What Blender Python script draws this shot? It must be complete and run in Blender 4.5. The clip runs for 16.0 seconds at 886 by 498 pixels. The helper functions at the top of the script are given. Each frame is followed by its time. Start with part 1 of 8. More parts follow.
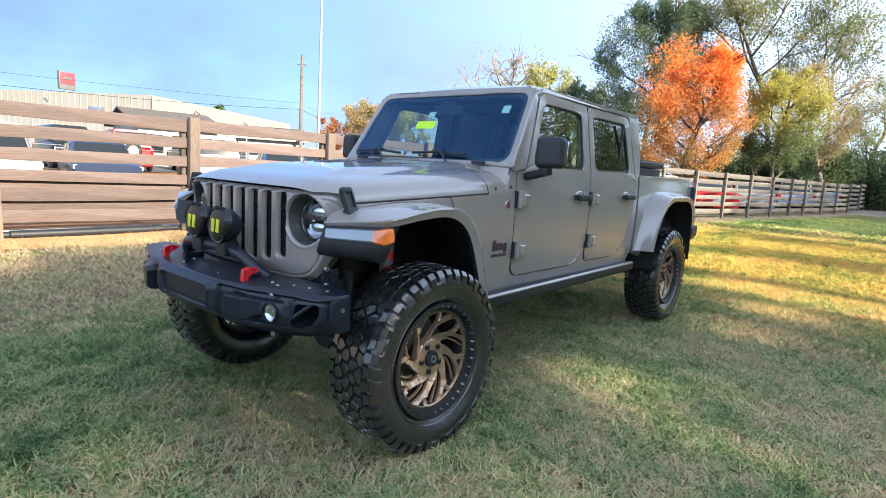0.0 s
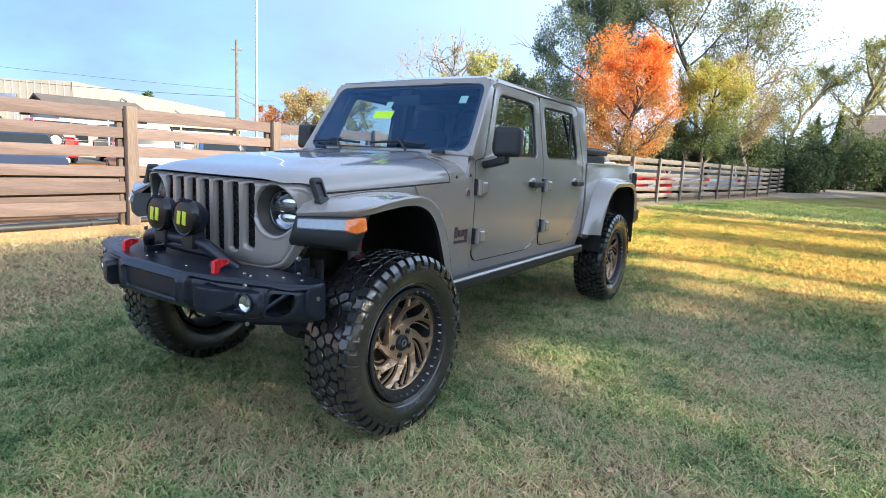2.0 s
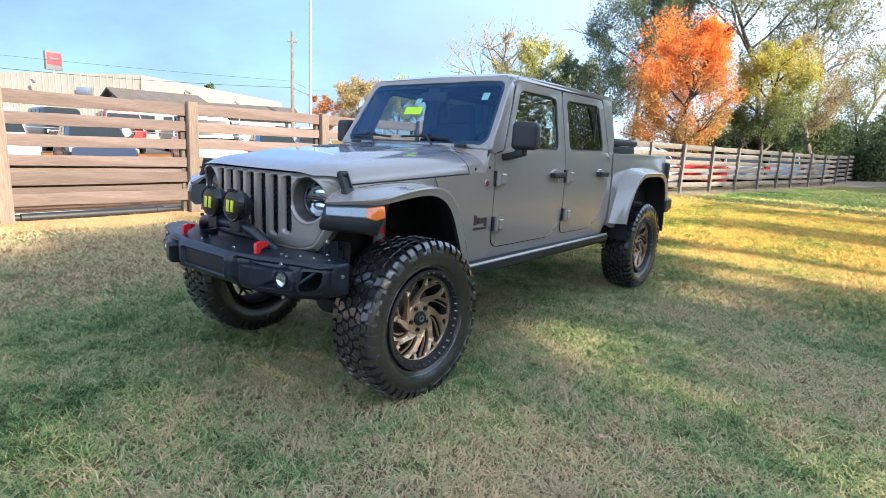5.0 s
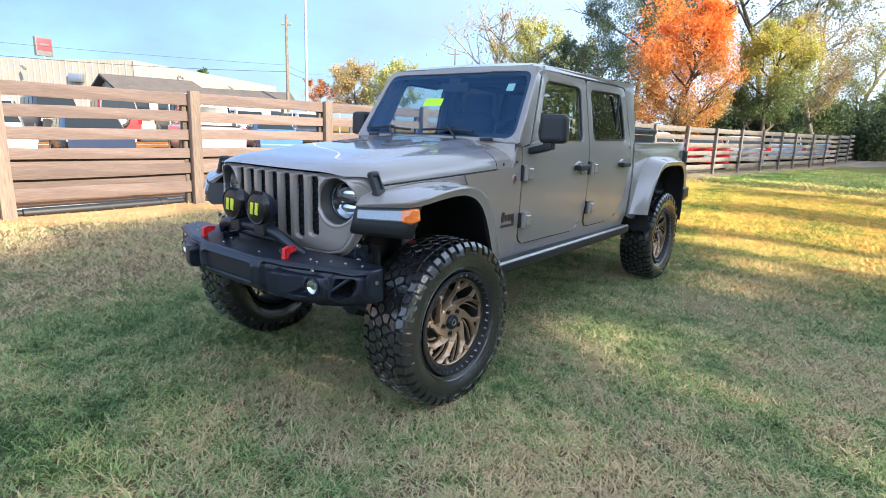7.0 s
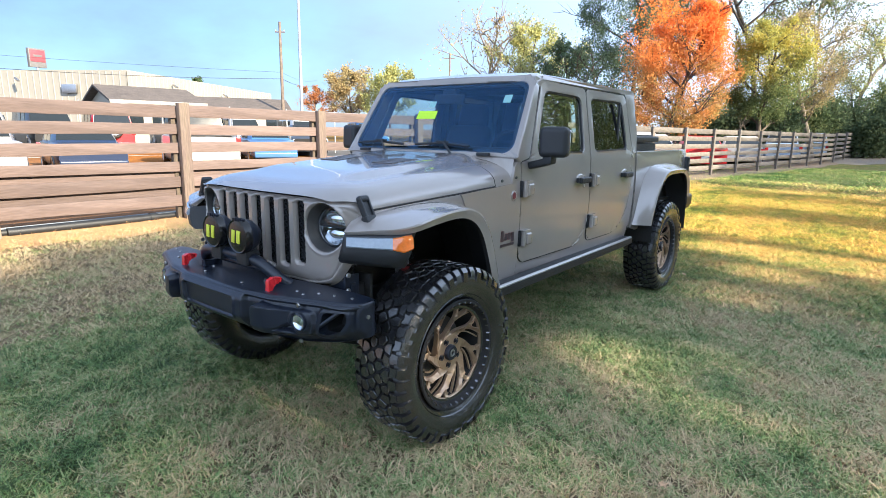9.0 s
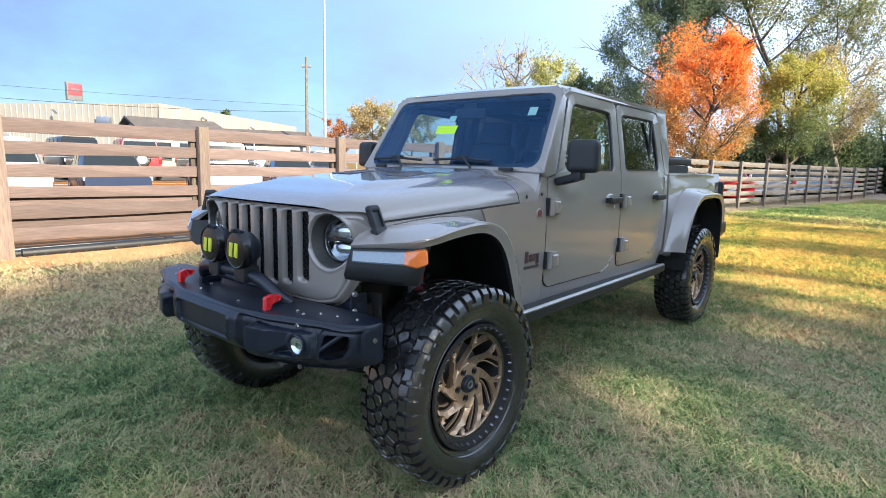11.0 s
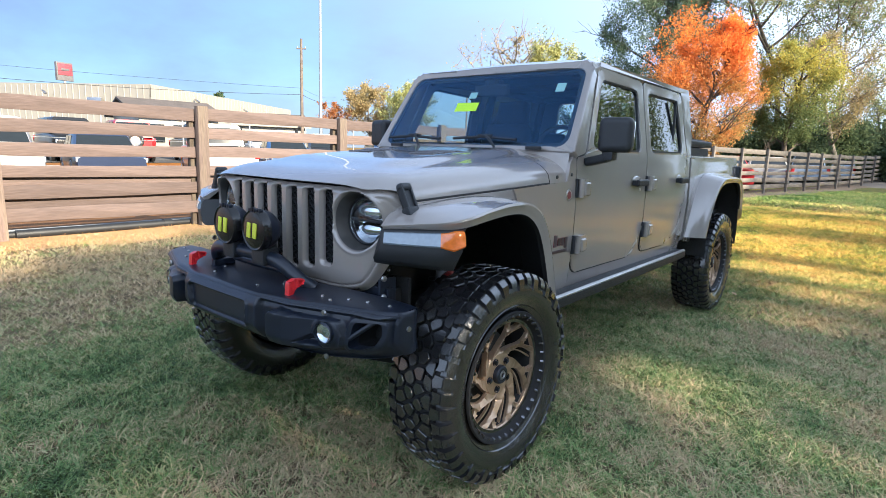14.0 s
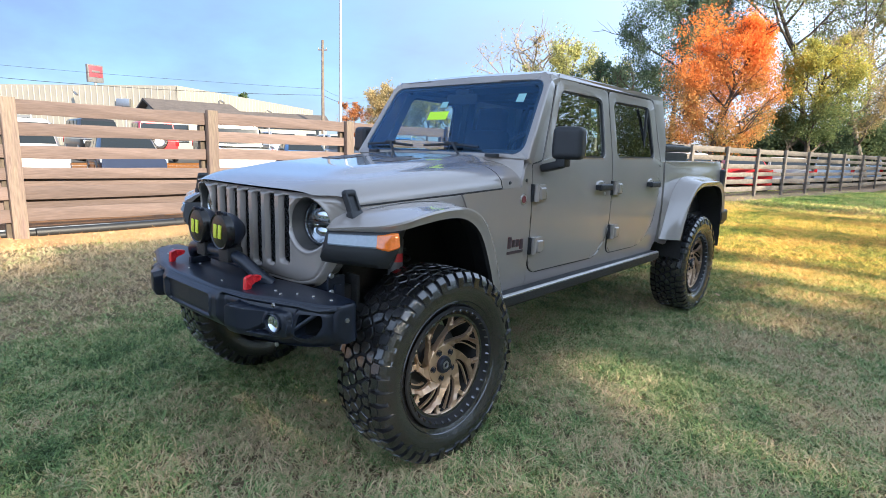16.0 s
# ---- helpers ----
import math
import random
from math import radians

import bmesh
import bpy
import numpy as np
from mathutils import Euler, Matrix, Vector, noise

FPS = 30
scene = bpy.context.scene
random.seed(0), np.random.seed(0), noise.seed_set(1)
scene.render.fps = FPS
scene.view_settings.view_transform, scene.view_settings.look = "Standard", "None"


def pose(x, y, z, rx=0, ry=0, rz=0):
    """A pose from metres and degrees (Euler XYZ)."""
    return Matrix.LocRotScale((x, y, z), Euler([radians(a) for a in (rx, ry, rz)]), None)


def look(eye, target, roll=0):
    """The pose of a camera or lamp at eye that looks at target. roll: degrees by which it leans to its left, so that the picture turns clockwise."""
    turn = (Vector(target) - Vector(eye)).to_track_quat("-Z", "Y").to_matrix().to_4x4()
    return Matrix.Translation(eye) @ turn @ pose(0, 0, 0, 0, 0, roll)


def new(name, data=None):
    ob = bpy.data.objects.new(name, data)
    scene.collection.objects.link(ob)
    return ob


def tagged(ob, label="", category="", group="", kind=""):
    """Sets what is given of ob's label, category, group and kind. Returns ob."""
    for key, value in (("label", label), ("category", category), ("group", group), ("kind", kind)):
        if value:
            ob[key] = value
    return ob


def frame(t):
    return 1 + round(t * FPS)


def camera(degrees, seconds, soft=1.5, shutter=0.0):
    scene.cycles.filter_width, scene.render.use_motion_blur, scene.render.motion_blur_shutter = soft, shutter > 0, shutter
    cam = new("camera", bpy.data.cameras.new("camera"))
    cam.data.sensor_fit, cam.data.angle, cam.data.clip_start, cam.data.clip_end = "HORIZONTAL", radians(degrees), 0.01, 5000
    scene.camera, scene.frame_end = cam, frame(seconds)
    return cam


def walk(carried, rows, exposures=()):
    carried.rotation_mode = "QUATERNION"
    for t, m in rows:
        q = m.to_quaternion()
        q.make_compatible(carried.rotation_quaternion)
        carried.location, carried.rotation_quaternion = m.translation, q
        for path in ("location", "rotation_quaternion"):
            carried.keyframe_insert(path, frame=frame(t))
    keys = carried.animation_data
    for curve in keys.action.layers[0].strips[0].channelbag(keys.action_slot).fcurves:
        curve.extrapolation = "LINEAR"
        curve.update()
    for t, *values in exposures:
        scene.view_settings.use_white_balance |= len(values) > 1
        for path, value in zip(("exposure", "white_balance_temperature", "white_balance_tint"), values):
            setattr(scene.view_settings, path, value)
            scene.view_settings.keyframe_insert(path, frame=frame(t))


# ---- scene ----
cam = camera(77.5, 16.0, 0.75)
PATH = [
    (0, (2.439, -1.917, 1.321), (1.19, -0.382, 1.033), 3.4),
    (0.5, (2.388, -1.961, 1.325), (1.187, -0.392, 1.019), 2.8),
    (1, (2.37, -2.008, 1.319), (1.225, -0.4, 0.997), 2.7),
    (1.5, (2.384, -2.032, 1.319), (1.28, -0.397, 0.994), 3.0),
    (2, (2.405, -2.052, 1.322), (1.322, -0.401, 1.003), 2.9),
    (2.5, (2.451, -2.09, 1.33), (1.369, -0.436, 1.023), 2.2),
    (3, (2.557, -2.105, 1.315), (1.459, -0.462, 1.007), 1.7),
    (3.5, (2.666, -2.135, 1.318), (1.532, -0.519, 1.001), 1.4),
    (4, (2.727, -2.179, 1.335), (1.535, -0.603, 1.023), 1.8),
    (6.3, (2.667, -2.185, 1.392), (1.443, -0.663, 0.963), 2.4),
    (6.5, (2.617, -2.198, 1.398), (1.402, -0.668, 0.971), 2.4),
    (7, (2.497, -2.198, 1.427), (1.291, -0.662, 1.0), 2.0),
    (7.5, (2.408, -2.197, 1.443), (1.217, -0.648, 1.018), 1.9),
    (8, (2.364, -2.169, 1.453), (1.195, -0.603, 1.026), 1.5),
    (8.5, (2.377, -2.117, 1.476), (1.201, -0.552, 1.065), 1.0),
    (8.7, (2.379, -2.086, 1.499), (1.193, -0.531, 1.081), 0.9),
    (10.8, (2.274, -1.835, 1.384), (1.0, -0.324, 1.076), 1.5),
    (11, (2.236, -1.84, 1.38), (0.962, -0.327, 1.08), 1.4),
    (11.5, (2.108, -1.86, 1.377), (0.831, -0.348, 1.085), 0.9),
    (12, (1.978, -1.856, 1.359), (0.718, -0.334, 1.05), 0.6),
    (12.5, (1.92, -1.853, 1.346), (0.676, -0.318, 1.033), 0.8),
    (13, (1.904, -1.849, 1.341), (0.668, -0.309, 1.02), 1.3),
    (13.5, (1.935, -1.842, 1.337), (0.693, -0.311, 0.999), 1.7),
    (14, (2.024, -1.826, 1.339), (0.773, -0.305, 0.988), 1.9),
    (14.5, (2.141, -1.808, 1.336), (0.876, -0.303, 0.97), 2.2),
    (15, (2.216, -1.803, 1.336), (0.932, -0.314, 0.971), 2.4),
    (15.5, (2.323, -1.784, 1.362), (1.019, -0.31, 1.004), 2.2),
    (16, (2.402, -1.775, 1.391), (1.093, -0.306, 1.036), 1.9),
]
walk(cam, [(t, look(eye, target, roll)) for t, eye, target, roll in PATH], exposures=[(0.0, 2.18, 5140.0, 6.0), (4.0, 2.20, 5140.0, 6.0), (6.5, 2.29, 5140.0, 6.0), (8.5, 2.29, 5140.0, 6.0), (11.0, 2.14, 5140.0, 6.0), (16.0, 2.12, 5140.0, 6.0)])

# ---- world, sun ----
SUN_ELEV, SUN_AZ = 26.0, -6.0          # degrees; azimuth from +x towards +y
world = bpy.data.worlds.new("sky")
world.use_nodes = True
scene.world = world
wn = world.node_tree
sky = wn.nodes.new("ShaderNodeTexSky")
sky.sky_type = "NISHITA"
sky.sun_disc = False
sky.sun_elevation = radians(SUN_ELEV)
sky.sun_rotation = radians(90 - SUN_AZ)
sky.air_density, sky.dust_density, sky.ozone_density = 1.0, 0.6, 3.0
wn.nodes["Background"].inputs["Strength"].default_value = 0.068
# thin high cloud: a pale veil with long streaks, over the whole sky
coord, stretch, streaks, amount, veil = (wn.nodes.new(k) for k in ("ShaderNodeTexCoord", "ShaderNodeMapping", "ShaderNodeTexNoise", "ShaderNodeMapRange", "ShaderNodeMix"))
stretch.inputs["Rotation"].default_value, stretch.inputs["Scale"].default_value = (0.3, 0.2, 0.5), (1.2, 4.5, 9.0)
streaks.inputs["Scale"].default_value, streaks.inputs["Detail"].default_value, streaks.inputs["Roughness"].default_value = 0.9, 6, 0.55
amount.inputs["From Min"].default_value, amount.inputs["From Max"].default_value = 0.3, 0.75
amount.inputs["To Min"].default_value, amount.inputs["To Max"].default_value = 0.45, 0.88
wn.links.new(coord.outputs["Generated"], stretch.inputs["Vector"])
wn.links.new(stretch.outputs[0], streaks.inputs["Vector"])
wn.links.new(streaks.outputs["Fac"], amount.inputs["Value"])
veil.data_type = "RGBA"
veil.inputs["B"].default_value = (1.93, 2.00, 2.60, 1)
wn.links.new(amount.outputs[0], veil.inputs["Factor"])
wn.links.new(sky.outputs[0], veil.inputs["A"])
# the haze is brighter towards the sun
toward, glow, lit = wn.nodes.new("ShaderNodeVectorMath"), wn.nodes.new("ShaderNodeMapRange"), wn.nodes.new("ShaderNodeVectorMath")
toward.operation, lit.operation = "DOT_PRODUCT", "SCALE"
toward.inputs[1].default_value = [math.cos(radians(SUN_AZ)) * math.cos(radians(SUN_ELEV)), math.sin(radians(SUN_AZ)) * math.cos(radians(SUN_ELEV)), math.sin(radians(SUN_ELEV))]
glow.inputs["From Min"].default_value, glow.inputs["From Max"].default_value = -0.8, 0.9
glow.inputs["To Min"].default_value, glow.inputs["To Max"].default_value = 0.70, 3.1
wn.links.new(coord.outputs["Generated"], toward.inputs[0])
wn.links.new(toward.outputs["Value"], glow.inputs["Value"])
pale, milk = wn.nodes.new("ShaderNodeMapRange"), wn.nodes.new("ShaderNodeMix")
pale.interpolation_type, milk.data_type = "SMOOTHSTEP", "RGBA"
pale.inputs["From Min"].default_value, pale.inputs["From Max"].default_value, pale.inputs["To Max"].default_value = -0.80, -0.05, 0.85
milk.inputs["B"].default_value = (2.85, 2.90, 3.02, 1)
wn.links.new(toward.outputs["Value"], pale.inputs["Value"])
wn.links.new(pale.outputs[0], milk.inputs["Factor"])
wn.links.new(veil.outputs["Result"], milk.inputs["A"])
wn.links.new(milk.outputs["Result"], lit.inputs[0])
wn.links.new(glow.outputs[0], lit.inputs["Scale"])
# a clear sky is deeper overhead than near the horizon
height, deep, depth = wn.nodes.new("ShaderNodeSeparateXYZ"), wn.nodes.new("ShaderNodeMapRange"), wn.nodes.new("ShaderNodeVectorMath")
deep.interpolation_type, depth.operation = "SMOOTHSTEP", "SCALE"
deep.inputs["From Min"].default_value, deep.inputs["From Max"].default_value = 0.38, 0.95
deep.inputs["To Min"].default_value, deep.inputs["To Max"].default_value = 1.0, 0.44
wn.links.new(coord.outputs["Generated"], height.inputs[0])
wn.links.new(height.outputs["Z"], deep.inputs["Value"])
wn.links.new(lit.outputs[0], depth.inputs[0])
wn.links.new(deep.outputs[0], depth.inputs["Scale"])
wn.links.new(depth.outputs[0], wn.nodes["Background"].inputs["Color"])
sun_data = bpy.data.lights.new("sun", "SUN")
sun_data.energy, sun_data.angle, sun_data.color = 4.4, radians(1.3), (1.0, 0.73, 0.43)
sun = new("sun", sun_data)
_ca, _sa, _ce, _se = math.cos(radians(SUN_AZ)), math.sin(radians(SUN_AZ)), math.cos(radians(SUN_ELEV)), math.sin(radians(SUN_ELEV))
sun.matrix_world = look((60 * _ca * _ce, 60 * _sa * _ce, 60 * _se), (0, 0, 0))

# ---- materials ----


def make_mat(name, base, rough=0.5, metal=0.0, var=0.12, scale=6.0, bump=0.0, bump_scale=80.0, coat=0.0, second=None, stretch=(1, 1, 1), rand=0.0, spec=0.5):
    """A surface with grain at two scales; second: a colour that large stains mix in; rand: variation from piece to piece."""
    m = bpy.data.materials.new(name)
    m.use_nodes = True
    nt = m.node_tree
    b = nt.nodes["Principled BSDF"]
    b.inputs["Metallic"].default_value = metal
    b.inputs["Coat Weight"].default_value = coat
    b.inputs["Coat Roughness"].default_value = 0.04
    b.inputs["Specular IOR Level"].default_value = spec
    tc = nt.nodes.new("ShaderNodeTexCoord")
    mp = nt.nodes.new("ShaderNodeMapping")
    mp.inputs["Scale"].default_value = stretch
    nt.links.new(tc.outputs["Object"], mp.inputs["Vector"])
    big, fine = nt.nodes.new("ShaderNodeTexNoise"), nt.nodes.new("ShaderNodeTexNoise")
    big.inputs["Scale"].default_value, big.inputs["Detail"].default_value = scale, 4
    fine.inputs["Scale"].default_value, fine.inputs["Detail"].default_value = bump_scale, 3
    for n in (big, fine):
        nt.links.new(mp.outputs[0], n.inputs["Vector"])
    mix = nt.nodes.new("ShaderNodeMix")
    mix.data_type = "RGBA"
    lo = [max(0, c * (1 - var)) for c in base]
    hi = second or [min(1, c * (1 + var)) for c in base]
    mix.inputs["A"].default_value, mix.inputs["B"].default_value = (*lo, 1), (*hi, 1)
    ramp = nt.nodes.new("ShaderNodeMapRange")
    ramp.inputs["From Min"].default_value, ramp.inputs["From Max"].default_value = 0.35, 0.68
    nt.links.new(big.outputs["Fac"], ramp.inputs["Value"])
    nt.links.new(ramp.outputs[0], mix.inputs["Factor"])
    out = mix.outputs["Result"]
    grain = nt.nodes.new("ShaderNodeHueSaturation")
    gm = nt.nodes.new("ShaderNodeMapRange")
    gm.inputs["From Min"].default_value, gm.inputs["From Max"].default_value = 0.3, 0.7
    gm.inputs["To Min"].default_value, gm.inputs["To Max"].default_value = 1 - var, 1 + var
    nt.links.new(fine.outputs["Fac"], gm.inputs["Value"])
    val = gm.outputs[0]
    if rand:
        oi = nt.nodes.new("ShaderNodeObjectInfo")
        rm = nt.nodes.new("ShaderNodeMapRange")
        rm.inputs["To Min"].default_value, rm.inputs["To Max"].default_value = 1 - rand, 1 + rand
        nt.links.new(oi.outputs["Random"], rm.inputs["Value"])
        mu = nt.nodes.new("ShaderNodeMath")
        mu.operation = "MULTIPLY"
        nt.links.new(val, mu.inputs[0])
        nt.links.new(rm.outputs[0], mu.inputs[1])
        val = mu.outputs[0]
    nt.links.new(val, grain.inputs["Value"])
    nt.links.new(out, grain.inputs["Color"])
    nt.links.new(grain.outputs[0], b.inputs["Base Color"])
    rr = nt.nodes.new("ShaderNodeMapRange")
    rr.inputs["To Min"].default_value, rr.inputs["To Max"].default_value = max(0.02, rough * 0.85), min(1, rough * 1.15)
    nt.links.new(big.outputs["Fac"], rr.inputs["Value"])
    nt.links.new(rr.outputs[0], b.inputs["Roughness"])
    if bump:
        bp = nt.nodes.new("ShaderNodeBump")
        bp.inputs["Strength"].default_value, bp.inputs["Distance"].default_value = min(1, bump), 0.01
        nt.links.new(fine.outputs["Fac"], bp.inputs["Height"])
        nt.links.new(bp.outputs[0], b.inputs["Normal"])
    return m


def glass_mat(name, tint, gloss_ior=1.5, gloss_tint=(1, 1, 1)):
    m = bpy.data.materials.new(name)
    m.use_nodes = True
    nt = m.node_tree
    nt.nodes.remove(nt.nodes["Principled BSDF"])
    tr, gl, lw, po, ma, mx = (nt.nodes.new(k) for k in ("ShaderNodeBsdfTransparent", "ShaderNodeBsdfGlossy", "ShaderNodeLayerWeight", "ShaderNodeMath", "ShaderNodeMath", "ShaderNodeMixShader"))
    tr.inputs["Color"].default_value = (*tint, 1)
    gl.inputs["Roughness"].default_value = 0.015
    gl.inputs["Color"].default_value = (*gloss_tint, 1)
    lw.inputs["Blend"].default_value = 0.5
    po.operation, po.inputs[1].default_value = "POWER", 4.0
    ma.operation = "MULTIPLY_ADD"
    ma.inputs[1].default_value, ma.inputs[2].default_value = 0.80, ((gloss_ior - 1) / (gloss_ior + 1)) ** 2
    nt.links.new(lw.outputs["Facing"], po.inputs[0])
    nt.links.new(po.outputs[0], ma.inputs[0])
    nt.links.new(ma.outputs[0], mx.inputs[0])
    nt.links.new(tr.outputs[0], mx.inputs[1])
    nt.links.new(gl.outputs[0], mx.inputs[2])
    nt.links.new(mx.outputs[0], nt.nodes["Material Output"].inputs["Surface"])
    return m


def leaf_mat(name, tones, z0=0.0, z1=0.0, low=None, bright=1.0):
    """Leaves in several tones by leaf; with low, the tones below height z0 turn into low's by z1."""
    m = bpy.data.materials.new(name)
    m.use_nodes = True
    nt = m.node_tree
    nt.nodes.remove(nt.nodes["Principled BSDF"])
    geo = nt.nodes.new("ShaderNodeNewGeometry")
    tc = nt.nodes.new("ShaderNodeTexCoord")

    def ramp(cols):
        r = nt.nodes.new("ShaderNodeValToRGB")
        for i, c in enumerate(cols):
            e = r.color_ramp.elements[i] if i < 2 else r.color_ramp.elements.new(0.5)
            e.position, e.color = i / (len(cols) - 1), (*[v * bright for v in c], 1)
        return r
    noise_n = nt.nodes.new("ShaderNodeTexNoise")
    noise_n.inputs["Scale"].default_value, noise_n.inputs["Detail"].default_value = 0.55, 2
    nt.links.new(tc.outputs["Object"], noise_n.inputs["Vector"])
    add = nt.nodes.new("ShaderNodeMath")
    add.operation = "MULTIPLY_ADD"
    add.inputs[1].default_value = 0.5
    nt.links.new(geo.outputs["Random Per Island"], add.inputs[0])
    nm = nt.nodes.new("ShaderNodeMapRange")
    nm.inputs["From Min"].default_value, nm.inputs["From Max"].default_value = 0.3, 0.7
    nm.inputs["To Max"].default_value = 0.5
    nt.links.new(noise_n.outputs["Fac"], nm.inputs["Value"])
    nt.links.new(nm.outputs[0], add.inputs[2])
    r1 = ramp(tones)
    nt.links.new(add.outputs[0], r1.inputs[0])
    col = r1.outputs[0]
    if low:
        r2 = ramp(low)
        nt.links.new(add.outputs[0], r2.inputs[0])
        sep = nt.nodes.new("ShaderNodeSeparateXYZ")
        nt.links.new(tc.outputs["Object"], sep.inputs[0])
        jit = nt.nodes.new("ShaderNodeMath")
        jit.operation = "MULTIPLY_ADD"
        jit.inputs[1].default_value = 3.0
        nt.links.new(noise_n.outputs["Fac"], jit.inputs[0])
        nt.links.new(sep.outputs["Z"], jit.inputs[2])
        mr = nt.nodes.new("ShaderNodeMapRange")
        mr.inputs["From Min"].default_value, mr.inputs["From Max"].default_value = z1 + 1.5, z0 + 1.5
        nt.links.new(jit.outputs[0], mr.inputs["Value"])
        mx2 = nt.nodes.new("ShaderNodeMix")
        mx2.data_type = "RGBA"
        nt.links.new(mr.outputs[0], mx2.inputs["Factor"])
        nt.links.new(r2.outputs[0], mx2.inputs["A"])
        nt.links.new(col, mx2.inputs["B"])
        col = mx2.outputs["Result"]
    df, tl, mx = (nt.nodes.new(k) for k in ("ShaderNodeBsdfDiffuse", "ShaderNodeBsdfTranslucent", "ShaderNodeMixShader"))
    mx.inputs[0].default_value = 0.5
    nt.links.new(col, df.inputs[0])
    nt.links.new(col, tl.inputs[0])
    nt.links.new(df.outputs[0], mx.inputs[1])
    nt.links.new(tl.outputs[0], mx.inputs[2])
    nt.links.new(mx.outputs[0], nt.nodes["Material Output"].inputs["Surface"])
    return m


PAINT = make_mat("grey_green_paint", (0.290, 0.264, 0.246), 0.20, 0.12, var=0.03, scale=2, coat=0.9, bump_scale=400)
BLACK = make_mat("black_plastic", (0.013, 0.015, 0.019), 0.5, var=0.15, scale=5, bump=0.15, bump_scale=500)
# the headlight bucket's shade is put into this grey, darker than the paint
SHADED_BUCKET = make_mat("dark_grey_bezel", (0.060, 0.058, 0.056), 0.38, 0.05, var=0.06, scale=6)
VENT = make_mat("vent_grey", (0.120, 0.112, 0.118), 0.30, 0.1, var=0.06, scale=5, coat=0.4)
BUMPER = make_mat("satin_black_steel", (0.012, 0.016, 0.028), 0.33, 0.1, var=0.12, scale=4, bump=0.05, bump_scale=600)
DARK = make_mat("underbody_black", (0.010, 0.010, 0.011), 0.8, var=0.3, scale=7)
RUBBER = make_mat("tyre_rubber", (0.0125, 0.0130, 0.0155), 0.26, coat=0.8, spec=0.9, var=0.25, scale=9, bump=0.12, bump_scale=120)
BRONZE = make_mat("bronze_alloy", (0.47, 0.345, 0.240), 0.38, 0.68, var=0.06, scale=5)
CHROME = make_mat("chrome", (0.75, 0.76, 0.78), 0.12, 1.0, var=0.04)
STEEL = make_mat("bare_steel", (0.42, 0.42, 0.43), 0.38, 1.0, var=0.12, scale=12)
BOLT = make_mat("dull_bolt_steel", (0.16, 0.16, 0.17), 0.25, 1.0, var=0.1)
ALLOY = make_mat("brushed_alloy_strip", (0.45, 0.44, 0.43), 0.4, 0.7, var=0.08, scale=9)
RED = make_mat("red_gloss_paint", (0.62, 0.022, 0.030), 0.35, var=0.08, coat=0.4)
AMBER = make_mat("amber_lens", (0.72, 0.17, 0.012), 0.18, var=0.1, coat=1.0)
WHITE_LENS = make_mat("white_lamp_lens", (0.25, 0.30, 0.37), 0.12, var=0.06, coat=1.0)
RED_LENS = make_mat("red_lens", (0.42, 0.012, 0.014), 0.2, var=0.1, coat=1.0)
YELLOW = make_mat("yellow_print", (0.62, 0.66, 0.05), 0.5, var=0.05)
LABEL_YELLOW = make_mat("fluorescent_paper", (0.55, 0.85, 0.02), 0.6, var=0.03)
LABEL_PALE = make_mat("pale_sticker", (0.26, 0.46, 0.47), 0.5, var=0.05)
DECAL_DARK = make_mat("dark_plum_decal", (0.045, 0.028, 0.036), 0.4, var=0.1)
DECAL_RED = make_mat("decal_red", (0.15, 0.035, 0.045), 0.4, var=0.1)
SEAT = make_mat("black_upholstery", (0.022, 0.022, 0.024), 0.75, var=0.2, scale=20, bump=0.3, bump_scale=200)
GREYTRIM = make_mat("grey_trim", (0.06, 0.06, 0.062), 0.6, var=0.1)
# the blue gloss tint puts the reflected blue sky into the windshield's colour
WINDSHIELD = glass_mat("windshield_glass", (0.84, 0.90, 0.92), 1.62, (0.26, 0.50, 1.0))
TINTED = glass_mat("tinted_glass", (0.10, 0.11, 0.115), 2.0)
FRONT_GLASS = glass_mat("front_door_glass", (0.86, 0.90, 0.88), 2.0)
CLEAR = glass_mat("clear_lens", (0.88, 0.92, 0.95), 1.5)
WOOD = make_mat("weathered_fence_wood", (0.163, 0.122, 0.112), 0.85, var=0.13, scale=1.3, bump=0.5, bump_scale=9, second=(0.098, 0.073, 0.067), stretch=(7, 0.8, 7), rand=0.28)
POSTWOOD = make_mat("weathered_post_wood", (0.162, 0.118, 0.106), 0.85, var=0.22, scale=1.6, bump=0.7, bump_scale=9, second=(0.16, 0.13, 0.10), stretch=(7, 7, 0.8), rand=0.15)
# the far fence run's shade is put into this darker, greyer wood
SHADED_WOOD = make_mat("grey_fence_wood", (0.125, 0.112, 0.10), 0.9, var=0.25, scale=2.2, bump=0.5, bump_scale=24, stretch=(3, 3, 6), rand=0.2)
BARK = make_mat("bark", (0.085, 0.068, 0.052), 0.95, var=0.35, scale=4, bump=0.8, bump_scale=18, stretch=(1, 1, 0.3))
PALEBARK = make_mat("pale_bark", (0.24, 0.20, 0.155), 0.95, var=0.3, scale=4, bump=0.6, bump_scale=18, stretch=(1, 1, 0.3))
ASPHALT = make_mat("asphalt", (0.060, 0.060, 0.062), 0.9, var=0.25, scale=0.6, bump=0.5, bump_scale=60, second=(0.085, 0.082, 0.078))
SIDING = make_mat("white_metal_siding", (0.245, 0.230, 0.196), 0.45, var=0.05, scale=0.4)
ROOFGREY = make_mat("grey_shingle_roof", (0.080, 0.068, 0.062), 0.9, var=0.2, scale=2, bump=0.4, bump_scale=9)
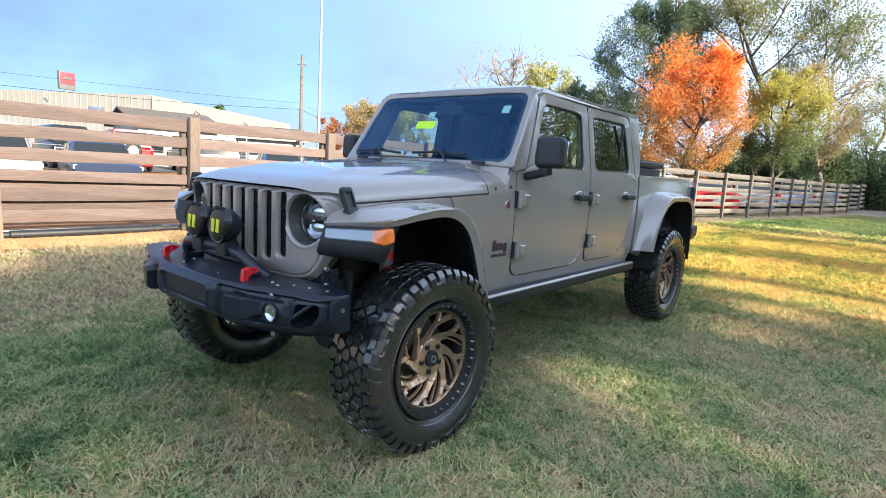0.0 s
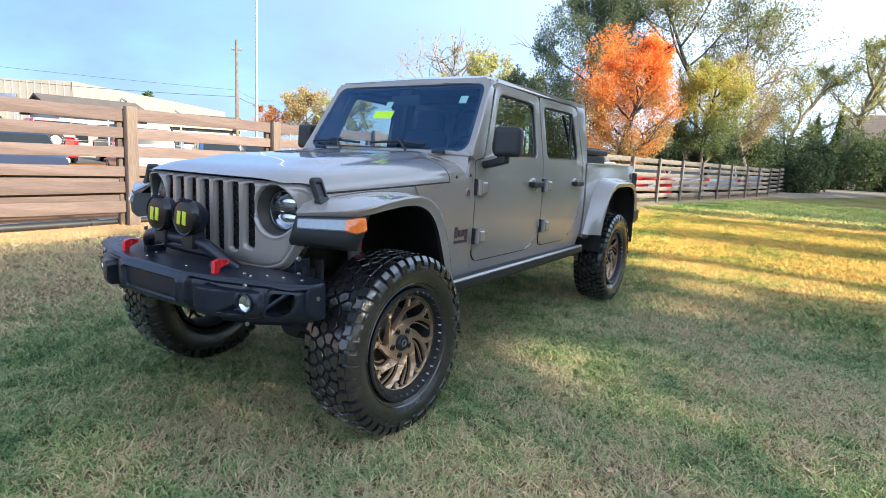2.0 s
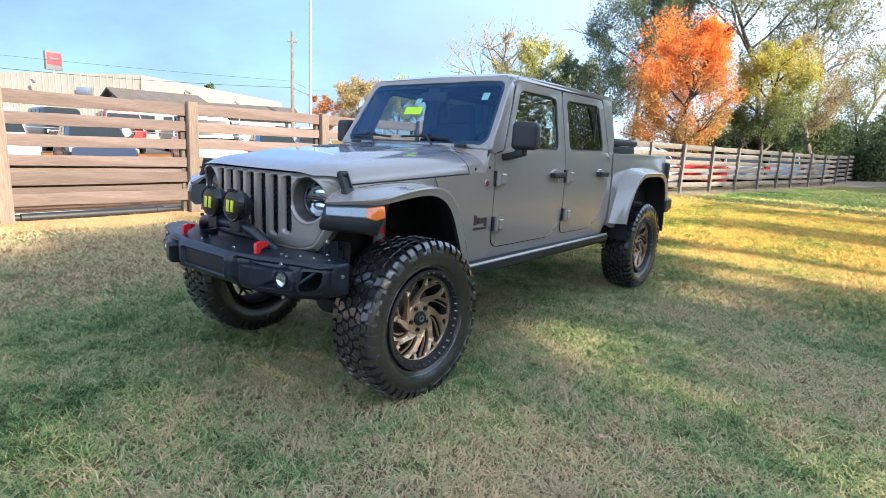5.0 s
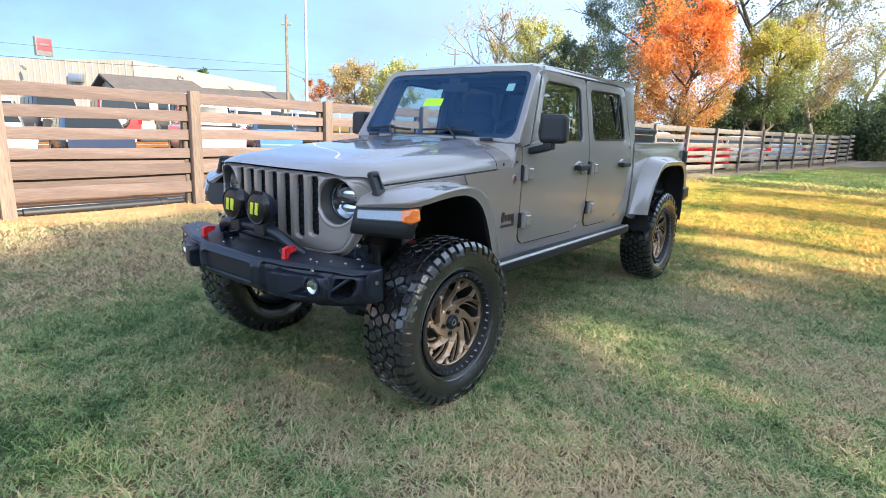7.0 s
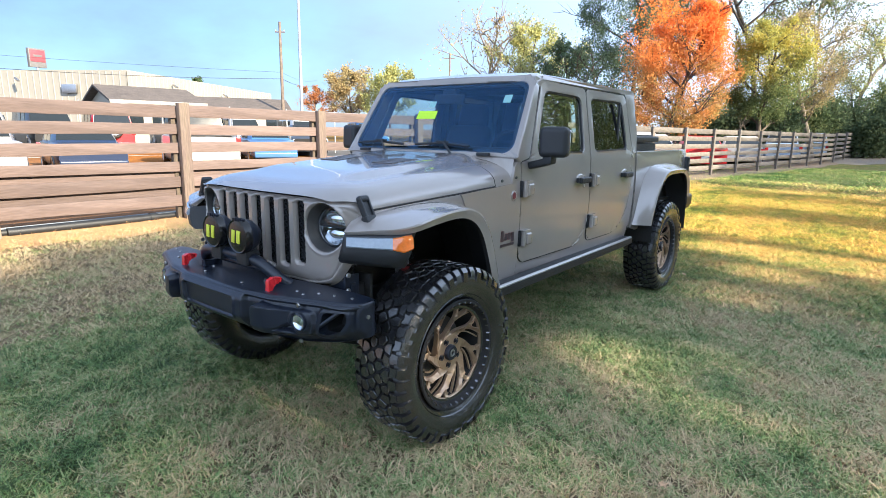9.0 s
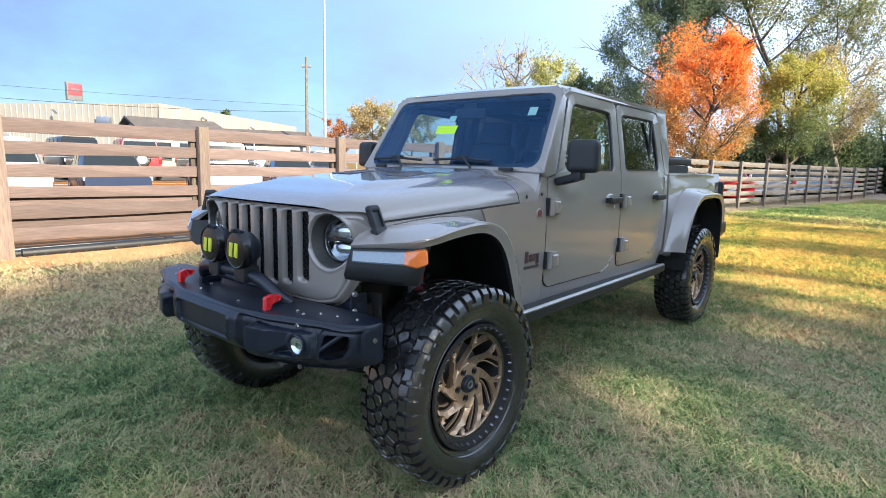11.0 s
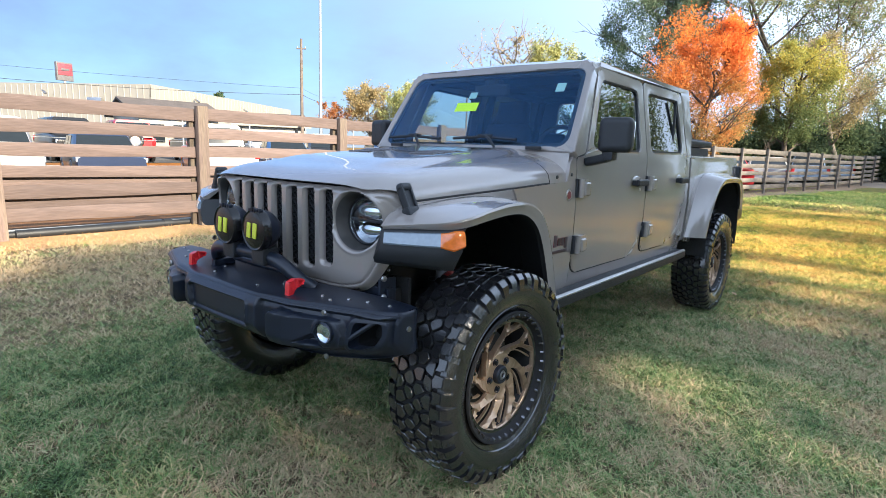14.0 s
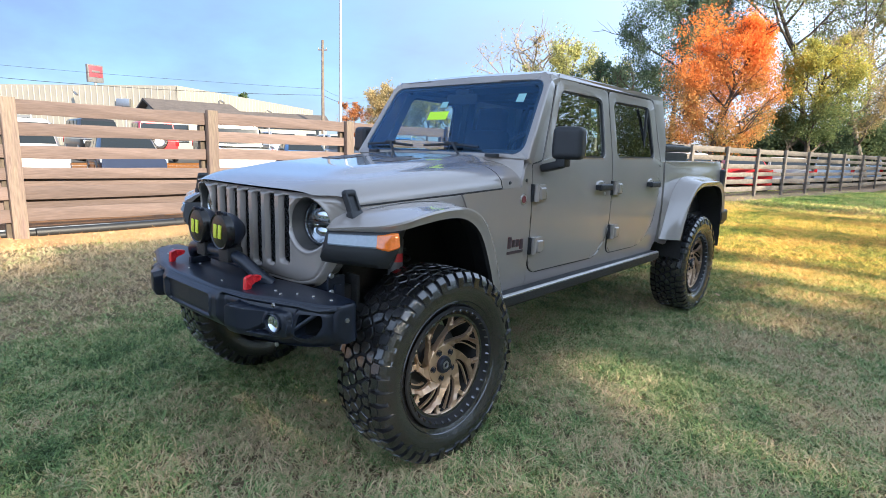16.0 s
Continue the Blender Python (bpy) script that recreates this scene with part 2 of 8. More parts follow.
BLUEGREY = make_mat("blue_grey_siding", (0.27, 0.30, 0.33), 0.7, var=0.1, scale=1)
POLEWOOD = make_mat("creosote_pole", (0.13, 0.105, 0.085), 0.9, var=0.25, scale=3)
POLESTEEL = make_mat("galvanised_pole", (0.34, 0.36, 0.38), 0.45, 0.6, var=0.1)
LEAFDRY = make_mat("dry_leaf", (0.52, 0.34, 0.20), 0.8, var=0.2, scale=40)

EVEN = (PAINT, BUMPER, BLACK, SEAT)
SHEETS = set()

# ---- mesh helpers ----


def finish(name, bm, material, parent=None, label="", smooth=38, even=False):
    bmesh.ops.recalc_face_normals(bm, faces=bm.faces)
    me = bpy.data.meshes.new(name)
    bm.to_mesh(me)
    bm.free()
    for mm in (material if isinstance(material, (list, tuple)) else (material,)):
        me.materials.append(mm)
    me.shade_smooth()
    me.set_sharp_from_angle(angle=radians(smooth))
    ob = new(name, me)
    ob.parent = parent
    if label:
        ob["label"] = label
    if even:
        wnm = ob.modifiers.new("even_normals", "WEIGHTED_NORMAL")
        wnm.keep_sharp, wnm.weight = True, 90
    return ob


def part(name, bm, material, parent, label="", smooth=38, even=None):
    if id(bm) in SHEETS:
        SHEETS.discard(id(bm))
        smooth, even = min(smooth, 14), False
    if even is None:
        even = material in EVEN and len(bm.faces) > 40
    return finish(name, bm, material, parent, label, smooth, even)


def again(ob, m, parent=None):
    """Another object on the same mesh."""
    o = new(ob.name.split(".")[0], ob.data)
    o.parent = parent or ob.parent
    o.matrix_basis = m
    if "label" in ob:
        o["label"] = ob["label"]
    return o


def thing(name, label, category, m=None, group="", kind=""):
    e = new(name)
    e.empty_display_size = 0.2
    if m is not None:
        e.matrix_basis = m
    return tagged(e, label, category, group, kind)


def absorb(bm, other, m=None):
    me = bpy.data.meshes.new("tmp")
    other.to_mesh(me)
    other.free()
    if m is not None:
        me.transform(m)
    bm.from_mesh(me)
    bpy.data.meshes.remove(me)


def box(bm, c, s, bevel=0.006, seg=2, m=None, taper=(1, 1)):
    """A bevelled box of size s about c; taper: x and y factors of its top."""
    t = bmesh.new()
    bmesh.ops.create_cube(t, size=1.0)
    for v in t.verts:
        k = taper if v.co.z > 0 else (1, 1)
        v.co = Vector((v.co.x * s[0] * k[0], v.co.y * s[1] * k[1], v.co.z * s[2]))
    if bevel:
        bmesh.ops.bevel(t, geom=list(t.edges), offset=min(bevel, 0.45 * min(s)), segments=seg, affect="EDGES", profile=0.6)
    mm = Matrix.Translation(c)
    absorb(bm, t, (mm @ m) if m is not None else mm)


def lathe(bm, profile, seg=32, m=None, close=True):
    """Revolve (r, h) about the local z axis."""
    t = bmesh.new()
    rings = []
    for r, h in profile:
        rings.append([t.verts.new((r * math.cos(2 * math.pi * i / seg), r * math.sin(2 * math.pi * i / seg), h)) for i in range(seg)] if r > 1e-5 else [t.verts.new((0, 0, h))])
    for a, b in zip(rings, rings[1:]):
        for i in range(seg):
            j = (i + 1) % seg
            if len(a) == 1 and len(b) == 1:
                continue
            if len(a) == 1:
                t.faces.new((a[0], b[j], b[i]))
            elif len(b) == 1:
                t.faces.new((a[i], a[j], b[0]))
            else:
                t.faces.new((a[i], a[j], b[j], b[i]))
    absorb(bm, t, m)


def tube(bm, pts, r, seg=10, cap=True, radii=None):
    pts = [Vector(p) for p in pts]
    n = len(pts)
    prev, side = [], None
    for i, p in enumerate(pts):
        d = (pts[min(i + 1, n - 1)] - pts[max(i - 1, 0)]).normalized()
        if side is None:
            side = d.cross(Vector((0, 0, 1)) if abs(d.z) < 0.9 else Vector((1, 0, 0))).normalized()
        side = (side - d * side.dot(d)).normalized()
        up = d.cross(side)
        rr = radii[i] if radii else r
        ring = [bm.verts.new(p + (side * math.cos(2 * math.pi * k / seg) + up * math.sin(2 * math.pi * k / seg)) * rr) for k in range(seg)]
        if prev:
            for k in range(seg):
                bm.faces.new((prev[k], prev[(k + 1) % seg], ring[(k + 1) % seg], ring[k]))
        elif cap:
            bm.faces.new(ring[::-1])
        prev = ring
    if cap:
        bm.faces.new(prev)


def grid(bm, rows, closed=False):
    """Quads between rows of points."""
    vs = [[bm.verts.new(p) for p in row] for row in rows]
    for a, b in zip(vs, vs[1:]):
        n = len(a)
        for i in range(n if closed else n - 1):
            j = (i + 1) % n
            bm.faces.new((a[i], a[j], b[j], b[i]))
    return vs


def smooth_path(pts, n):
    """n points on a Catmull-Rom curve through pts."""
    P = [Vector(p) for p in pts]
    out = []
    for k in range(n):
        u = k / (n - 1) * (len(P) - 1)
        i = min(int(u), len(P) - 2)
        f = u - i
        a, b, c, d = P[max(i - 1, 0)], P[i], P[i + 1], P[min(i + 2, len(P) - 1)]
        out.append(0.5 * ((2 * b) + (c - a) * f + (2 * a - 5 * b + 4 * c - d) * f * f + (3 * b - a - 3 * c + d) * f ** 3))
    return out


def rounded(poly, r, seg=4):
    """A polygon with rounded corners; r: a radius or one for each corner."""
    n = len(poly)
    out = []
    for i in range(n):
        p, a, b = Vector(poly[i]), Vector(poly[i - 1]), Vector(poly[(i + 1) % n])
        rr = r[i] if isinstance(r, (list, tuple)) else r
        da, db = (a - p), (b - p)
        k = min(rr, 0.45 * da.length, 0.45 * db.length)
        if k < 1e-4:
            out.append(tuple(p))
            continue
        s, e = p + da.normalized() * k, p + db.normalized() * k
        for j in range(seg + 1):
            f = j / seg
            out.append(tuple((1 - f) ** 2 * s + 2 * f * (1 - f) * p + f * f * e))
    return out


def skin(outline, holes, where, thick, cuts_u=(), cuts_v=(), bevel=0.004, inward=None):
    """A sheet from a flat outline (u, v) with holes, cut at the given u and v, bent by where(u, v) and given thickness along inward(u, v)."""
    bm = bmesh.new()
    edges = []
    for loop in [outline] + list(holes):
        vs = [bm.verts.new((u, v, 0)) for u, v in loop]
        edges += [bm.edges.new((vs[i], vs[(i + 1) % len(vs)])) for i in range(len(vs))]
    bmesh.ops.triangle_fill(bm, use_beauty=True, use_dissolve=False, edges=edges, normal=(0, 0, 1))
    for k, cuts in ((0, cuts_u), (1, cuts_v)):
        for c in cuts:
            co, no = [0, 0, 0], [0, 0, 0]
            co[k], no[k] = c, 1
            bmesh.ops.bisect_plane(bm, geom=list(bm.verts) + list(bm.edges) + list(bm.faces), plane_co=co, plane_no=no, dist=1e-5)
    front = {v: v.co.copy() for v in bm.verts}
    faces = list(bm.faces)
    rim = [e for e in bm.edges if len(e.link_faces) == 1]
    back = {v: bm.verts.new((0, 0, 0)) for v in front}
    for f in faces:
        bm.faces.new([back[v] for v in reversed(f.verts)])
    for e in rim:
        a, b = e.verts
        bm.faces.new((a, b, back[b], back[a]))
    for v, p in front.items():
        q = Vector(where(p.x, p.y))
        v.co = q
        back[v].co = q + Vector(inward(p.x, p.y)) * thick
    if bevel:
        bmesh.ops.bevel(bm, geom=[e for e in rim], offset=bevel, segments=2, affect="EDGES", profile=0.5)
    SHEETS.add(id(bm))
    return bm


def mirrored(bm):
    for v in bm.verts:
        v.co.x = -v.co.x
    bmesh.ops.reverse_faces(bm, faces=bm.faces)
    return bm


def clamp(a, lo=0.0, hi=1.0):
    return max(lo, min(hi, a))


def sd_poly(X, Z, poly):
    """Signed distance to a polygon, negative inside."""
    d = np.full(X.shape, 1e9)
    odd = np.zeros(X.shape, bool)
    n = len(poly)
    for i in range(n):
        (ax, az), (bx, bz) = poly[i], poly[i - 1]
        ex, ez = bx - ax, bz - az
        wx, wz = X - ax, Z - az
        k = np.clip((wx * ex + wz * ez) / max(1e-12, ex * ex + ez * ez), 0, 1)
        d = np.minimum(d, (wx - ex * k) ** 2 + (wz - ez * k) ** 2)
        crossing = (az > Z) != (bz > Z)
        with np.errstate(divide="ignore", invalid="ignore"):
            odd ^= crossing & (X < (ex) * (Z - az) / (ez if ez else 1e-12) + ax)
    return np.where(odd, -1, 1) * np.sqrt(d)


def step01(a, b, v):
    f = np.clip((v - a) / (b - a), 0, 1)
    return f * f * (3 - 2 * f)


def relief(xr, zr, step, keep, depth, back):
    """A pressed sheet over (x, z): keep(X, Z) is negative on the metal, depth gives y, and its edges turn back by back(x, z)."""
    X, Z = np.meshgrid(np.arange(xr[0], xr[1] + step / 2, step), np.arange(zr[0], zr[1] + step / 2, step), indexing="ij")
    for _ in range(2):
        c = keep(X, Z)
        e = 1e-4
        gx, gz = (keep(X + e, Z) - keep(X - e, Z)) / (2 * e), (keep(X, Z + e) - keep(X, Z - e)) / (2 * e)
        g2 = np.maximum(0.25, gx * gx + gz * gz)
        near = np.abs(c) < 0.62 * step
        X, Z = X - np.where(near, c * gx / g2, 0), Z - np.where(near, c * gz / g2, 0)
    ok = (c <= 0) | near
    Y = depth(X, Z)
    bm = bmesh.new()
    ids = {}

    def vert(i, j):
        if (i, j) not in ids:
            ids[i, j] = bm.verts.new((X[i, j], Y[i, j], Z[i, j]))
        return ids[i, j]
    for i in range(X.shape[0] - 1):
        for j in range(X.shape[1] - 1):
            q = [k for k in ((i, j), (i + 1, j), (i + 1, j + 1), (i, j + 1)) if ok[k]]
            if len(q) >= 3 and min(c[k] for k in q) < -0.05 * step:
                bm.faces.new([vert(*k) for k in q])
    rim = [e2 for e2 in bm.edges if len(e2.link_faces) == 1]
    low = {}
    for e2 in rim:
        for v in e2.verts:
            if v not in low:
                low[v] = bm.verts.new(v.co + Vector(back(v.co.x, v.co.z)))
    for e2 in rim:
        p, q = e2.verts
        bm.faces.new((p, q, low[q], low[p]))
    return bm


def ease(a, b, v):
    f = clamp((v - a) / (b - a))
    return f * f * (3 - 2 * f)


# ---- ground ----


def ground_z(x, y):
    z = 0.16 * ease(-1.8, -5.4, x) + 0.10 * ease(6, 20, y) * (1 - ease(-1.8, -5.4, x)) + 0.012 * noise.noise((x * 0.7, y * 0.7, 0))
    z += (0.020 * max(0, min(-x, 34) - 12) - 0.16 * ease(-6.2, -8.4, x)) * ease(18, 12, y)
    return z + 0.42 * ease(33, 56, y)


def make_grass_ground():
    m = bpy.data.materials.new("lawn")
    m.use_nodes = True
    nt = m.node_tree
    b = nt.nodes["Principled BSDF"]
    b.inputs["Roughness"].default_value = 0.95
    b.inputs["Specular IOR Level"].default_value = 0.2
    # low value: the shade between the blades is put into the ground's colour
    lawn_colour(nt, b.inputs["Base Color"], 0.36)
    tc = nt.nodes.new("ShaderNodeTexCoord")
    fine = nt.nodes.new("ShaderNodeTexNoise")
    fine.inputs["Scale"].default_value, fine.inputs["Detail"].default_value = 55, 5
    nt.links.new(tc.outputs["Object"], fine.inputs["Vector"])
    bp = nt.nodes.new("ShaderNodeBump")
    bp.inputs["Strength"].default_value, bp.inputs["Distance"].default_value = 0.9, 0.03
    nt.links.new(fine.outputs["Fac"], bp.inputs["Height"])
    nt.links.new(bp.outputs[0], b.inputs["Normal"])
    return m


def lawn_colour(nt, target, value):
    """Green turf with straw-coloured dry patches, by place; a little variation from blade to blade."""
    geo = nt.nodes.new("ShaderNodeNewGeometry")
    big, mid, fine = (nt.nodes.new("ShaderNodeTexNoise") for _ in range(3))
    for n, s, d in ((big, 0.85, 3), (mid, 4.6, 4), (fine, 34, 2)):
        n.inputs["Scale"].default_value, n.inputs["Detail"].default_value = s, d
        nt.links.new(geo.outputs["Position"], n.inputs["Vector"])
    total = None
    for source, weight in ((big.outputs["Fac"], 2.4), (mid.outputs["Fac"], 1.8), (geo.outputs["Random Per Island"], 1.15), (fine.outputs["Fac"], 1.05)):
        add = nt.nodes.new("ShaderNodeMath")
        add.operation = "MULTIPLY_ADD"
        add.inputs[1].default_value = weight
        nt.links.new(source, add.inputs[0])
        if total is not None:
            nt.links.new(total, add.inputs[2])
        else:
            add.inputs[2].default_value = 0.0
        total = add.outputs[0]
    # greener turf towards the fence side of the truck
    place, lush, sum2 = nt.nodes.new("ShaderNodeSeparateXYZ"), nt.nodes.new("ShaderNodeMapRange"), nt.nodes.new("ShaderNodeMath")
    nt.links.new(geo.outputs["Position"], place.inputs[0])
    nt.links.new(place.outputs["X"], lush.inputs["Value"])
    lush.interpolation_type = "SMOOTHSTEP"
    lush.inputs["From Min"].default_value, lush.inputs["From Max"].default_value = -1.3, 1.3
    lush.inputs["To Min"].default_value, lush.inputs["To Max"].default_value = -0.32, 0.0
    nt.links.new(total, sum2.inputs[0])
    nt.links.new(lush.outputs[0], sum2.inputs[1])
    total = sum2.outputs[0]
    dry, sum3 = nt.nodes.new("ShaderNodeMapRange"), nt.nodes.new("ShaderNodeMath")
    nt.links.new(place.outputs["X"], dry.inputs["Value"])
    dry.inputs["From Min"].default_value, dry.inputs["From Max"].default_value = -1.2, -3.6
    dry.inputs["To Min"].default_value, dry.inputs["To Max"].default_value = 0.0, 0.75
    nt.links.new(total, sum3.inputs[0])
    nt.links.new(dry.outputs[0], sum3.inputs[1])
    total = sum3.outputs[0]
    mr = nt.nodes.new("ShaderNodeMapRange")
    mr.inputs["From Min"].default_value, mr.inputs["From Max"].default_value = 2.18, 3.86
    nt.links.new(total, mr.inputs["Value"])
    r = nt.nodes.new("ShaderNodeValToRGB")
    cols = ((0.034, 0.058, 0.020), (0.142, 0.224, 0.072), (0.325, 0.254, 0.152), (0.48, 0.346, 0.222))
    for i, c in enumerate(cols):
        e = r.color_ramp.elements[i] if i < 2 else r.color_ramp.elements.new(0.5)
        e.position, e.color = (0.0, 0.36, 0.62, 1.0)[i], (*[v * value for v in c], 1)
    nt.links.new(mr.outputs[0], r.inputs[0])
    # yellower tone farther up the lawn, rusty litter along the fence, greener tone beyond
    sep = nt.nodes.new("ShaderNodeSeparateXYZ")
    nt.links.new(geo.outputs["Position"], sep.inputs[0])
    col = r.outputs[0]
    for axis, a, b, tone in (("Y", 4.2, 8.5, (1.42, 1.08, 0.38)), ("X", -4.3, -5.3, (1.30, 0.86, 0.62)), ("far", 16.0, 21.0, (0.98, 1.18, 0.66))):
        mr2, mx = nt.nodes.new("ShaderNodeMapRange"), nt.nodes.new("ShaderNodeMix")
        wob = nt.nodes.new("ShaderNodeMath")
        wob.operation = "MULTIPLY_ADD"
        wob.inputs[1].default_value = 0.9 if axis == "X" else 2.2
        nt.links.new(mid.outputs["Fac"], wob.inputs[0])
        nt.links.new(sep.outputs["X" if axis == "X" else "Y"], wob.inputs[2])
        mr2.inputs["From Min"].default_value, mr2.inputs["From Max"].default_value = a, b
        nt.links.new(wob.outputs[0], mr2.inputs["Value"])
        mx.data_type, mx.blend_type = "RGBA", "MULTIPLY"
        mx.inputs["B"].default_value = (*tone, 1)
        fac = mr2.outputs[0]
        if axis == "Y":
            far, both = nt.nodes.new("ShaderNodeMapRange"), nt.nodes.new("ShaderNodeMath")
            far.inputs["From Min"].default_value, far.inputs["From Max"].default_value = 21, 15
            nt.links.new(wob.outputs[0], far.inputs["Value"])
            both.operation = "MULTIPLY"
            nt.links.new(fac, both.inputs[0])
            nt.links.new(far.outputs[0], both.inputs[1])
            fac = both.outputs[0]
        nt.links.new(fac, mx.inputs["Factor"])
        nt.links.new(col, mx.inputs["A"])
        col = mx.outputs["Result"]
    nt.links.new(col, target)


LAWN = make_grass_ground()
BLADE = bpy.data.materials.new("grass_blade")
BLADE.use_nodes = True
_b = BLADE.node_tree.nodes["Principled BSDF"]
_b.inputs["Roughness"].default_value = 0.6
_b.inputs["Specular IOR Level"].default_value = 0.3
_b.inputs["Subsurface Weight"].default_value = 0.0
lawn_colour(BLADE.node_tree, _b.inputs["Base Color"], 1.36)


def build_ground():
    bm = bmesh.new()
    xs = [-2500, -600, -200, -90, -50, -30, -20] + [-14 + 0.5 * i for i in range(45)] + [12, 18, 30, 60, 150, 500, 2500]
    ys = [-2500, -500, -120, -40, -20] + [-10 + 0.6 * i for i in range(56)] + [26, 30, 35, 40, 46, 54, 70, 120, 300, 900, 2500]
    grid(bm, [[(x, y, ground_z(x, y)) for x in xs] for y in ys])
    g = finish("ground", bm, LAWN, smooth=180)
    tagged(g, "mown autumn lawn with green turf and straw-coloured patches", "ground", kind="structure")


def build_grass():
    """Loose turf: bent blades near the path, three-cornered ones farther off, thinner with distance."""
    rng = np.random.default_rng(5)
    zones = (((-2.3, 4.2), (-2.1, 3.3), 12000, 0.033, 0.0027, True), ((-5.0, 6.6), (-2.6, 7.2), 5200, 0.032, 0.0030, False), ((-6.0, 9.0), (-6, 16), 1600, 0.038, 0.0056, False), ((-4.0, 12.0), (15, 30), 260, 0.05, 0.012, False))
    verts, loops, at = [], [], 0
    for k0, ((x0, x1), (y0, y1), dens, h, w, bent) in enumerate(zones):
        n = int((x1 - x0) * (y1 - y0) * dens)
        p = np.stack([rng.uniform(x0, x1, n), rng.uniform(y0, y1, n)], 1)
        tuft = np.arange(n) // (16 if bent else 9)
        if k0 < 2:
            # blades gather in small tufts that lean together, with gaps between
            p = p[tuft * (16 if bent else 9)] + rng.normal(0, 0.016, (n, 2)) * rng.uniform(0.5, 1.6, n)[tuft][:, None]
        # thin out towards the borders
        rim = np.minimum.reduce([p[:, 0] - x0, x1 - p[:, 0], p[:, 1] - y0, y1 - p[:, 1]])
        keep = rng.uniform(0, 1, n) < np.clip(rim / 0.9, 0, 1)
        p, tuft = p[keep], tuft[keep]
        n = len(p)
        z = ground_z_fast(p)
        hh = h * rng.uniform(0.40, 1.25, n) * rng.uniform(0.7, 1.25, tuft.max() + 1)[tuft]
        ang = rng.uniform(0, 2 * np.pi, tuft.max() + 1)[tuft] + rng.normal(0, 0.9, n)
        lean = rng.uniform(0.4, 2.3, n) * hh
        way = np.column_stack([np.cos(ang), np.sin(ang), np.zeros(n)])
        b = np.column_stack([p, z - 0.004])
        wa = rng.uniform(0, 2 * np.pi, n)
        side = np.column_stack([np.cos(wa), np.sin(wa), np.zeros(n)]) * (w * rng.uniform(0.7, 1.3, n))[:, None]
        up = np.array([0, 0, 1.0])
        if bent:
            mid = b + way * (lean * 0.35)[:, None] + up * (hh * 0.72)[:, None]
            tip = b + way * (lean * 1.25)[:, None] + up * (hh * rng.uniform(0.45, 1.05, n))[:, None]
            v = np.stack([b - side, b + side, mid + side * 0.8, mid - side * 0.8, tip], 1)
            f = np.array([0, 1, 2, 0, 2, 3, 3, 2, 4])
        else:
            v = np.stack([b - side, b + side, b + way * lean[:, None] + up * hh[:, None]], 1)
            f = np.array([0, 1, 2])
        k = v.shape[1]
        verts.append(v.reshape(-1, 3))
        loops.append((at + np.arange(n)[:, None] * k + f).ravel())
        at += n * k
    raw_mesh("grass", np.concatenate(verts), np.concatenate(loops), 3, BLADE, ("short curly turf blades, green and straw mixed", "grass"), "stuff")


def ground_z_fast(p):
    """The same slope on a lattice, interpolated."""
    xs, ys = np.arange(-8, 13.5, 0.25), np.arange(-7, 31.5, 0.25)
    tab = np.array([[ground_z(float(x), float(y)) for y in ys] for x in xs])
    u, v = (p[:, 0] + 8) / 0.25, (p[:, 1] + 7) / 0.25
    i, j = np.clip(u.astype(int), 0, len(xs) - 2), np.clip(v.astype(int), 0, len(ys) - 2)
    f, g = u - i, v - j
    return tab[i, j] * (1 - f) * (1 - g) + tab[i + 1, j] * f * (1 - g) + tab[i, j + 1] * (1 - f) * g + tab[i + 1, j + 1] * f * g


def raw_mesh(name, verts, idx, k, material, tags=None, kind="", parent=None):
    me = bpy.data.meshes.new(name)
    nf = len(idx) // k
    me.vertices.add(len(verts))
    me.vertices.foreach_set("co", np.asarray(verts, np.float32).ravel())
    me.loops.add(len(idx))
    me.loops.foreach_set("vertex_index", np.asarray(idx, np.int32))
    me.polygons.add(nf)
    me.polygons.foreach_set("loop_start", np.arange(0, nf * k, k, dtype=np.int32))
    me.update(calc_edges=True)
    me.materials.append(material)
    ob = new(name, me)
    ob.parent = parent
    if tags:
        tagged(ob, tags[0], tags[1], kind=kind)
    return ob


build_ground()
build_grass()

# ---- the pickup truck: x to its left side, y towards its tail, z up; front axle at y = 0 ----
WHEELBASE, HUB_Z, TYRE_R = 3.488, 0.438, 0.440
truck = thing("pickup_truck", "lifted grey-green four-door pickup truck with bronze wheels, parked on the lawn", "pickup truck")


def side_x(y, z):
    """Half-width of the cab's and bed's side at a place."""
    w = 0.700 + 0.030 * ease(0.7, 2.4, y) + 0.006 * ease(2.6, 4.2, y)
    if z < 0.80:
        w -= 0.020 * ((0.80 - z) / 0.25) ** 2
    w += 0.010 * math.sin(math.pi * clamp((z - 0.7) / 0.62))
    if z > 1.33:
        w -= 0.155 * (z - 1.33)
    return w


Z_CUTS = (0.62, 0.70, 0.76, 0.84, 0.92, 1.0, 1.08, 1.16, 1.24, 1.30, 1.33, 1.36, 1.5, 1.65, 1.78)


def side_panel(name, outline, holes, parent, thick=0.03, bevel=0.005, mat=None, label="", off=0.0):
    """The panel on both sides of the truck."""
    made = []
    for s in (1, -1):
        bm = skin(outline, holes, lambda y, z: (side_x(y, z) + off, y, z), thick, cuts_u=(1.2, 1.6, 2.0, 2.4, 3.0, 3.6), cuts_v=Z_CUTS, bevel=bevel, inward=lambda y, z: (-1, 0, 0))
        made.append(part(name, bm if s > 0 else mirrored(bm), mat or PAINT, parent, label))
    return made


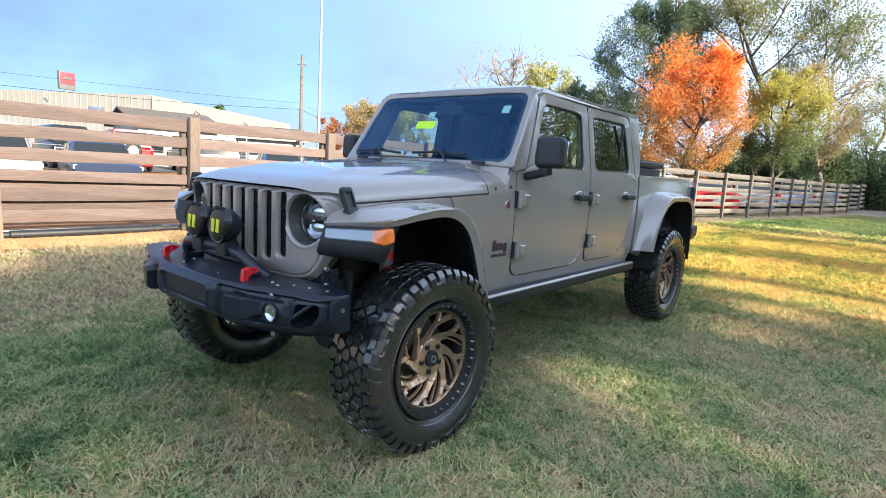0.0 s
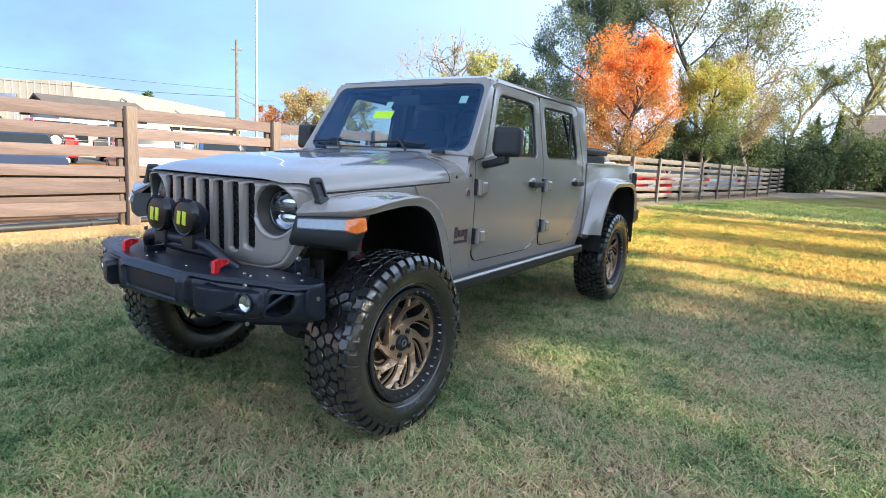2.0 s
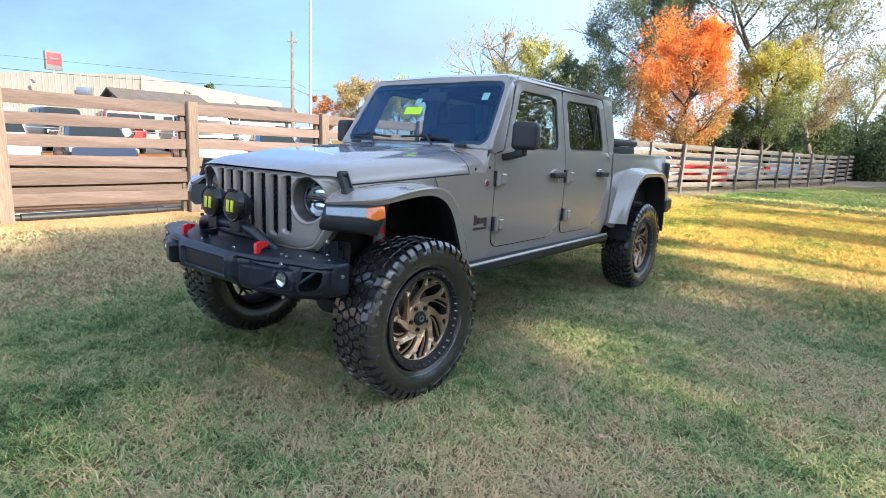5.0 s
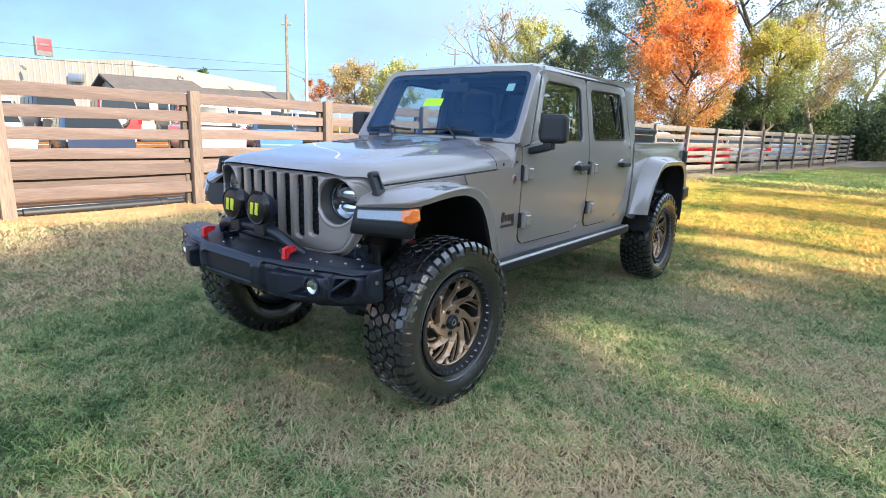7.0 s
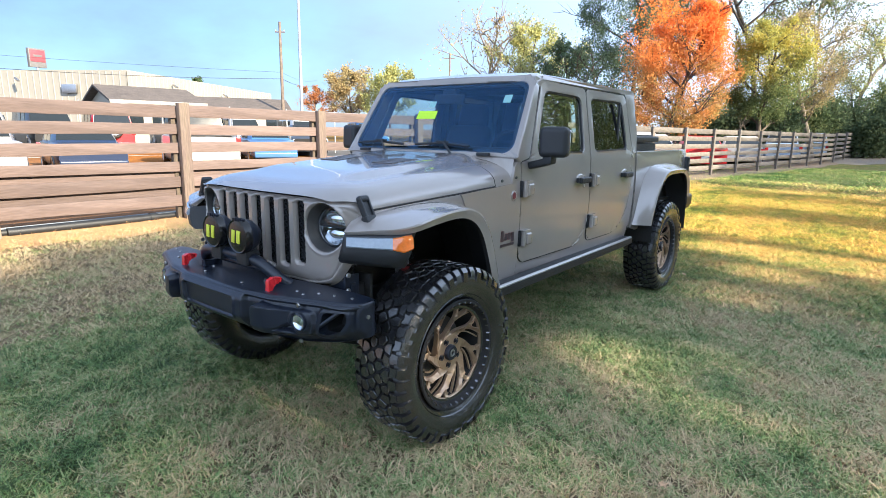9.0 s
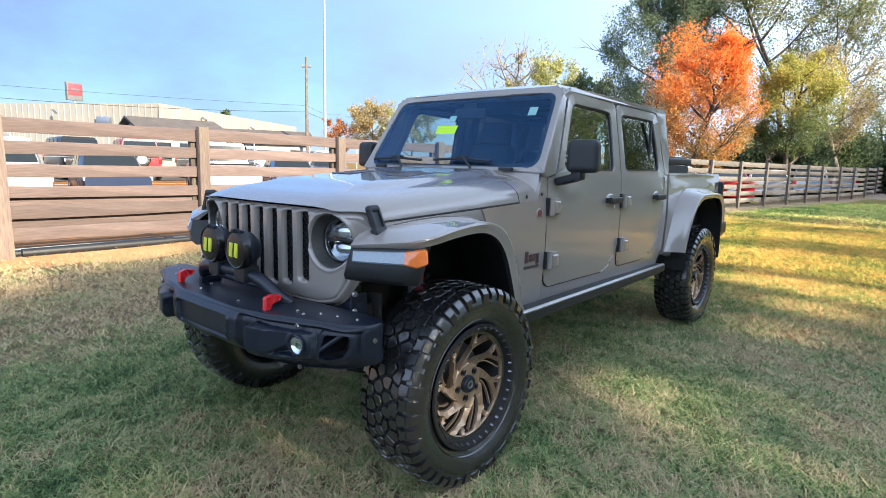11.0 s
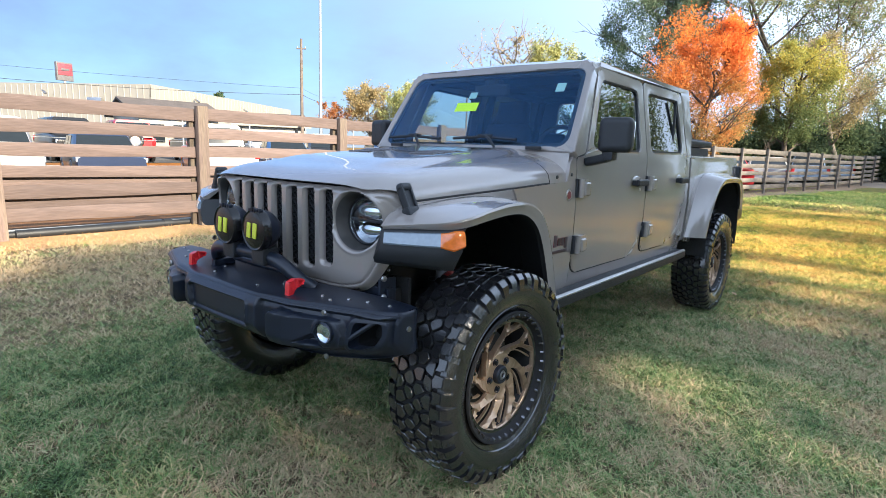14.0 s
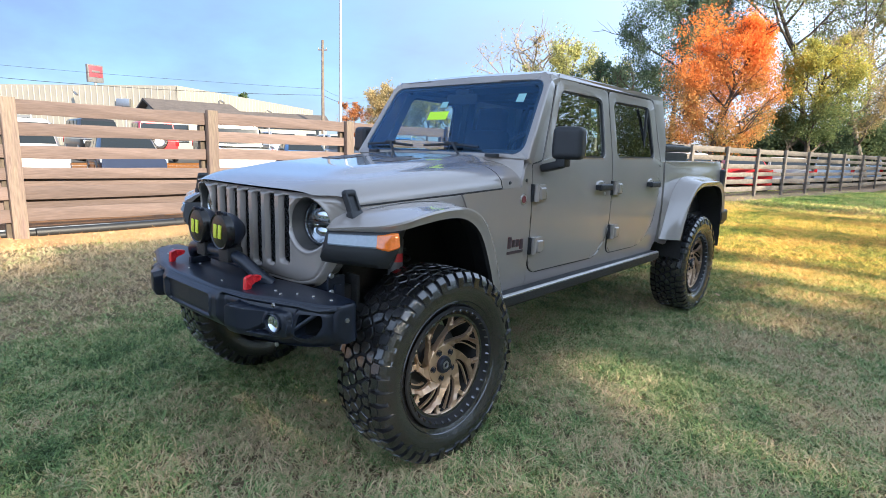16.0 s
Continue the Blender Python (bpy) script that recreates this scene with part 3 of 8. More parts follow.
# cab sides
FRONT_WIN = rounded([(1.045, 1.372), (1.722, 1.368), (1.728, 1.752), (1.225, 1.765)], [0.07, 0.05, 0.06, 0.05])
REAR_WIN = rounded([(1.895, 1.370), (2.540, 1.376), (2.478, 1.752), (1.885, 1.752)], 0.05)
FRONT_DOOR = rounded([(0.862, 0.705), (1.680, 0.705), (1.806, 0.86), (1.806, 1.812), (1.185, 1.825), (0.965, 1.345), (0.862, 1.325)], [0.10, 0.16, 0.12, 0.05, 0.06, 0.02, 0.02], 6)
REAR_DOOR = rounded([(1.820, 0.715), (2.34, 0.715), (2.56, 0.82), (2.640, 1.10), (2.648, 1.335), (2.560, 1.808), (1.820, 1.812)], [0.07, 0.20, 0.22, 0.2, 0.03, 0.06, 0.04], 6)
front_doors = side_panel("front_door", FRONT_DOOR, [FRONT_WIN], truck, bevel=0.0035)
rear_doors = side_panel("rear_door", REAR_DOOR, [REAR_WIN], truck, bevel=0.0035)


def grown(poly, d):
    """The outline moved outwards by d."""
    out = []
    for k, (y, z) in enumerate(poly):
        (ya, za), (yb, zb) = poly[k - 1], poly[(k + 1) % len(poly)]
        e = Vector((yb - ya, zb - za)).normalized()
        out.append((y + e.y * d, z - e.x * d))
    return out


for outline in (FRONT_DOOR, REAR_DOOR):
    side_panel("door_gap", grown(outline, 0.006), [grown(outline, -0.004)], truck, thick=0.004, bevel=0, mat=DARK, label="dark shut line round the door", off=-0.0035)
side_panel("cowl_side", [(0.470, 0.62), (0.852, 0.62), (0.852, 1.206), (0.50, 1.192), (0.26, 1.178), (0.325, 1.05), (0.400, 0.90)], [], truck, bevel=0.003)
side_panel("pillar_foot", [(0.760, 1.19), (0.857, 1.19), (0.857, 1.322), (0.958, 1.350), (1.178, 1.832), (1.125, 1.842), (0.838, 1.352), (0.790, 1.30)], [], truck, bevel=0.002, thick=0.02, off=-0.003)
side_panel("sill_panel", rounded([(0.862, 0.600), (2.62, 0.600), (2.70, 0.70), (2.735, 1.10), (2.735, 1.348), (0.862, 1.330)], 0.01), [], truck, bevel=0.002, thick=0.012, off=-0.008)
side_panel("rear_pillar", [(2.655, 1.350), (2.740, 1.350), (2.790, 1.50), (2.765, 1.82), (2.568, 1.815)], [], truck, bevel=0.004, thick=0.04)
side_panel("roof_rail", [(1.185, 1.830), (2.568, 1.818), (2.765, 1.824), (2.755, 1.850), (1.21, 1.852)], [], truck, bevel=0.006, thick=0.05)
for s, fd, rd in ((1, front_doors[0], rear_doors[0]), (-1, front_doors[1], rear_doors[1])):
    for nm, win, door in (("front_window", FRONT_WIN, fd), ("rear_window", REAR_WIN, rd)):
        cy, cz = sum(p[0] for p in win) / len(win), sum(p[1] for p in win) / len(win)
        big = [(cy + (a - cy) * 1.02, cz + (b - cz) * 1.03) for a, b in win]
        bm = skin(big, [], lambda y, z: (side_x(y, z) - 0.016, y, z), 0.004, cuts_v=(1.5, 1.65), bevel=0, inward=lambda y, z: (-1, 0, 0))
        part(nm, bm if s > 0 else mirrored(bm), FRONT_GLASS if nm == "front_window" else TINTED, door, "clear door glass" if nm == "front_window" else "tinted door glass")
        inner = [(cy + (a - cy) * 0.965, cz + (b - cz) * 0.945) for a, b in win]
        bm = skin(win, [inner], lambda y, z: (side_x(y, z) - 0.008, y, z), 0.012, cuts_v=(1.5, 1.65), bevel=0.002, inward=lambda y, z: (-1, 0, 0))
        part("window_seal", bm if s > 0 else mirrored(bm), BLACK, door, "black rubber seal")
    bm = bmesh.new()
    box(bm, (s * (side_x(2.39, 1.56) - 0.008), 2.385, 1.56), (0.016, 0.022, 0.37), 0.004)
    part("window_divider", bm, BLACK, rd)
    for door, y0 in ((fd, 1.660), (rd, 2.470)):
        x0 = side_x(y0, 1.18)
        bm = bmesh.new()
        box(bm, (s * (x0 + 0.038), y0, 1.180), (0.026, 0.175, 0.042), 0.012, 3)
        box(bm, (s * (x0 + 0.018), y0 - 0.07, 1.180), (0.03, 0.026, 0.034), 0.006)
        box(bm, (s * (x0 + 0.018), y0 + 0.07, 1.180), (0.03, 0.036, 0.036), 0.006)
        part("door_handle", bm, BLACK, door, "black grab-type door handle")
        bm = bmesh.new()
        lathe(bm, [(0, 0.010), (0.045, 0.008), (0.056, 0.0), (0.056, -0.004)], 20, pose(s * (x0 - 0.002), y0 - 0.005, 1.188, 0, 90 * s, 0) @ Matrix.Diagonal((0.62, 1.25, 1, 1)))
        part("handle_cup", bm, PAINT, door)
        bm = bmesh.new()
        lathe(bm, [(0, 0.008), (0.011, 0.006), (0.013, 0)], 14, pose(s * x0, y0 + 0.055, 1.135, 0, 90 * s, 0))
        part("key_lock", bm, STEEL, door) if door is fd else bm.free()
    for door, y0, zs in ((fd, 0.862, (1.168, 0.868)), (rd, 1.815, (1.170, 0.868))):
        for z0 in zs:
            x0 = side_x(y0, z0)
            bm = bmesh.new()
            box(bm, (s * (x0 + 0.012), y0 + 0.058, z0), (0.024, 0.100, 0.098), 0.008, 2, taper=(1, 0.86))
            box(bm, (s * (x0 + 0.027), y0 + 0.050, z0 - 0.004), (0.038, 0.062, 0.072), 0.012, 3)
            box(bm, (s * (x0 + 0.030), y0 + 0.084, z0 - 0.004), (0.016, 0.030, 0.040), 0.006, 2)
            tube(bm, [(s * (x0 + 0.024), y0 + 0.010, z0 - 0.048), (s * (x0 + 0.024), y0 + 0.010, z0 + 0.048)], 0.016, 12)
            part("hinge", bm, PAINT, door, "painted exposed door hinge")
            bm = bmesh.new()
            box(bm, (s * (x0 + 0.005), y0 - 0.008, z0), (0.016, 0.016, 0.100), 0.004)
            part("hinge_leaf", bm, BLACK, door)

# mirrors
for s in (1, -1):
    bm = bmesh.new()
    box(bm, (s * 0.858, 0.962, 1.447), (0.172, 0.105, 0.178), 0.036, 4, m=pose(0, 0, 0, 0, 0, s * 12), taper=(0.96, 0.92))
    mir = part("door_mirror", bm, BLACK, truck, "large black plastic door mirror")
    bm = bmesh.new()
    box(bm, (s * 0.765, 0.965, 1.318), (0.13, 0.075, 0.045), 0.016, 3, m=pose(0, 0, 0, 0, -s * 14, 0))
    box(bm, (s * 0.83, 0.96, 1.342), (0.06, 0.07, 0.05), 0.012, 2)
    part("mirror_arm", bm, BLACK, mir)
    bm = bmesh.new()
    box(bm, (s * 0.858, 1.016, 1.447), (0.140, 0.006, 0.140), 0.002, m=pose(0, 0, 0, 0, 0, s * 12))
    part("mirror_glass", bm, CHROME, mir, "mirror glass")

# windshield: frame, glass, wipers
WS0, WS1 = Vector((0, 0.775, 1.355)), Vector((0, 1.085, 1.848))
WS_DIR = (WS1 - WS0).normalized()
WS_LEN = (WS1 - WS0).length
WS_N = Vector((0, -WS_DIR.z, WS_DIR.y))


def on_ws(u, v, off=0.0):
    return tuple(Vector((u, 0, 0)) + WS0 + WS_DIR * v + WS_N * off + Vector((0, 0.004 * (u / 0.6) ** 2, 0)))


WS_GLASS = rounded([(-0.668, 0.028), (0.668, 0.028), (0.618, 0.540), (-0.618, 0.540)], [0.085, 0.085, 0.075, 0.075], 6)
bm = skin(rounded([(-0.720, 0.0), (0.720, 0.0), (0.652, WS_LEN), (-0.652, WS_LEN)], [0.02, 0.02, 0.075, 0.075], 6), [WS_GLASS], on_ws, 0.055, cuts_u=(-0.5, -0.3, 0, 0.3, 0.5), bevel=0.008, inward=lambda u, v: tuple(-WS_N))
ws_frame = part("windshield_frame", bm, PAINT, truck)
bm = skin([(a * 1.02, 0.28 + (b - 0.28) * 1.03) for a, b in WS_GLASS], [], lambda u, v: on_ws(u, v, -0.006), 0.004, cuts_u=(-0.4, -0.2, 0, 0.2, 0.4), bevel=0, inward=lambda u, v: tuple(-WS_N))
part("windshield_glass", bm, WINDSHIELD, ws_frame, "windshield glass")
bm = skin(WS_GLASS, [[(a * 0.960, 0.28 + (b - 0.28) * 0.925) for a, b in WS_GLASS]], lambda u, v: on_ws(u, v, -0.013), 0.003, cuts_u=(-0.4, -0.2, 0, 0.2, 0.4), bevel=0, inward=lambda u, v: tuple(-WS_N))
part("glass_border", bm, BLACK, ws_frame, "black printed border")
for nm, u, v, w, h, mt, lb in (("price_sticker", -0.10, 0.300, 0.165, 0.062, LABEL_YELLOW, "fluorescent yellow paper sticker"), ("inspection_sticker", 0.500, 0.415, 0.055, 0.058, LABEL_PALE, "pale rectangular sticker"), ("camera_sticker", -0.085, 0.385, 0.055, 0.045, LABEL_PALE, "pale small sticker")):
    bm = skin([(u - w / 2, v - h / 2), (u + w / 2, v - h / 2), (u + w / 2, v + h / 2), (u - w / 2, v + h / 2)], [], lambda a, b: on_ws(a, b, -0.0050), 0.0008, bevel=0, inward=lambda a, b: tuple(-WS_N))
    part(nm, bm, mt, ws_frame, lb)
for x0, x1 in ((-0.545, -0.40), (0.00, 0.165)):
    bm = bmesh.new()
    a, b = Vector(on_ws(x1 + 0.10, -0.02, 0.03)), Vector(on_ws(x0 + 0.16, 0.075, 0.03))
    tube(bm, [a, a.lerp(b, 0.5) + Vector((0, -0.01, 0.012)), b], 0.008, 8)
    box(bm, on_ws(x1 + 0.105, -0.03, 0.02), (0.05, 0.05, 0.03), 0.01)
    arm = part("wiper", bm, BLACK, truck, "black wiper arm")
    bm = bmesh.new()
    tube(bm, [on_ws(x0 - 0.08, 0.062, 0.012), on_ws(x0 + 0.14, 0.072, 0.016), on_ws(x0 + 0.36, 0.058, 0.012)], 0.009, 6)
    box(bm, on_ws(x0 + 0.15, 0.074, 0.022), (0.10, 0.016, 0.02), 0.006)
    part("wiper_blade", bm, BLACK, arm)

# roof: two front panels and a rear shell
def roof_sheet(y0, y1, x0, x1):
    rows = []
    ny, nx = 8, 24
    for j in range(ny + 1):
        y = y0 + (y1 - y0) * j / ny
        row = []
        for i in range(nx + 1):
            x = x0 + (x1 - x0) * i / nx
            a = abs(x) / 0.632
            z = 1.893 - 0.016 * a ** 2 - 0.040 * max(0, (a - 0.86) / 0.14) ** 2
            z -= 0.050 * clamp((1.22 - y) / 0.16) ** 2 + 0.012 * ((y - 1.9) / 0.9) ** 2
            row.append((x, y, z))
        rows.append(row)
    t = bmesh.new()
    vs = grid(t, rows)
    low = [[t.verts.new(v.co + Vector((0, 0, -0.035))) for v in r] for r in vs]
    loop_t = vs[0] + [r[-1] for r in vs[1:]] + vs[-1][-2::-1] + [r[0] for r in vs[-2:0:-1]]
    loop_b = low[0] + [r[-1] for r in low[1:]] + low[-1][-2::-1] + [r[0] for r in low[-2:0:-1]]
    for k in range(len(loop_t)):
        j = (k + 1) % len(loop_t)
        t.faces.new((loop_t[k], loop_t[j], loop_b[j], loop_b[k]))
    for a, b in zip(low, low[1:]):
        for i in range(len(a) - 1):
            t.faces.new((a[i], b[i], b[i + 1], a[i + 1]))
    bmesh.ops.recalc_face_normals(t, faces=t.faces)
    return t


for nm, y0, y1, x0, x1 in (("roof_panel", 1.104, 1.826, 0.003, 0.632), ("roof_panel", 1.104, 1.826, -0.632, -0.003), ("roof_shell", 1.834, 2.775, -0.632, 0.632)):
    part(nm, roof_sheet(y0, y1, x0, x1), PAINT, truck)
bm = bmesh.new()
box(bm, (0, 1.50, 1.835), (1.18, 0.66, 0.008), 0.002)
box(bm, (0, 2.30, 1.835), (1.18, 0.90, 0.008), 0.002)
part("headliner", bm, SEAT, truck, "black headliner")
# cab back wall with its window
BACK_WIN = rounded([(-0.47, 1.42), (0.47, 1.42), (0.45, 1.78), (-0.45, 1.78)], 0.05)
bm = skin([(-0.70, 0.75), (0.70, 0.75), (0.71, 1.35), (0.622, 1.845), (-0.622, 1.845), (-0.71, 1.35)], [BACK_WIN], lambda x, z: (x, 2.745 + (0.03 if z > 1.4 else 0) * clamp((z - 1.4) / 0.1), z), 0.03, bevel=0.003, inward=lambda x, z: (0, -1, 0))
back = part("cab_back", bm, PAINT, truck)
bm = skin(BACK_WIN, [], lambda x, z: (x, 2.755, z), 0.004, bevel=0, inward=lambda x, z: (0, -1, 0))
part("back_glass", bm, WINDSHIELD, back, "rear window glass")


# hood
def hood_w(y):
    return 0.640 + 0.052 * ease(-0.5, 0.75, y) + 0.006 * math.sin(math.pi * clamp((y + 0.45) / 1.2))


def hood_front(x):
    """How far the hood's front edge lies behind its middle."""
    a = abs(x)
    return 0.10 * (a / 0.32) ** 2 * 0.1 + 0.10 * (max(0, a - 0.5) / 0.15) ** 2


def hood_z(x, y):
    w = hood_w(y)
    a = min(1, abs(x) / w)
    f = clamp((y + 0.47) / 1.20)
    top = 1.244 + 0.100 * f
    seam = 1.150 + 0.062 * f
    k = max(0, (a - 0.50) / 0.50)
    z = top - (top - seam) * (1 - math.sqrt(max(0, 1 - k ** 2.6)))
    z += ease(0.47, 0.33, abs(x)) * ease(-0.36, -0.08, y) * 0.023
    nose = clamp((-0.30 - y + hood_front(x)) / 0.19)
    return z - 0.042 * nose ** 2.2 * ease(0.66, 0.5, abs(x))


def hood_grid(y0, y1, n):
    rows = []
    for j in range(n + 1):
        row = []
        for i in range(57):
            u = -1 + 2 * i / 56
            y = y0 + (y1 - y0) * j / n
            w = hood_w(y)
            x = w * (0.35 * u + 0.65 * math.sin(math.pi / 2 * u))
            if y0 < 0:
                y2 = y + hood_front(x) * (1 - j / n)
                x *= hood_w(y2) / w
                y = y2
            row.append((x, y, hood_z(x, y)))
        rows.append(row)
    return rows


def hood_sheet(y0, y1, n):
    t = bmesh.new()
    vs = grid(t, hood_grid(y0, y1, n))
    for r in (vs[0], vs[-1], [q[0] for q in vs], [q[-1] for q in vs]):
        drop = Vector((0, 0.022, -0.006)) if r is vs[0] else Vector((0, 0, -0.024))
        lowr = [t.verts.new(v.co + drop) for v in r]
        for a in range(len(r) - 1):
            t.faces.new((r[a], r[a + 1], lowr[a + 1], lowr[a]))
    return t


bm = hood_sheet(-0.487, 0.592, 34)
hood = part("hood", bm, PAINT, truck, smooth=60)
for s in (1, -1):
    # vent
    bm = bmesh.new()
    for k in range(5):
        y = 0.19 + 0.045 * k
        box(bm, (s * 0.22, y, hood_z(0.22, y) + 0.0015), (0.16, 0.036, 0.005), 0.002)
    part("hood_vent", bm, VENT, hood, "low dark grey hood vent")
    # latch
    bm = bmesh.new()
    box(bm, (0.010 * s, 0, 0.050), (0.026, 0.054, 0.100), 0.011, 3)
    box(bm, (0.018 * s, -0.024, 0.050), (0.028, 0.011, 0.105), 0.005)
    box(bm, (0.018 * s, 0.024, 0.050), (0.028, 0.011, 0.105), 0.005)
    box(bm, (0.018 * s, 0, 0.096), (0.030, 0.062, 0.030), 0.013, 3)
    box(bm, (0.014 * s, 0, 0.0), (0.038, 0.066, 0.034), 0.009)
    for v in bm.verts:
        v.co = pose(s * 0.662, -0.372, 1.112, 0, -s * 26, s * 4) @ (v.co * 0.98)
    part("hood_latch", bm, BLACK, hood, "black rubber hood latch")
    bm = bmesh.new()
    box(bm, (s * 0.50, 0.745, 1.368), (0.085, 0.03, 0.020), 0.006)
    part("hood_hinge", bm, BLACK, hood)
# cowl grille
part("cowl_panel", hood_sheet(0.598, 0.862, 8), PAINT, truck, "", 60)
for s in (1, -1):
    for y0, z0 in ((0.645, 1.228), (0.80, 1.238)):
        bm = bmesh.new()
        lathe(bm, [(0, 0.006), (0.008, 0.005), (0.010, 0)], 10, pose(s * side_x(y0, z0), y0, z0, 0, 90 * s, 0))
        part("cowl_bolt", bm, BLACK, truck)

# the cowl rises to the windshield's foot
bm = bmesh.new()
rows = []
for k in range(41):
    x = -0.688 + 1.376 * k / 40
    foot = Vector(on_ws(x, 0.012, -0.004))
    low = Vector((x * 0.995, 0.735 + 0.03 * (abs(x) / 0.69) ** 4, 0))
    low.z = hood_z(low.x, low.y) - 0.003
    rows.append([low, low.lerp(foot, 0.35) + Vector((0, 0.012, -0.004)), low.lerp(foot, 0.8) + Vector((0, 0.008, 0)), foot])
grid(bm, rows)
part("cowl_rise", bm, PAINT, truck, "", 60)

for s in (1, -1):
    bm = bmesh.new()
    tube(bm, [(s * (hood_w(y) + 0.002), y, 1.150 + 0.062 * clamp((y + 0.47) / 1.20) - 0.006) for y in [-0.36 + 0.95 * k / 24 for k in range(25)]], 0.0042, 6)
    part("hood_seam", bm, DARK, truck, "dark gap at the hood's edge")

# strips of the fender between the hood's seam and the flare
for s in (1, -1):
    t = bmesh.new()
    rows = []
    for k in range(25):
        y = -0.37 + 0.98 * k / 24
        w, f = hood_w(y), clamp((y + 0.47) / 1.20)
        seam = 1.150 + 0.062 * f
        xo = w + (0.700 - w) * ease(0.0, 0.55, y)
        rows.append([(w - 0.030, y, seam - 0.020), (w - 0.002, y, seam - 0.007), (xo + 0.004, y, seam - 0.010), (xo + 0.006, y, seam - 0.022), (xo + 0.008, y, 1.08)])
    grid(t, rows)
    part("fender_strip", mirrored(t) if s < 0 else t, PAINT, truck, "", 50)

# grille
def on_grille(x, z):
    return (x, -0.482 + hood_front(x) + 0.03 * clamp((0.88 - z) / 0.1) ** 2, z)


slots = []
for k in range(7):
    cx = (k - 3) * 0.1055
    zb = 0.838 + 0.010 * abs(k - 3) ** 1.4
    slots.append(rounded([(cx - 0.0285, zb), (cx + 0.0285, zb), (cx + 0.0285, 1.176), (cx - 0.0285, 1.176)], 0.020, 4))
G_OUT = rounded([(-0.54, 0.815), (-0.40, 0.775), (0.40, 0.775), (0.54, 0.815), (0.640, 1.02), (0.656, 1.135), (0.600, 1.192), (-0.600, 1.192), (-0.656, 1.135), (-0.640, 1.02)], [0.07] * 5 + [0.03, 0.05, 0.05, 0.03, 0.07], 5)
LAMP_X, LAMP_Z, LAMP_R = 0.466, 1.066, 0.1085


def grille_cut(X, Z):
    d = np.minimum.reduce([sd_poly(X, Z, s) for s in slots] + [np.hypot(np.abs(X) - LAMP_X, Z - LAMP_Z) - LAMP_R])
    return np.maximum(sd_poly(X, Z, G_OUT), -d)


def grille_y(X, Z):
    A = np.abs(X)
    y = -0.482 + 0.0977 * A * A + 0.10 * (np.maximum(0, A - 0.5) / 0.15) ** 2 + 0.03 * np.clip((0.88 - Z) / 0.1, 0, None) ** 2
    sl = np.minimum.reduce([sd_poly(X, Z, s) for s in slots])
    y += 0.014 * (1 - np.clip(sl / 0.010, 0, 1))
    r = np.hypot(A - LAMP_X, Z - LAMP_Z)
    y += -0.004 * np.exp(-((r - 0.120) / 0.006) ** 2) + 0.010 * (1 - np.clip((r - LAMP_R) / 0.005, 0, 1))
    o = sd_poly(X, Z, G_OUT)
    y += 0.007 * np.exp(-((o + 0.030) / 0.0036) ** 2) * step01(1.17, 1.13, Z)
    return y + 0.022 * step01(-0.026, 0.0, o) ** 2


def grille_back(x, z):
    if sd_poly(np.array([x]), np.array([z]), G_OUT)[0] > -0.01:
        return (-0.05 * x, 0.075, 0.006 if z < 0.9 else 0.0)
    return (0, 0.010, 0.0)


bm = relief((-0.66, 0.66), (0.765, 1.2), 0.0046, grille_cut, grille_y, grille_back)
grille = part("grille", bm, PAINT, truck, "painted grille with seven upright slots", 40, even=False)
for k in range(7):
    cx = (k - 3) * 0.1055
    bm = bmesh.new()
    for j in range(24):
        z = 0.845 + 0.0140 * j
        for i in range(3):
            x = cx - 0.027 + 0.024 * i + (0.012 if j % 2 else 0)
            y = on_grille(x, z)[1] + 0.030
            box(bm, (x, y, z), (0.020, 0.010, 0.0045), 0, m=pose(0, 0, 0, 0, 35 if (i + j) % 2 else -35, 0))
    part("mesh_insert", bm, BLACK, grille, "black honeycomb mesh insert")
bm = bmesh.new()
grid(bm, [[(x, on_grille(x, 1.0)[1] + 0.044 + 0.03 * clamp((0.88 - z) / 0.1) ** 2, z) for z in (0.82, 0.86, 0.9, 1.19)] for x in [-0.36 + 0.06 * k for k in range(13)]])
part("radiator_shroud", bm, DARK, truck)
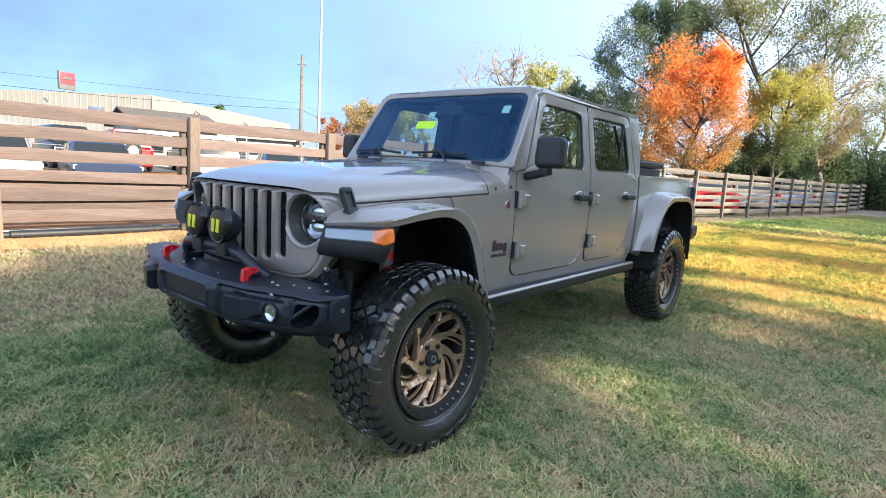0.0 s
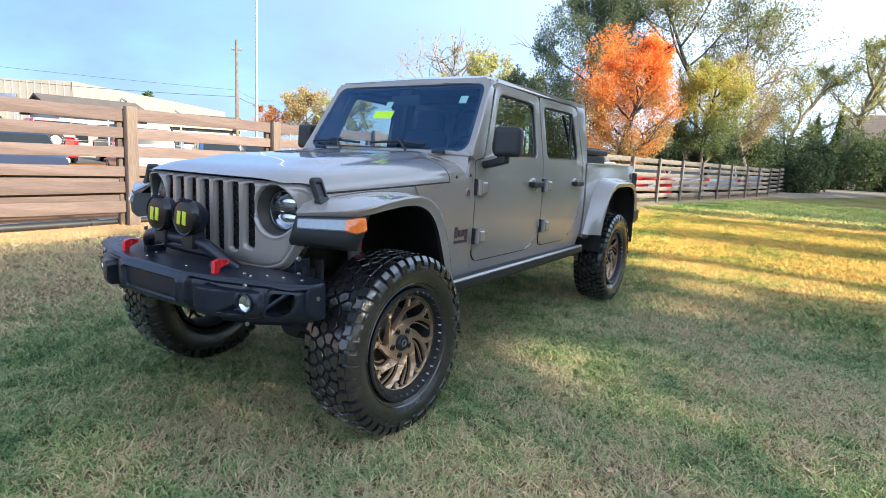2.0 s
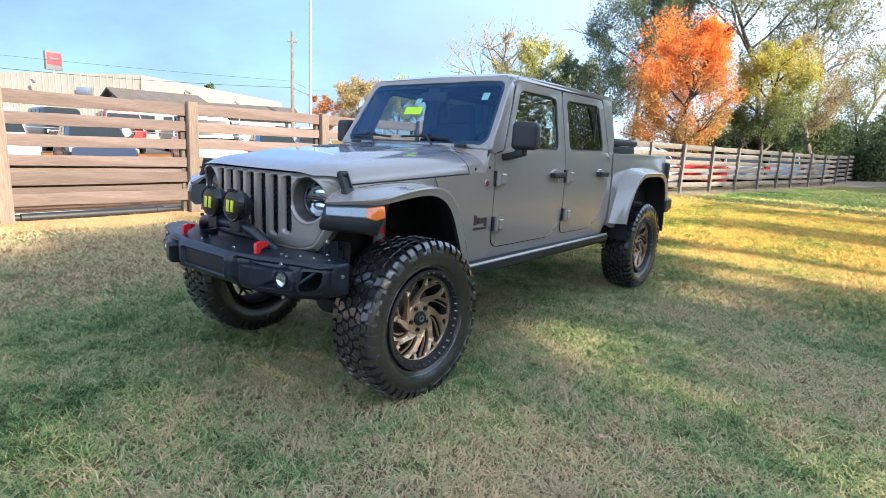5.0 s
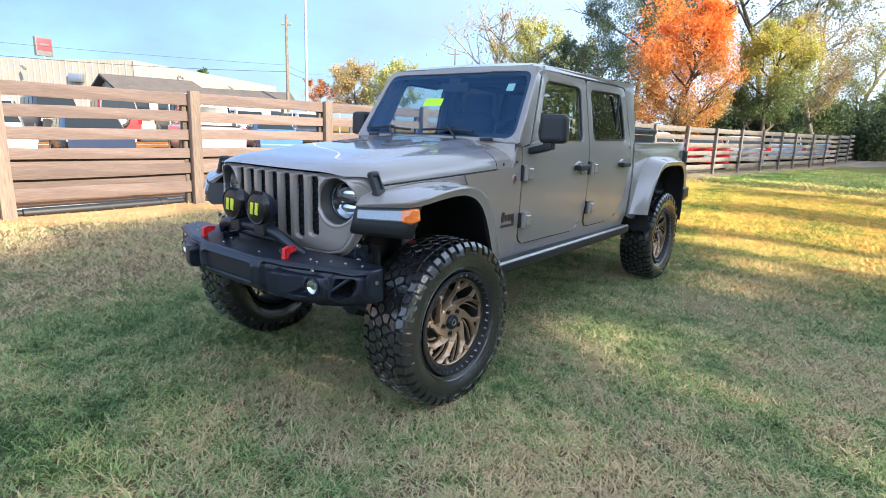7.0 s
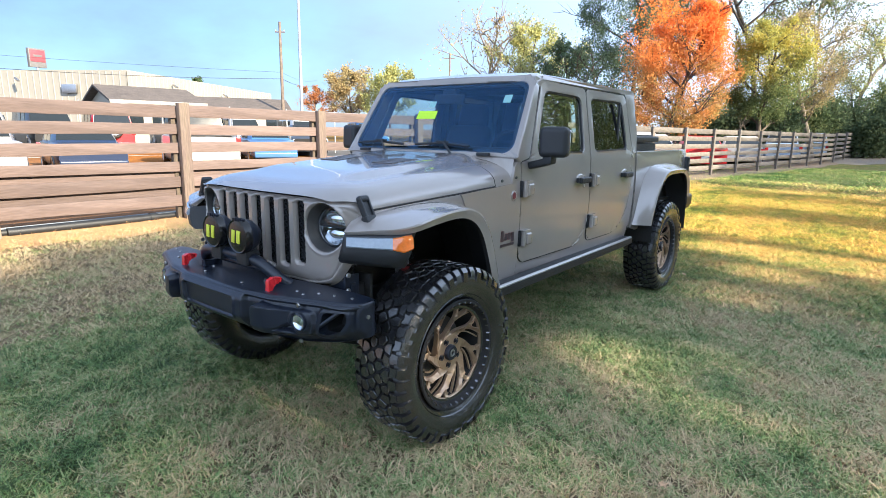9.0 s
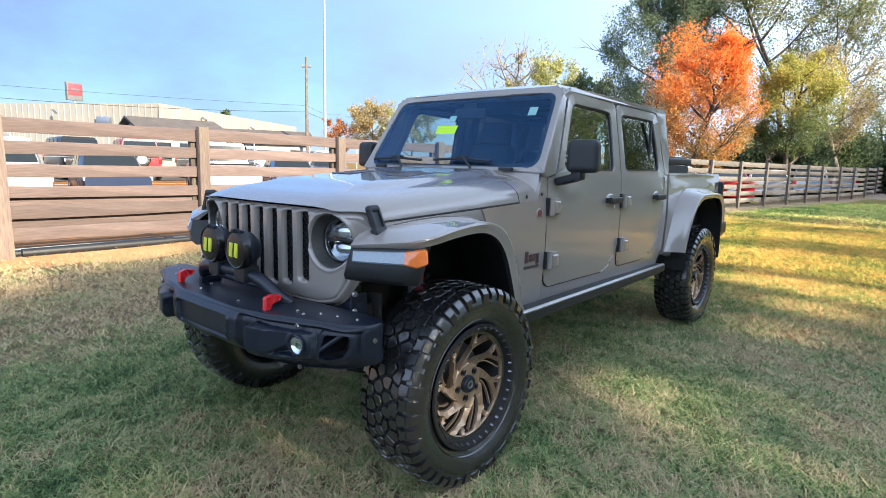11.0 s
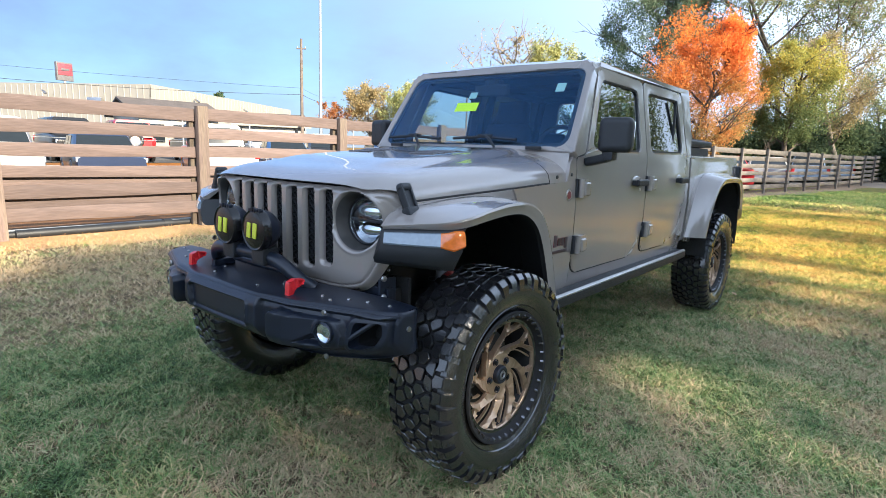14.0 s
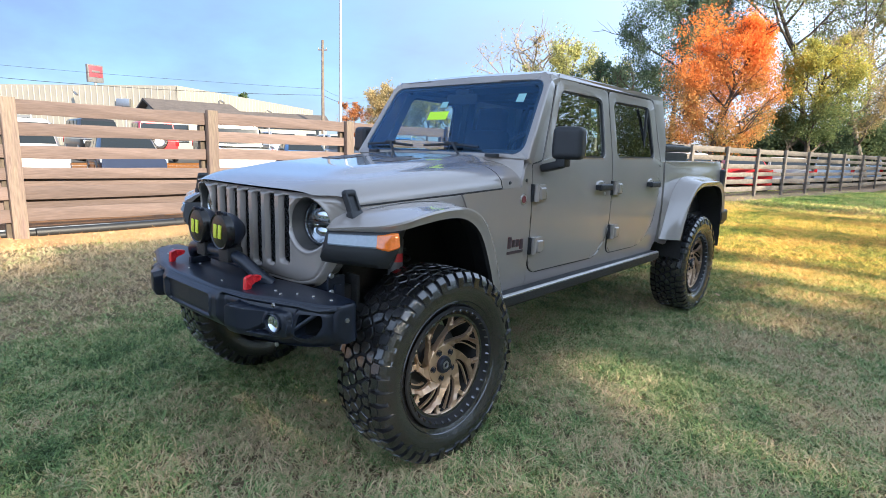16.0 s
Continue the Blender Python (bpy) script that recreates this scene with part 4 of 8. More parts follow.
for s in (1, -1):
    ang = [2 * math.pi * i / 48 for i in range(48)]
    M = pose(s * (LAMP_X + 0.004), on_grille(LAMP_X, LAMP_Z)[1] + 0.066, LAMP_Z, 90, 0, 0) @ pose(0, 0, 0, 0, s * 5, 0)
    edge = np.array([(s * (LAMP_X + LAMP_R * math.cos(a)), LAMP_Z + LAMP_R * math.sin(a)) for a in ang])
    ring0 = [Vector((x, y + 0.001, z)) for (x, z), y in zip(edge, grille_y(edge[:, 0], edge[:, 1]))]
    ring2 = [M @ Vector((s * 0.094 * math.cos(a), 0.094 * math.sin(a), 0.0)) for a in ang]
    bm = bmesh.new()
    rows = [[p.lerp(q, f) for p, q in zip(ring0, ring2)] for f in (0, 0.12, 0.5, 0.88, 1)]
    rows.append([M @ Vector((s * 0.086 * math.cos(a), 0.086 * math.sin(a), -0.006)) for a in ang])
    grid(bm, rows, closed=True)
    lamp = part("headlight", bm, SHADED_BUCKET, truck, "round headlight set deep in a bucket toned dark for its shade", 60)
    bm = bmesh.new()
    lathe(bm, [(0.0935, -0.004), (0.0925, 0.010), (0.089, 0.012), (0.085, 0.004)], 40, M)
    part("headlight_ring", bm, BLACK, lamp, "dark gloss ring")
    bm = bmesh.new()
    lathe(bm, [(0.086, 0.0), (0.078, 0.012), (0.060, 0.022), (0.035, 0.028), (0, 0.030)], 36, M)
    part("lens", bm, CLEAR, lamp, "clear domed lens")
    bm = bmesh.new()
    lathe(bm, [(0.088, 0.004), (0.084, 0.008), (0.080, 0.002), (0.079, -0.006)], 40, M)
    part("chrome_ring", bm, CHROME, lamp, "thin chrome ring")
    bm = bmesh.new()
    lathe(bm, [(0.080, -0.004), (0.074, -0.022), (0.058, -0.040), (0.030, -0.050), (0, -0.052)], 36, M)
    part("reflector_bowl", bm, CHROME, lamp, "bright inner bowl")
    bm = bmesh.new()
    for v0, r0 in ((0.034, 0.040), (-0.036, 0.038)):
        t2 = bmesh.new()
        lathe(t2, [(0, 0.004), (r0 * 0.6, 0.0), (r0, -0.014), (r0, -0.03)], 24)
        for v in t2.verts:
            v.co = Vector((v.co.x * 1.5, v.co.y * 0.78 + v0, v.co.z))
        absorb(bm, t2, M)
    part("projector", bm, CHROME, lamp, "stacked chrome reflectors")
    bm = bmesh.new()
    t2 = bmesh.new()
    box(t2, (0, 0, -0.008), (0.152, 0.010, 0.03), 0.003)
    absorb(bm, t2, M)
    part("crossbar", bm, BLACK, lamp, "dark bar across the lens")

# flares: a shell swept along the arch
def flare(parent, inner, outer, lip, name, mirror, mat=PAINT, n=40, rise=0.018):
    I, O = smooth_path(inner, n), smooth_path(outer, n)
    L = smooth_path(lip, n)
    t = bmesh.new()
    rows, under = [], []
    for a, b, c in zip(I, O, L):
        row = []
        for k in range(17):
            f = k / 16
            p = a.lerp(b, f)
            up = (a - c).normalized()
            p = p + up * (rise * math.sin(math.pi * f) ** 0.9 - 0.0065 * math.exp(-((f - 0.79) / 0.06) ** 2))
            row.append(p)
        ed = (c - b)
        row += [b + Vector((math.copysign(0.006, b.x), 0, 0)) + ed * 0.22, b + ed * 0.6, c]
        under.append([c, c + Vector((-0.022, 0, 0)), b.lerp(a, 0.20) + ed * 0.75, a + ed * 0.85])
        rows.append(row)
    grid(t, rows)
    lining = bmesh.new()
    grid(lining, under)
    for r in (0, -1):
        vs2 = [t.verts.new(p) for p in rows[r]]
        t.faces.new(vs2 if r == 0 else vs2[::-1])
    bmesh.ops.remove_doubles(t, verts=t.verts, dist=1e-4)
    ob = part(name, mirrored(t) if mirror else t, mat, parent, smooth=50)
    part("flare_lining", mirrored(lining) if mirror else lining, DARK, ob, "dark lining under the flare")
    return ob


FO = [(0.632, -0.482, 1.072), (0.682, -0.465, 1.078), (0.754, -0.428, 1.086), (0.838, -0.380, 1.096), (0.888, -0.310, 1.112), (0.903, -0.190, 1.138), (0.906, -0.05, 1.152), (0.908, 0.065, 1.144), (0.906, 0.165, 1.100), (0.902, 0.240, 1.01), (0.898, 0.305, 0.865), (0.893, 0.370, 0.680)]
FI = [(0.604, -0.398, 1.112), (0.616, -0.382, 1.124), (0.622, -0.360, 1.134), (0.636, -0.310, 1.142), (0.642, -0.240, 1.148), (0.648, -0.15, 1.154), (0.656, -0.02, 1.160), (0.672, 0.12, 1.158), (0.684, 0.25, 1.125), (0.692, 0.335, 1.04), (0.698, 0.410, 0.89), (0.695, 0.470, 0.680)]
FL = [(0.632, -0.466, 1.050), (0.682, -0.450, 1.055), (0.752, -0.414, 1.061), (0.834, -0.366, 1.067), (0.880, -0.296, 1.079), (0.893, -0.180, 1.097), (0.896, -0.05, 1.108), (0.898, 0.045, 1.100), (0.896, 0.130, 1.060), (0.892, 0.198, 0.985), (0.888, 0.262, 0.850), (0.884, 0.328, 0.675)]
for s in (1, -1):
    fl = flare(truck, FI, FO, FL, "front_flare", s < 0)
    t = bmesh.new()
    nose = smooth_path([(0.632, -0.482, 0), (0.680, -0.467, 0), (0.750, -0.434, 0), (0.828, -0.393, 0), (0.868, -0.362, 0), (0.884, -0.330, 0)], 14)
    foot = smooth_path([(0.606, -0.489, 0), (0.658, -0.474, 0), (0.732, -0.440, 0), (0.806, -0.402, 0), (0.842, -0.374, 0), (0.858, -0.348, 0)], 14)
    rows = []
    for p, pf in zip(nose, foot):
        f = clamp((p.x - 0.58) / 0.30)
        zt, zb = 1.060 + 0.012 * f, 0.938 - 0.012 * f
        nrm = Vector((0.55, -0.83, 0))
        rows.append([p + Vector((-0.06, 0.10, zt)), p + nrm * -0.012 + Vector((0, 0, zt)), p + Vector((0, 0, zt - 0.008)), p + nrm * 0.012 + Vector((0, 0, 0.5 * (zt + zb))), pf + nrm * 0.010 + Vector((0, 0, zb + 0.022)), pf + nrm * -0.010 + Vector((0, 0, zb)), pf + Vector((-0.09, 0.11, zb + 0.005))])
    grid(t, rows)
    for r in (0, -1):
        v3 = [t.verts.new(p) for p in rows[r]]
        t.faces.new(v3)
    bmesh.ops.remove_doubles(t, verts=t.verts, dist=1e-4)
    nose_ob = part("flare_nose", mirrored(t) if s < 0 else t, BLACK, fl, "black plastic lower flare", 50)
    for nm, i0, i1, mt in (("running_lamp", 1, 8, WHITE_LENS), ("turn_lamp", 8, 13, AMBER)):
        t = bmesh.new()
        rows = []
        for k in range(i0, i1 + 1):
            p = nose[k]
            nrm = Vector((0.62, -0.78, 0)) if k < 10 else Vector((0.88, -0.47, 0))
            f = clamp((p.x - 0.58) / 0.30)
            zt, zb = 1.052 + 0.012 * f, 1.010
            zt, zb = zt + 0.006 * clamp((k - 8) / 3), zb - 0.010 * clamp((k - 8) / 2) + 0.014 * clamp((k - 10) / 3)
            rows.append([p + nrm * -0.01 + Vector((0, 0, zt)), p + nrm * 0.010 + Vector((0, 0, zt - 0.004)), p + nrm * 0.018 + Vector((0, 0, 0.6 * zt + 0.4 * zb)), p + nrm * 0.020 + Vector((0, 0, 0.45 * zt + 0.55 * zb)), p + nrm * 0.024 + Vector((0, 0, zb + 0.008)), p + nrm * 0.020 + Vector((0, 0, zb + 0.002)), p + nrm * -0.01 + Vector((0, 0, zb))])
        grid(t, rows)
        for r in (0, -1):
            v3 = [t.verts.new(p) for p in rows[r]]
            t.faces.new(v3)
        bmesh.ops.remove_doubles(t, verts=t.verts, dist=1e-4)
        part(nm, mirrored(t) if s < 0 else t, mt, fl, "white running lamp strip" if mt is WHITE_LENS else "amber turn lamp", 22)
    # inner side of the arch
    t = bmesh.new()
    rows = []
    for k in range(15):
        a = radians(42 + 143 * k / 14)
        y, z = 0.02 - 0.50 * math.cos(a), 0.62 + 0.50 * math.sin(a)
        rows.append([(0.665, y, min(z, 1.10)), (0.42, y, min(z + 0.01, 1.12))])
    grid(t, rows)
    box(t, (0.42, 0.12, 0.86), (0.02, 0.74, 0.50), 0.004)
    part("wheel_housing", mirrored(t) if s < 0 else t, DARK, truck, "black wheel-arch liner")

RO = [(0.868, 2.855, 0.720), (0.872, 2.905, 0.87), (0.880, 2.985, 1.03), (0.886, 3.085, 1.135), (0.890, 3.22, 1.185), (0.892, 3.46, 1.192), (0.892, 3.70, 1.180), (0.890, 3.83, 1.130), (0.886, 3.92, 1.03), (0.880, 3.97, 0.90)]
RI = [(0.730, 2.780, 0.720), (0.735, 2.830, 0.88), (0.738, 2.915, 1.06), (0.738, 3.03, 1.175), (0.738, 3.18, 1.225), (0.738, 3.46, 1.232), (0.738, 3.74, 1.220), (0.738, 3.89, 1.16), (0.738, 3.98, 1.04), (0.735, 4.03, 0.90)]
RL = [(0.860, 2.905, 0.715), (0.864, 2.950, 0.86), (0.872, 3.025, 1.005), (0.878, 3.115, 1.095), (0.882, 3.235, 1.140), (0.884, 3.46, 1.148), (0.884, 3.685, 1.138), (0.882, 3.80, 1.09), (0.878, 3.875, 1.00), (0.872, 3.92, 0.89)]
for s in (1, -1):
    flare(truck, RI, RO, RL, "rear_flare", s < 0)
    t = bmesh.new()
    rows = []
    for k in range(15):
        a = radians(-10 + 200 * k / 14)
        y, z = WHEELBASE - 0.53 * math.cos(a), 0.64 + 0.53 * math.sin(a)
        rows.append([(0.85, y, min(z, 1.14)), (0.42, y, min(z + 0.01, 1.16))])
    grid(t, rows)
    box(t, (0.42, WHEELBASE, 0.88), (0.02, 1.04, 0.54), 0.004)
    part("wheel_housing", mirrored(t) if s < 0 else t, DARK, truck, "black wheel-arch liner")

# load bed
arch = [(WHEELBASE - 0.535 * math.cos(radians(a)), 0.66 + 0.535 * math.sin(radians(a))) for a in range(0, 181, 12)]
BED = [(2.752, 0.70), (2.90, 0.66)] + arch[0:] + [(4.10, 0.70), (4.215, 0.80), (4.225, 1.352), (2.752, 1.352)]
side_panel("bed_side", BED, [], truck, thick=0.05, bevel=0.006)
for s in (1, -1):
    bm = bmesh.new()
    box(bm, (s * 0.680, 3.48, 1.350), (0.10, 1.46, 0.022), 0.006)
    part("bed_rail", bm, PAINT, truck)
bm = bmesh.new()
box(bm, (0, 3.48, 0.86), (1.36, 1.46, 0.03), 0.004)
box(bm, (0, 2.775, 1.10), (1.36, 0.03, 0.48), 0.004)
for s in (1, -1):
    box(bm, (s * 0.64, 3.48, 1.10), (0.03, 1.46, 0.46), 0.004)
part("bed_liner", bm, BLACK, truck, "black bed liner")
bm = bmesh.new()
box(bm, (0, 4.235, 1.09), (1.40, 0.06, 0.52), 0.02, 3)
part("tailgate", bm, PAINT, truck)
for s in (1, -1):
    bm = bmesh.new()
    box(bm, (s * 0.735, 4.245, 1.165), (0.085, 0.075, 0.235), 0.02, 3)
    tl = part("tail_lamp", bm, BLACK, truck, "black tail lamp housing")
    bm = bmesh.new()
    box(bm, (s * 0.735, 4.283, 1.165), (0.065, 0.012, 0.19), 0.004)
    part("lens", bm, RED_LENS, tl, "red lens")
bm = bmesh.new()
box(bm, (0, 4.36, 0.80), (1.56, 0.16, 0.16), 0.035, 3)
for s in (1, -1):
    box(bm, (s * 0.74, 4.30, 0.82), (0.13, 0.22, 0.13), 0.03, 3)
rb = part("rear_bumper", bm, BUMPER, truck, "black steel rear bumper")
bm = bmesh.new()
box(bm, (0, 4.37, 0.735), (1.50, 0.12, 0.02), 0.006)
part("bumper_step", bm, STEEL, rb)

# side steps
for s in (1, -1):
    bm = bmesh.new()
    prof = [(0.700, 0.640), (0.770, 0.640), (0.788, 0.628), (0.786, 0.585), (0.750, 0.560), (0.690, 0.575)]
    rows = []
    for y, k in ((0.46, 0.96), (0.49, 1.0), (1.1, 1.0), (1.9, 1.0), (2.62, 1.0), (2.66, 0.96)):
        rows.append([(s * (0.70 + (a - 0.70) * k), y, 0.60 + (b - 0.60) * k) for a, b in prof])
    grid(bm, rows, closed=True)
    for r in (0, -1):
        bm.faces.new([bm.verts.new(p) for p in rows[r]])
    bmesh.ops.remove_doubles(bm, verts=bm.verts, dist=1e-4)
    st = part("side_step", bm, BLACK, truck, "black steel side rail")
    bm = bmesh.new()
    box(bm, (s * 0.779, 1.56, 0.638), (0.020, 2.16, 0.014), 0.005, m=pose(0, 0, 0, 0, s * 30, 0))
    part("step_trim", bm, ALLOY, st, "bare metal edge strip")
    for y in (0.86, 1.62, 2.40):
        bm = bmesh.new()
        box(bm, (s * 0.655, y, 0.612), (0.11, 0.06, 0.035), 0.008)
        part("step_bracket", bm, BLACK, st)

# decals: plain marks in place of lettering
for s in (1, -1):
    for nm, u0, z0, w, h, mt in (("name_mark", 0.665, 0.905, 0.032, 0.062, DECAL_DARK), ("name_mark", 0.704, 0.897, 0.030, 0.040, DECAL_DARK), ("name_mark", 0.741, 0.897, 0.030, 0.040, DECAL_DARK), ("name_mark", 0.778, 0.889, 0.030, 0.056, DECAL_DARK), ("name_mark_small", 0.720, 0.848, 0.150, 0.017, DECAL_DARK)):
        bm = skin(rounded([(u0 - w / 2, z0 - h / 2), (u0 + w / 2, z0 - h / 2), (u0 + w / 2, z0 + h / 2), (u0 - w / 2, z0 + h / 2)], 0.006), [], lambda y, z: (side_x(y, z) + 0.0025, y, z), 0.002, bevel=0, inward=lambda y, z: (-1, 0, 0))
        part(nm, bm if s > 0 else mirrored(bm), mt, truck, "dark plum decal")
        if h > 0.03:
            bm = skin(rounded([(u0 - w / 2 - 0.0016, z0 - h / 2 - 0.0016), (u0 + w / 2 + 0.0016, z0 - h / 2 - 0.0016), (u0 + w / 2 + 0.0016, z0 + h / 2 + 0.0016), (u0 - w / 2 - 0.0016, z0 + h / 2 + 0.0016)], 0.008), [], lambda y, z: (side_x(y, z) + 0.0012, y, z), 0.001, bevel=0, inward=lambda y, z: (-1, 0, 0))
            part("mark_outline", bm if s > 0 else mirrored(bm), DECAL_RED, truck, "dull red outline")
    bm = bmesh.new()
    lathe(bm, [(0, 0.004), (0.026, 0.004), (0.030, 0.0)], 24, pose(s * side_x(0.775, 1.135), 0.775, 1.135, 0, 90 * s, 0))
    bd = part("badge", bm, STEEL, truck, "round grey badge with red centre")
    bm = bmesh.new()
    lathe(bm, [(0, 0.006), (0.019, 0.006), (0.021, 0.003)], 20, pose(s * side_x(0.775, 1.135), 0.775, 1.135, 0, 90 * s, 0))
    part("badge_centre", bm, DECAL_RED, bd)

# ---- front bumper ----
ST = [(0.0, -0.768, 0.802, 0.632, -0.50), (0.22, -0.766, 0.802, 0.632, -0.50), (0.262, -0.762, 0.802, 0.630, -0.50), (0.305, -0.752, 0.803, 0.618, -0.49), (0.42, -0.738, 0.805, 0.607, -0.478), (0.56, -0.690, 0.806, 0.606, -0.468), (0.68, -0.647, 0.807, 0.618, -0.465), (0.745, -0.624, 0.807, 0.632, -0.468), (0.785, -0.602, 0.806, 0.645, -0.470), (0.806, -0.568, 0.803, 0.660, -0.470)]


def bumper_at(x):
    a = abs(x)
    for p, q in zip(ST, ST[1:]):
        if a <= q[0]:
            f = (a - p[0]) / (q[0] - p[0])
            return [p[k] + (q[k] - p[k]) * f for k in range(5)]
    return ST[-1]


def bumper_front(x, z, off=0.0):
    _, yf, zt, zb, yb = bumper_at(x)
    f = clamp((z - zb) / (zt - zb))
    y = yf + 0.030 * max(0, (f - 0.72) / 0.28) ** 2 + 0.045 * max(0, (0.35 - f) / 0.35) ** 1.5
    return (x, y - off, z)


POD = rounded([(0.348, 0.642), (0.46, 0.636), (0.57, 0.640), (0.625, 0.655), (0.636, 0.70), (0.622, 0.760), (0.47, 0.760), (0.362, 0.768), (0.344, 0.745)], [0.012, 0.02, 0.02, 0.02, 0.02, 0.02, 0.02, 0.010, 0.010], 3)
OPENING = rounded([(0.642, 0.664), (0.690, 0.664), (0.742, 0.688), (0.766, 0.730), (0.762, 0.768), (0.668, 0.760), (0.652, 0.705)], 0.012, 3)
SCOOP = rounded([(0.448, 0.662), (0.560, 0.656), (0.528, 0.706)], 0.010, 3)
CENTRE = rounded([(-0.205, 0.668), (0.205, 0.668), (0.215, 0.765), (-0.215, 0.765)], 0.018)
FOG_X, FOG_Z, FOG_R = 0.570, 0.711, 0.041
BX = np.array([p[0] for p in ST])


def bumper_cut(X, Z):
    A = np.abs(X)
    zt, zb = np.interp(A, BX, [p[2] for p in ST]) - 0.010, np.interp(A, BX, [p[3] for p in ST])
    hole = np.minimum(sd_poly(A, Z, OPENING), np.hypot((A - FOG_X) * 1.15, Z - FOG_Z) - FOG_R)
    return np.maximum.reduce([Z - zt, zb - Z, A - 0.805, -hole])


def bumper_y(X, Z):
    A = np.abs(X)
    yf, zt, zb = (np.interp(A, BX, [p[k] for p in ST]) for k in (1, 2, 3))
    f = np.clip((Z - zb) / (zt - zb), 0, 1)
    y = yf + 0.030 * np.maximum(0, (f - 0.72) / 0.28) ** 2 + 0.045 * np.maximum(0, (0.35 - f) / 0.35) ** 1.5
    c = sd_poly(X, Z, CENTRE)
    y += 0.012 * step01(0.002, -0.005, c) - 0.006 * np.exp(-((c - 0.008) / 0.006) ** 2)
    y += 0.026 * step01(0.262, 0.288, A) * step01(0.790, 0.774, Z)
    pod = sd_poly(A, Z, POD)
    y -= (0.052 - 0.032 * step01(0.36, 0.57, A)) * step01(0.002, -0.006, pod)
    y += 0.036 * step01(0.003, -0.014, sd_poly(A, Z, SCOOP))
    r = np.hypot((A - FOG_X) * 1.15, Z - FOG_Z)
    y -= 0.006 * step01(FOG_R + 0.018, FOG_R + 0.006, r)
    o = sd_poly(A, Z, OPENING)
    return y - 0.010 * step01(0.030, 0.012, o) * step01(0.60, 0.64, A)


bm = relief((-0.8075, 0.8075), (0.602, 0.802), 0.0036, bumper_cut, bumper_y, lambda x, z: (0, 0.07 if 0.6 < abs(x) < 0.76 and z > 0.64 else 0.014, 0))
bumper = part("front_bumper", bm, BUMPER, truck, "satin black steel off-road front bumper", 42, even=False)
xs = [-0.805 + 1.61 * i / 40 for i in range(41)]
# top deck and ends
bm = bmesh.new()
rows = []
for x in xs:
    _, yf, zt, zb, yb = bumper_at(x)
    y1 = bumper_front(x, zt - 0.010)[1]
    rows.append([(x, y1 + 0.002, zt - 0.012), (x, y1 + 0.008, zt - 0.003), (x, y1 + 0.022, zt), (x, 0.5 * (y1 + yb), zt + 0.004), (x, yb, zt + 0.004), (x, yb + 0.005, zt - 0.02)])
grid(bm, rows)
part("bumper_deck", bm, BUMPER, bumper, "", 60)
bm = bmesh.new()
rows = []
for x in xs:
    _, yf, zt, zb, yb = bumper_at(x)
    y1 = bumper_front(x, zb)[1]
    rows.append([(x, y1 + 0.012, zb + 0.004), (x, y1 + 0.06, zb + 0.002), (x, yb, zb + 0.05)])
grid(bm, rows)
part("bumper_underside", bm, BUMPER, bumper)
# rounded end faces
for s in (1, -1):
    bm = bmesh.new()
    rows = []
    for k in range(9):
        z = 0.652 + 0.144 * k / 8
        y1 = bumper_front(0.806, z)[1]
        rows.append([(s * x, y, z + dz) for x, y, dz in ((0.800, y1 - 0.008, 0), (0.8065, y1 + 0.002, 0), (0.811, y1 + 0.016, 0.001), (0.811, -0.50, 0.002), (0.806, -0.474, 0.002), (0.79, -0.466, 0))])
    rows.append([(s * x, y, 0.804) for x, y in ((0.797, -0.560), (0.801, -0.552), (0.803, -0.540), (0.803, -0.50), (0.800, -0.478), (0.79, -0.470))])
    grid(bm, rows)
    part("bumper_end", bm, BUMPER, bumper, "", 60)
